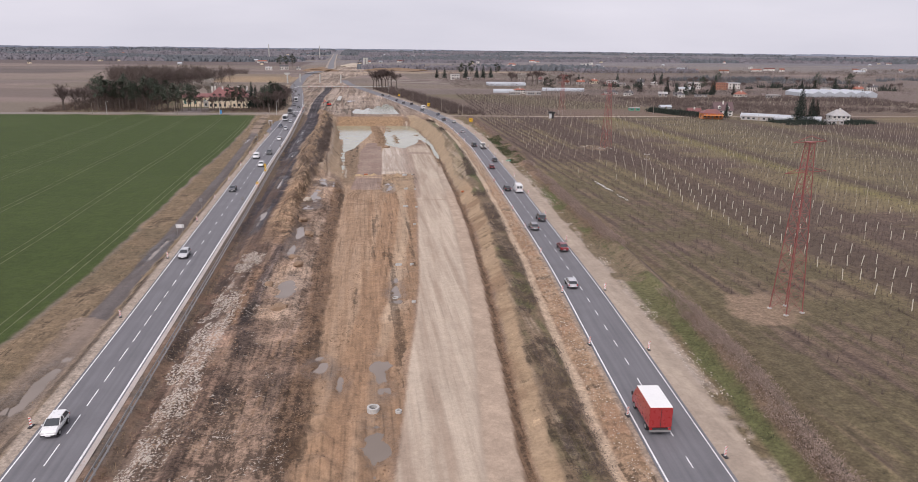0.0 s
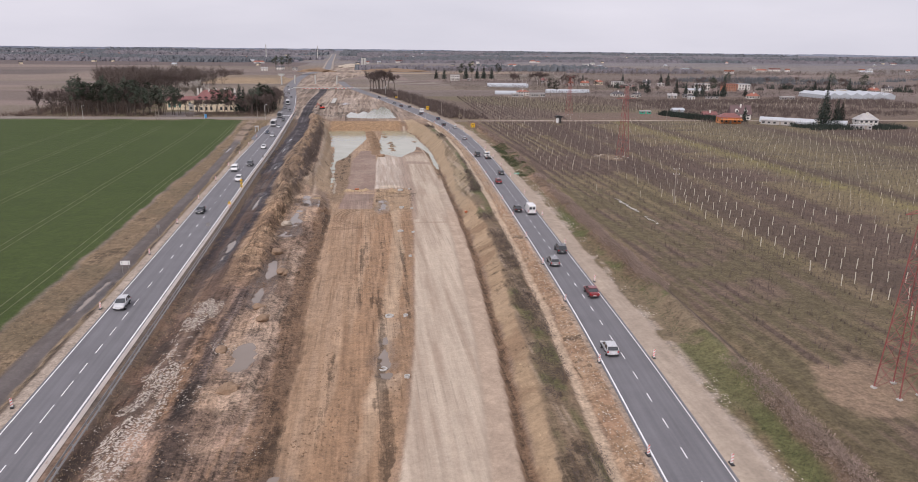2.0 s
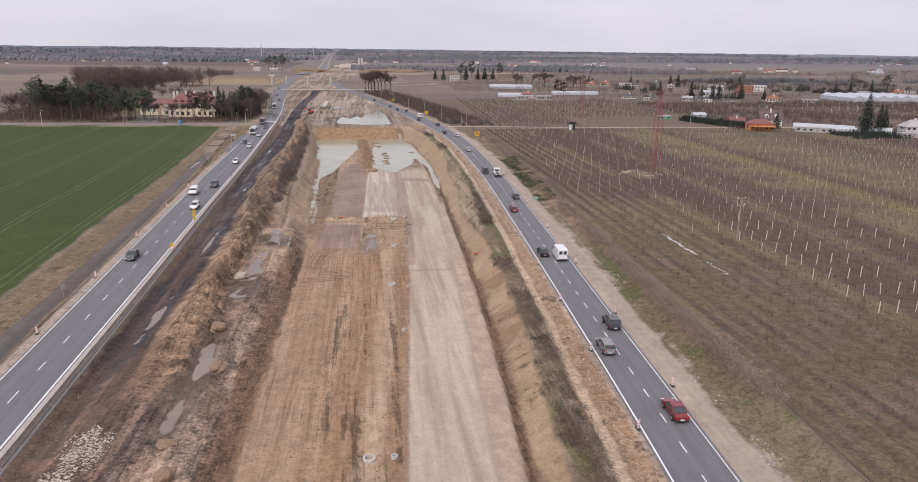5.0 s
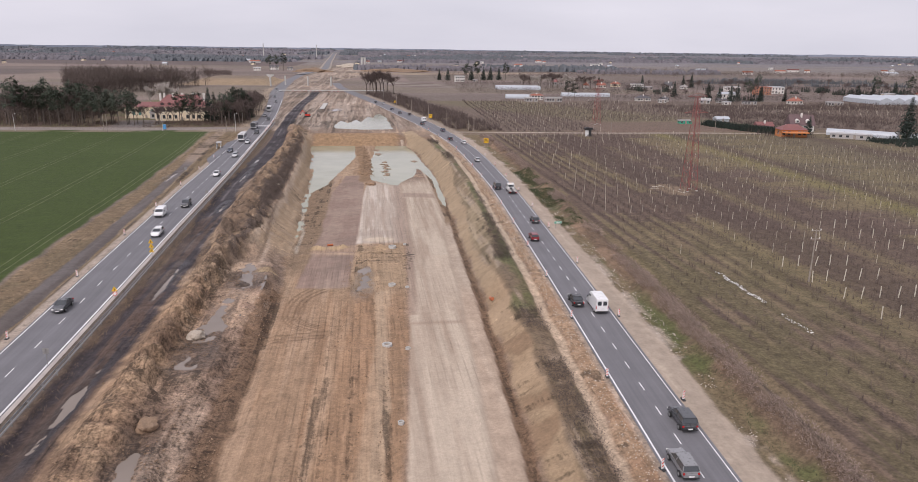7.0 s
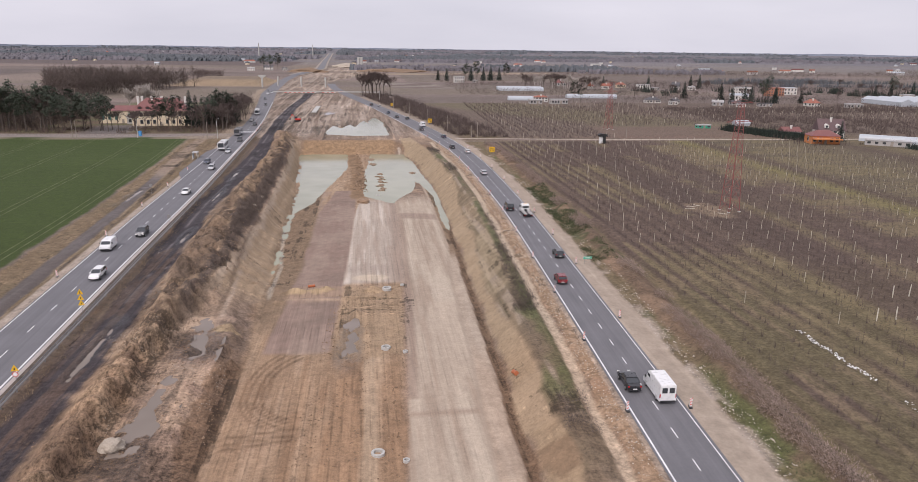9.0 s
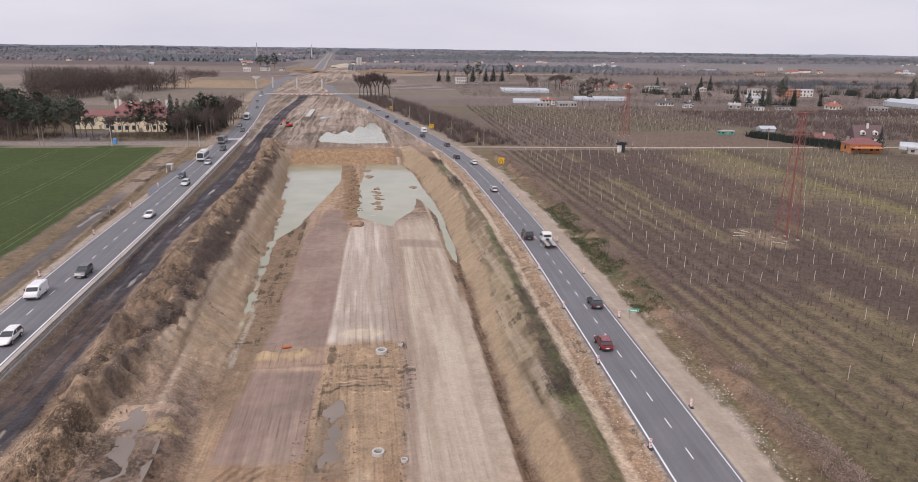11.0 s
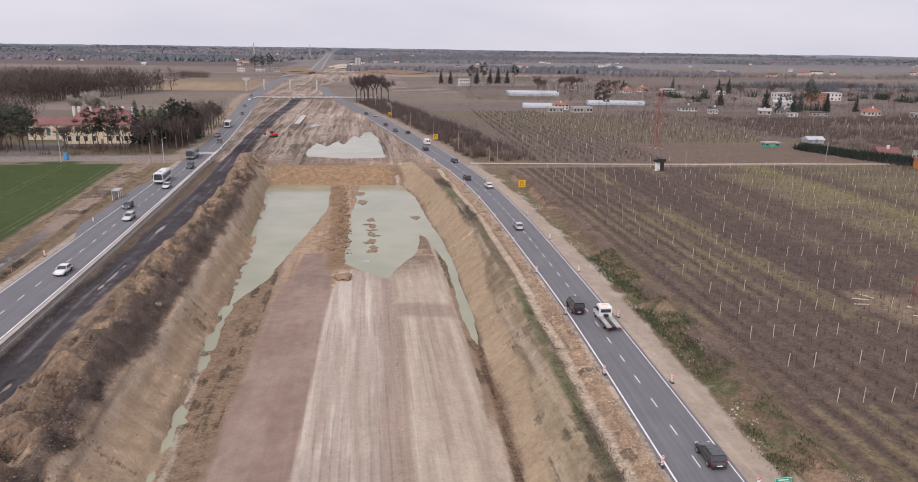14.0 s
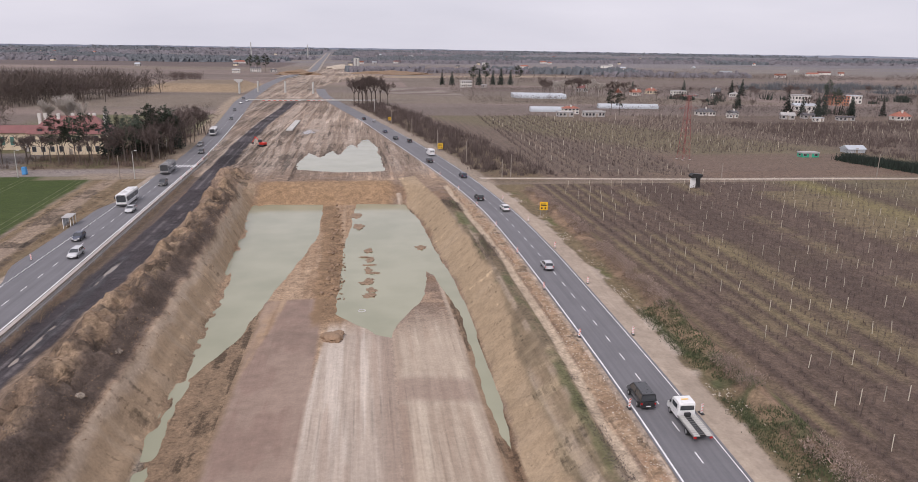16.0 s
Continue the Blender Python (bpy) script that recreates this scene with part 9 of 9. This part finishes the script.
def foil_tunnel(x, y, length, width, high, yaw, bays=1):
    ob = thing("foil_tunnel", "white plastic-covered greenhouse tunnel", "greenhouse", pose(x, y, ground_z(x, y), 0, 0, yaw), "greenhouses")
    for b in range(bays):
        bm = bm_new()
        out = [(-width / 2 + width * b * 1.03 + width / 2 * (1 - math.cos(t)), high * math.sin(t) ** 0.7) for t in np.linspace(0, math.pi, 11)]
        prism(bm, [(px, max(0, pz)) for px, pz in out], -length / 2, length / 2)
        part("cover", bm, FOIL, ob)
    for b in range(bays):
        part("end_door", box(bm_new(), width * b * 1.03 - 0.8, -length / 2 - 0.05, 0, width * b * 1.03 + 0.8, -length / 2, 2.0), GALV, ob)
    return ob


foil_tunnel(160, 795, 44, 8, 3.6, 84, 3)
foil_tunnel(137, 668, 30, 7, 3.2, 84, 1)
foil_tunnel(198, 694, 42, 7, 3.2, 84, 1)
foil_tunnel(255, 404, 46, 5.5, 3.0, 52, 1)
gh = thing("glasshouse", "large pale blue-white glasshouse block", "greenhouse", pose(462, 628, 0, 0, 0, 0), "greenhouses")
for b in range(6):
    part("bay", prism(bm_new(), [(-50 + 11 * b, 0), (-39.2 + 11 * b, 0), (-39.2 + 11 * b, 3.4), (-44.6 + 11 * b, 5.6), (-50 + 11 * b, 3.4)], -22, 22), FOIL, gh)

# ---- the far works: bridge piers, barriers, stockpile, silo, chimneys ----
for k, (x, y) in enumerate(((-88, 830), (-75, 846), (-52.5, 848), (-28, 836))):
    ob = thing("bridge_pier", "bare grey concrete bridge pier without a deck", "bridge pier", pose(x, y, ground_z(x, y)), "bridge piers")
    part("shaft", rod(bm_new(), (0, 0, -0.5), (0, 0, 9.5), 0.9, sides=16), CONCRETE, ob)
    if k == 0:
        part("pier_head", prism(bm_new(), [(-1.2, 9.0), (1.2, 9.0), (3.4, 10.6), (3.4, 11.6), (-3.4, 11.6), (-3.4, 10.6)], -1, 1), CONCRETE, ob)
barrier = [mesh_of("plastic_barrier", [(-0.95, -0.3, 0), (0.95, -0.3, 0), (0.95, 0.3, 0), (-0.95, 0.3, 0), (-0.9, -0.15, 1.0), (0.9, -0.15, 1.0), (0.9, 0.15, 1.0), (-0.9, 0.15, 1.0)], [(0, 1, 5, 4), (1, 2, 6, 5), (2, 3, 7, 6), (3, 0, 4, 7), (4, 5, 6, 7)], m_) for m_ in (SIGN_RED, SIGN_WHITE)]
for k in range(24):
    x = -58 + 1.95 * k + (5 if k > 13 else 0)
    o = new("plastic_barrier", barrier[k % 2])
    o.matrix_basis = pose(x, 752, ground_z(x, 752), 0, 0, 3)
    tagged(o, "red plastic road barrier" if k % 2 == 0 else "white plastic road barrier", "barrier", "barriers across the works")
beam = part("crash_beam", box(bm_new(), -70, 749.6, 0.3, 24, 750.0, 1.1), CONCRETE)
tagged(beam, "long pale concrete barrier across the works", "barrier")
pit = part("pit_wall", box(bm_new(), -22.5, 560, -0.3, -19.5, 606, 0.25, 0.1), CONCRETE)
tagged(pit, "pale concrete slab beside the pit", "concrete slab")
digger = thing("excavator", "small red excavator parked on the works", "excavator", pose(-25.8, 504, ground_z(-25.8, 504), 0, 0, 60))
for sx in (-1, 1):
    part("track", box(bm_new(), sx * 1.0 - 0.25, -1.6, 0, sx * 1.0 + 0.25, 1.6, 0.75, 0.2), PLASTIC_DARK, digger)
part("house", box(bm_new(), -1.1, -1.5, 0.8, 1.1, 1.0, 1.7, 0.15), SIGN_RED, digger)
part("cab", box(bm_new(), -1.1, -0.1, 1.7, -0.1, 1.2, 2.8, 0.1), GLASS_DARK, digger)
part("boom", rod(bm_new(), (0.4, 0.8, 1.5), (0.4, 3.6, 3.6), 0.2), SIGN_RED, digger)
part("stick", rod(bm_new(), (0.4, 3.6, 3.6), (0.4, 5.0, 1.4), 0.15), SIGN_RED, digger)
part("bucket", box(bm_new(), 0.0, 4.6, 0.7, 0.8, 5.3, 1.4, 0.1), PLASTIC_DARK, digger)
for x, y, rx_, ry_, h, label in ((-26, 1540, 26, 20, 8, "pale heap of gravel at the far works"), (-78, 1250, 30, 20, 7, "brown heap of soil at the far works"), (60, 1300, 60, 20, 6, "sandy heap at the far works")):
    bm = bm_new()
    bmesh.ops.create_icosphere(bm, subdivisions=4, radius=1.0)
    for v in bm.verts:
        q = 1 + 0.3 * noise.noise(v.co * 2 + Vector((x, 0, 0)))
        v.co = Vector((v.co.x * rx_ * q, v.co.y * ry_ * q, max(-0.2, v.co.z) * h * q * (1 - 0.4 * math.hypot(v.co.x, v.co.y))))
    ob = part("spoil_mound", bm, STONE if h > 7.5 else CLAY)
    ob.matrix_basis = pose(x, y, ground_z(x, y))
    tagged(ob, label, "heap", "heaps at the far works")
silo = thing("silo", "pale concrete twin silo at the far works", "silo", pose(2.5, 1650, ground_z(2.5, 1650)))
for sx in (-3.0, 3.0):
    part("tower", rod(bm_new(), (sx, 0, 0), (sx, 0, 16), 2.7, sides=18), CONCRETE, silo)
part("head_house", box(bm_new(), -5.4, -2.4, 16, 5.4, 2.4, 18), CONCRETE, silo)
for x, y, h, r, label in ((-296, 2300, 46, 2.0, "tall slim factory chimney on the horizon"), (-143, 2350, 42, 1.6, "white slim mast on the horizon")):
    ob = part("factory_chimney", rod(bm_new(), (0, 0, 0), (0, 0, h), r, r * 0.55, 14), GREY_WALL if h > 50 else CONCRETE)
    ob.matrix_basis = pose(x, y, ground_z(x, y))
    tagged(ob, label, "chimney")
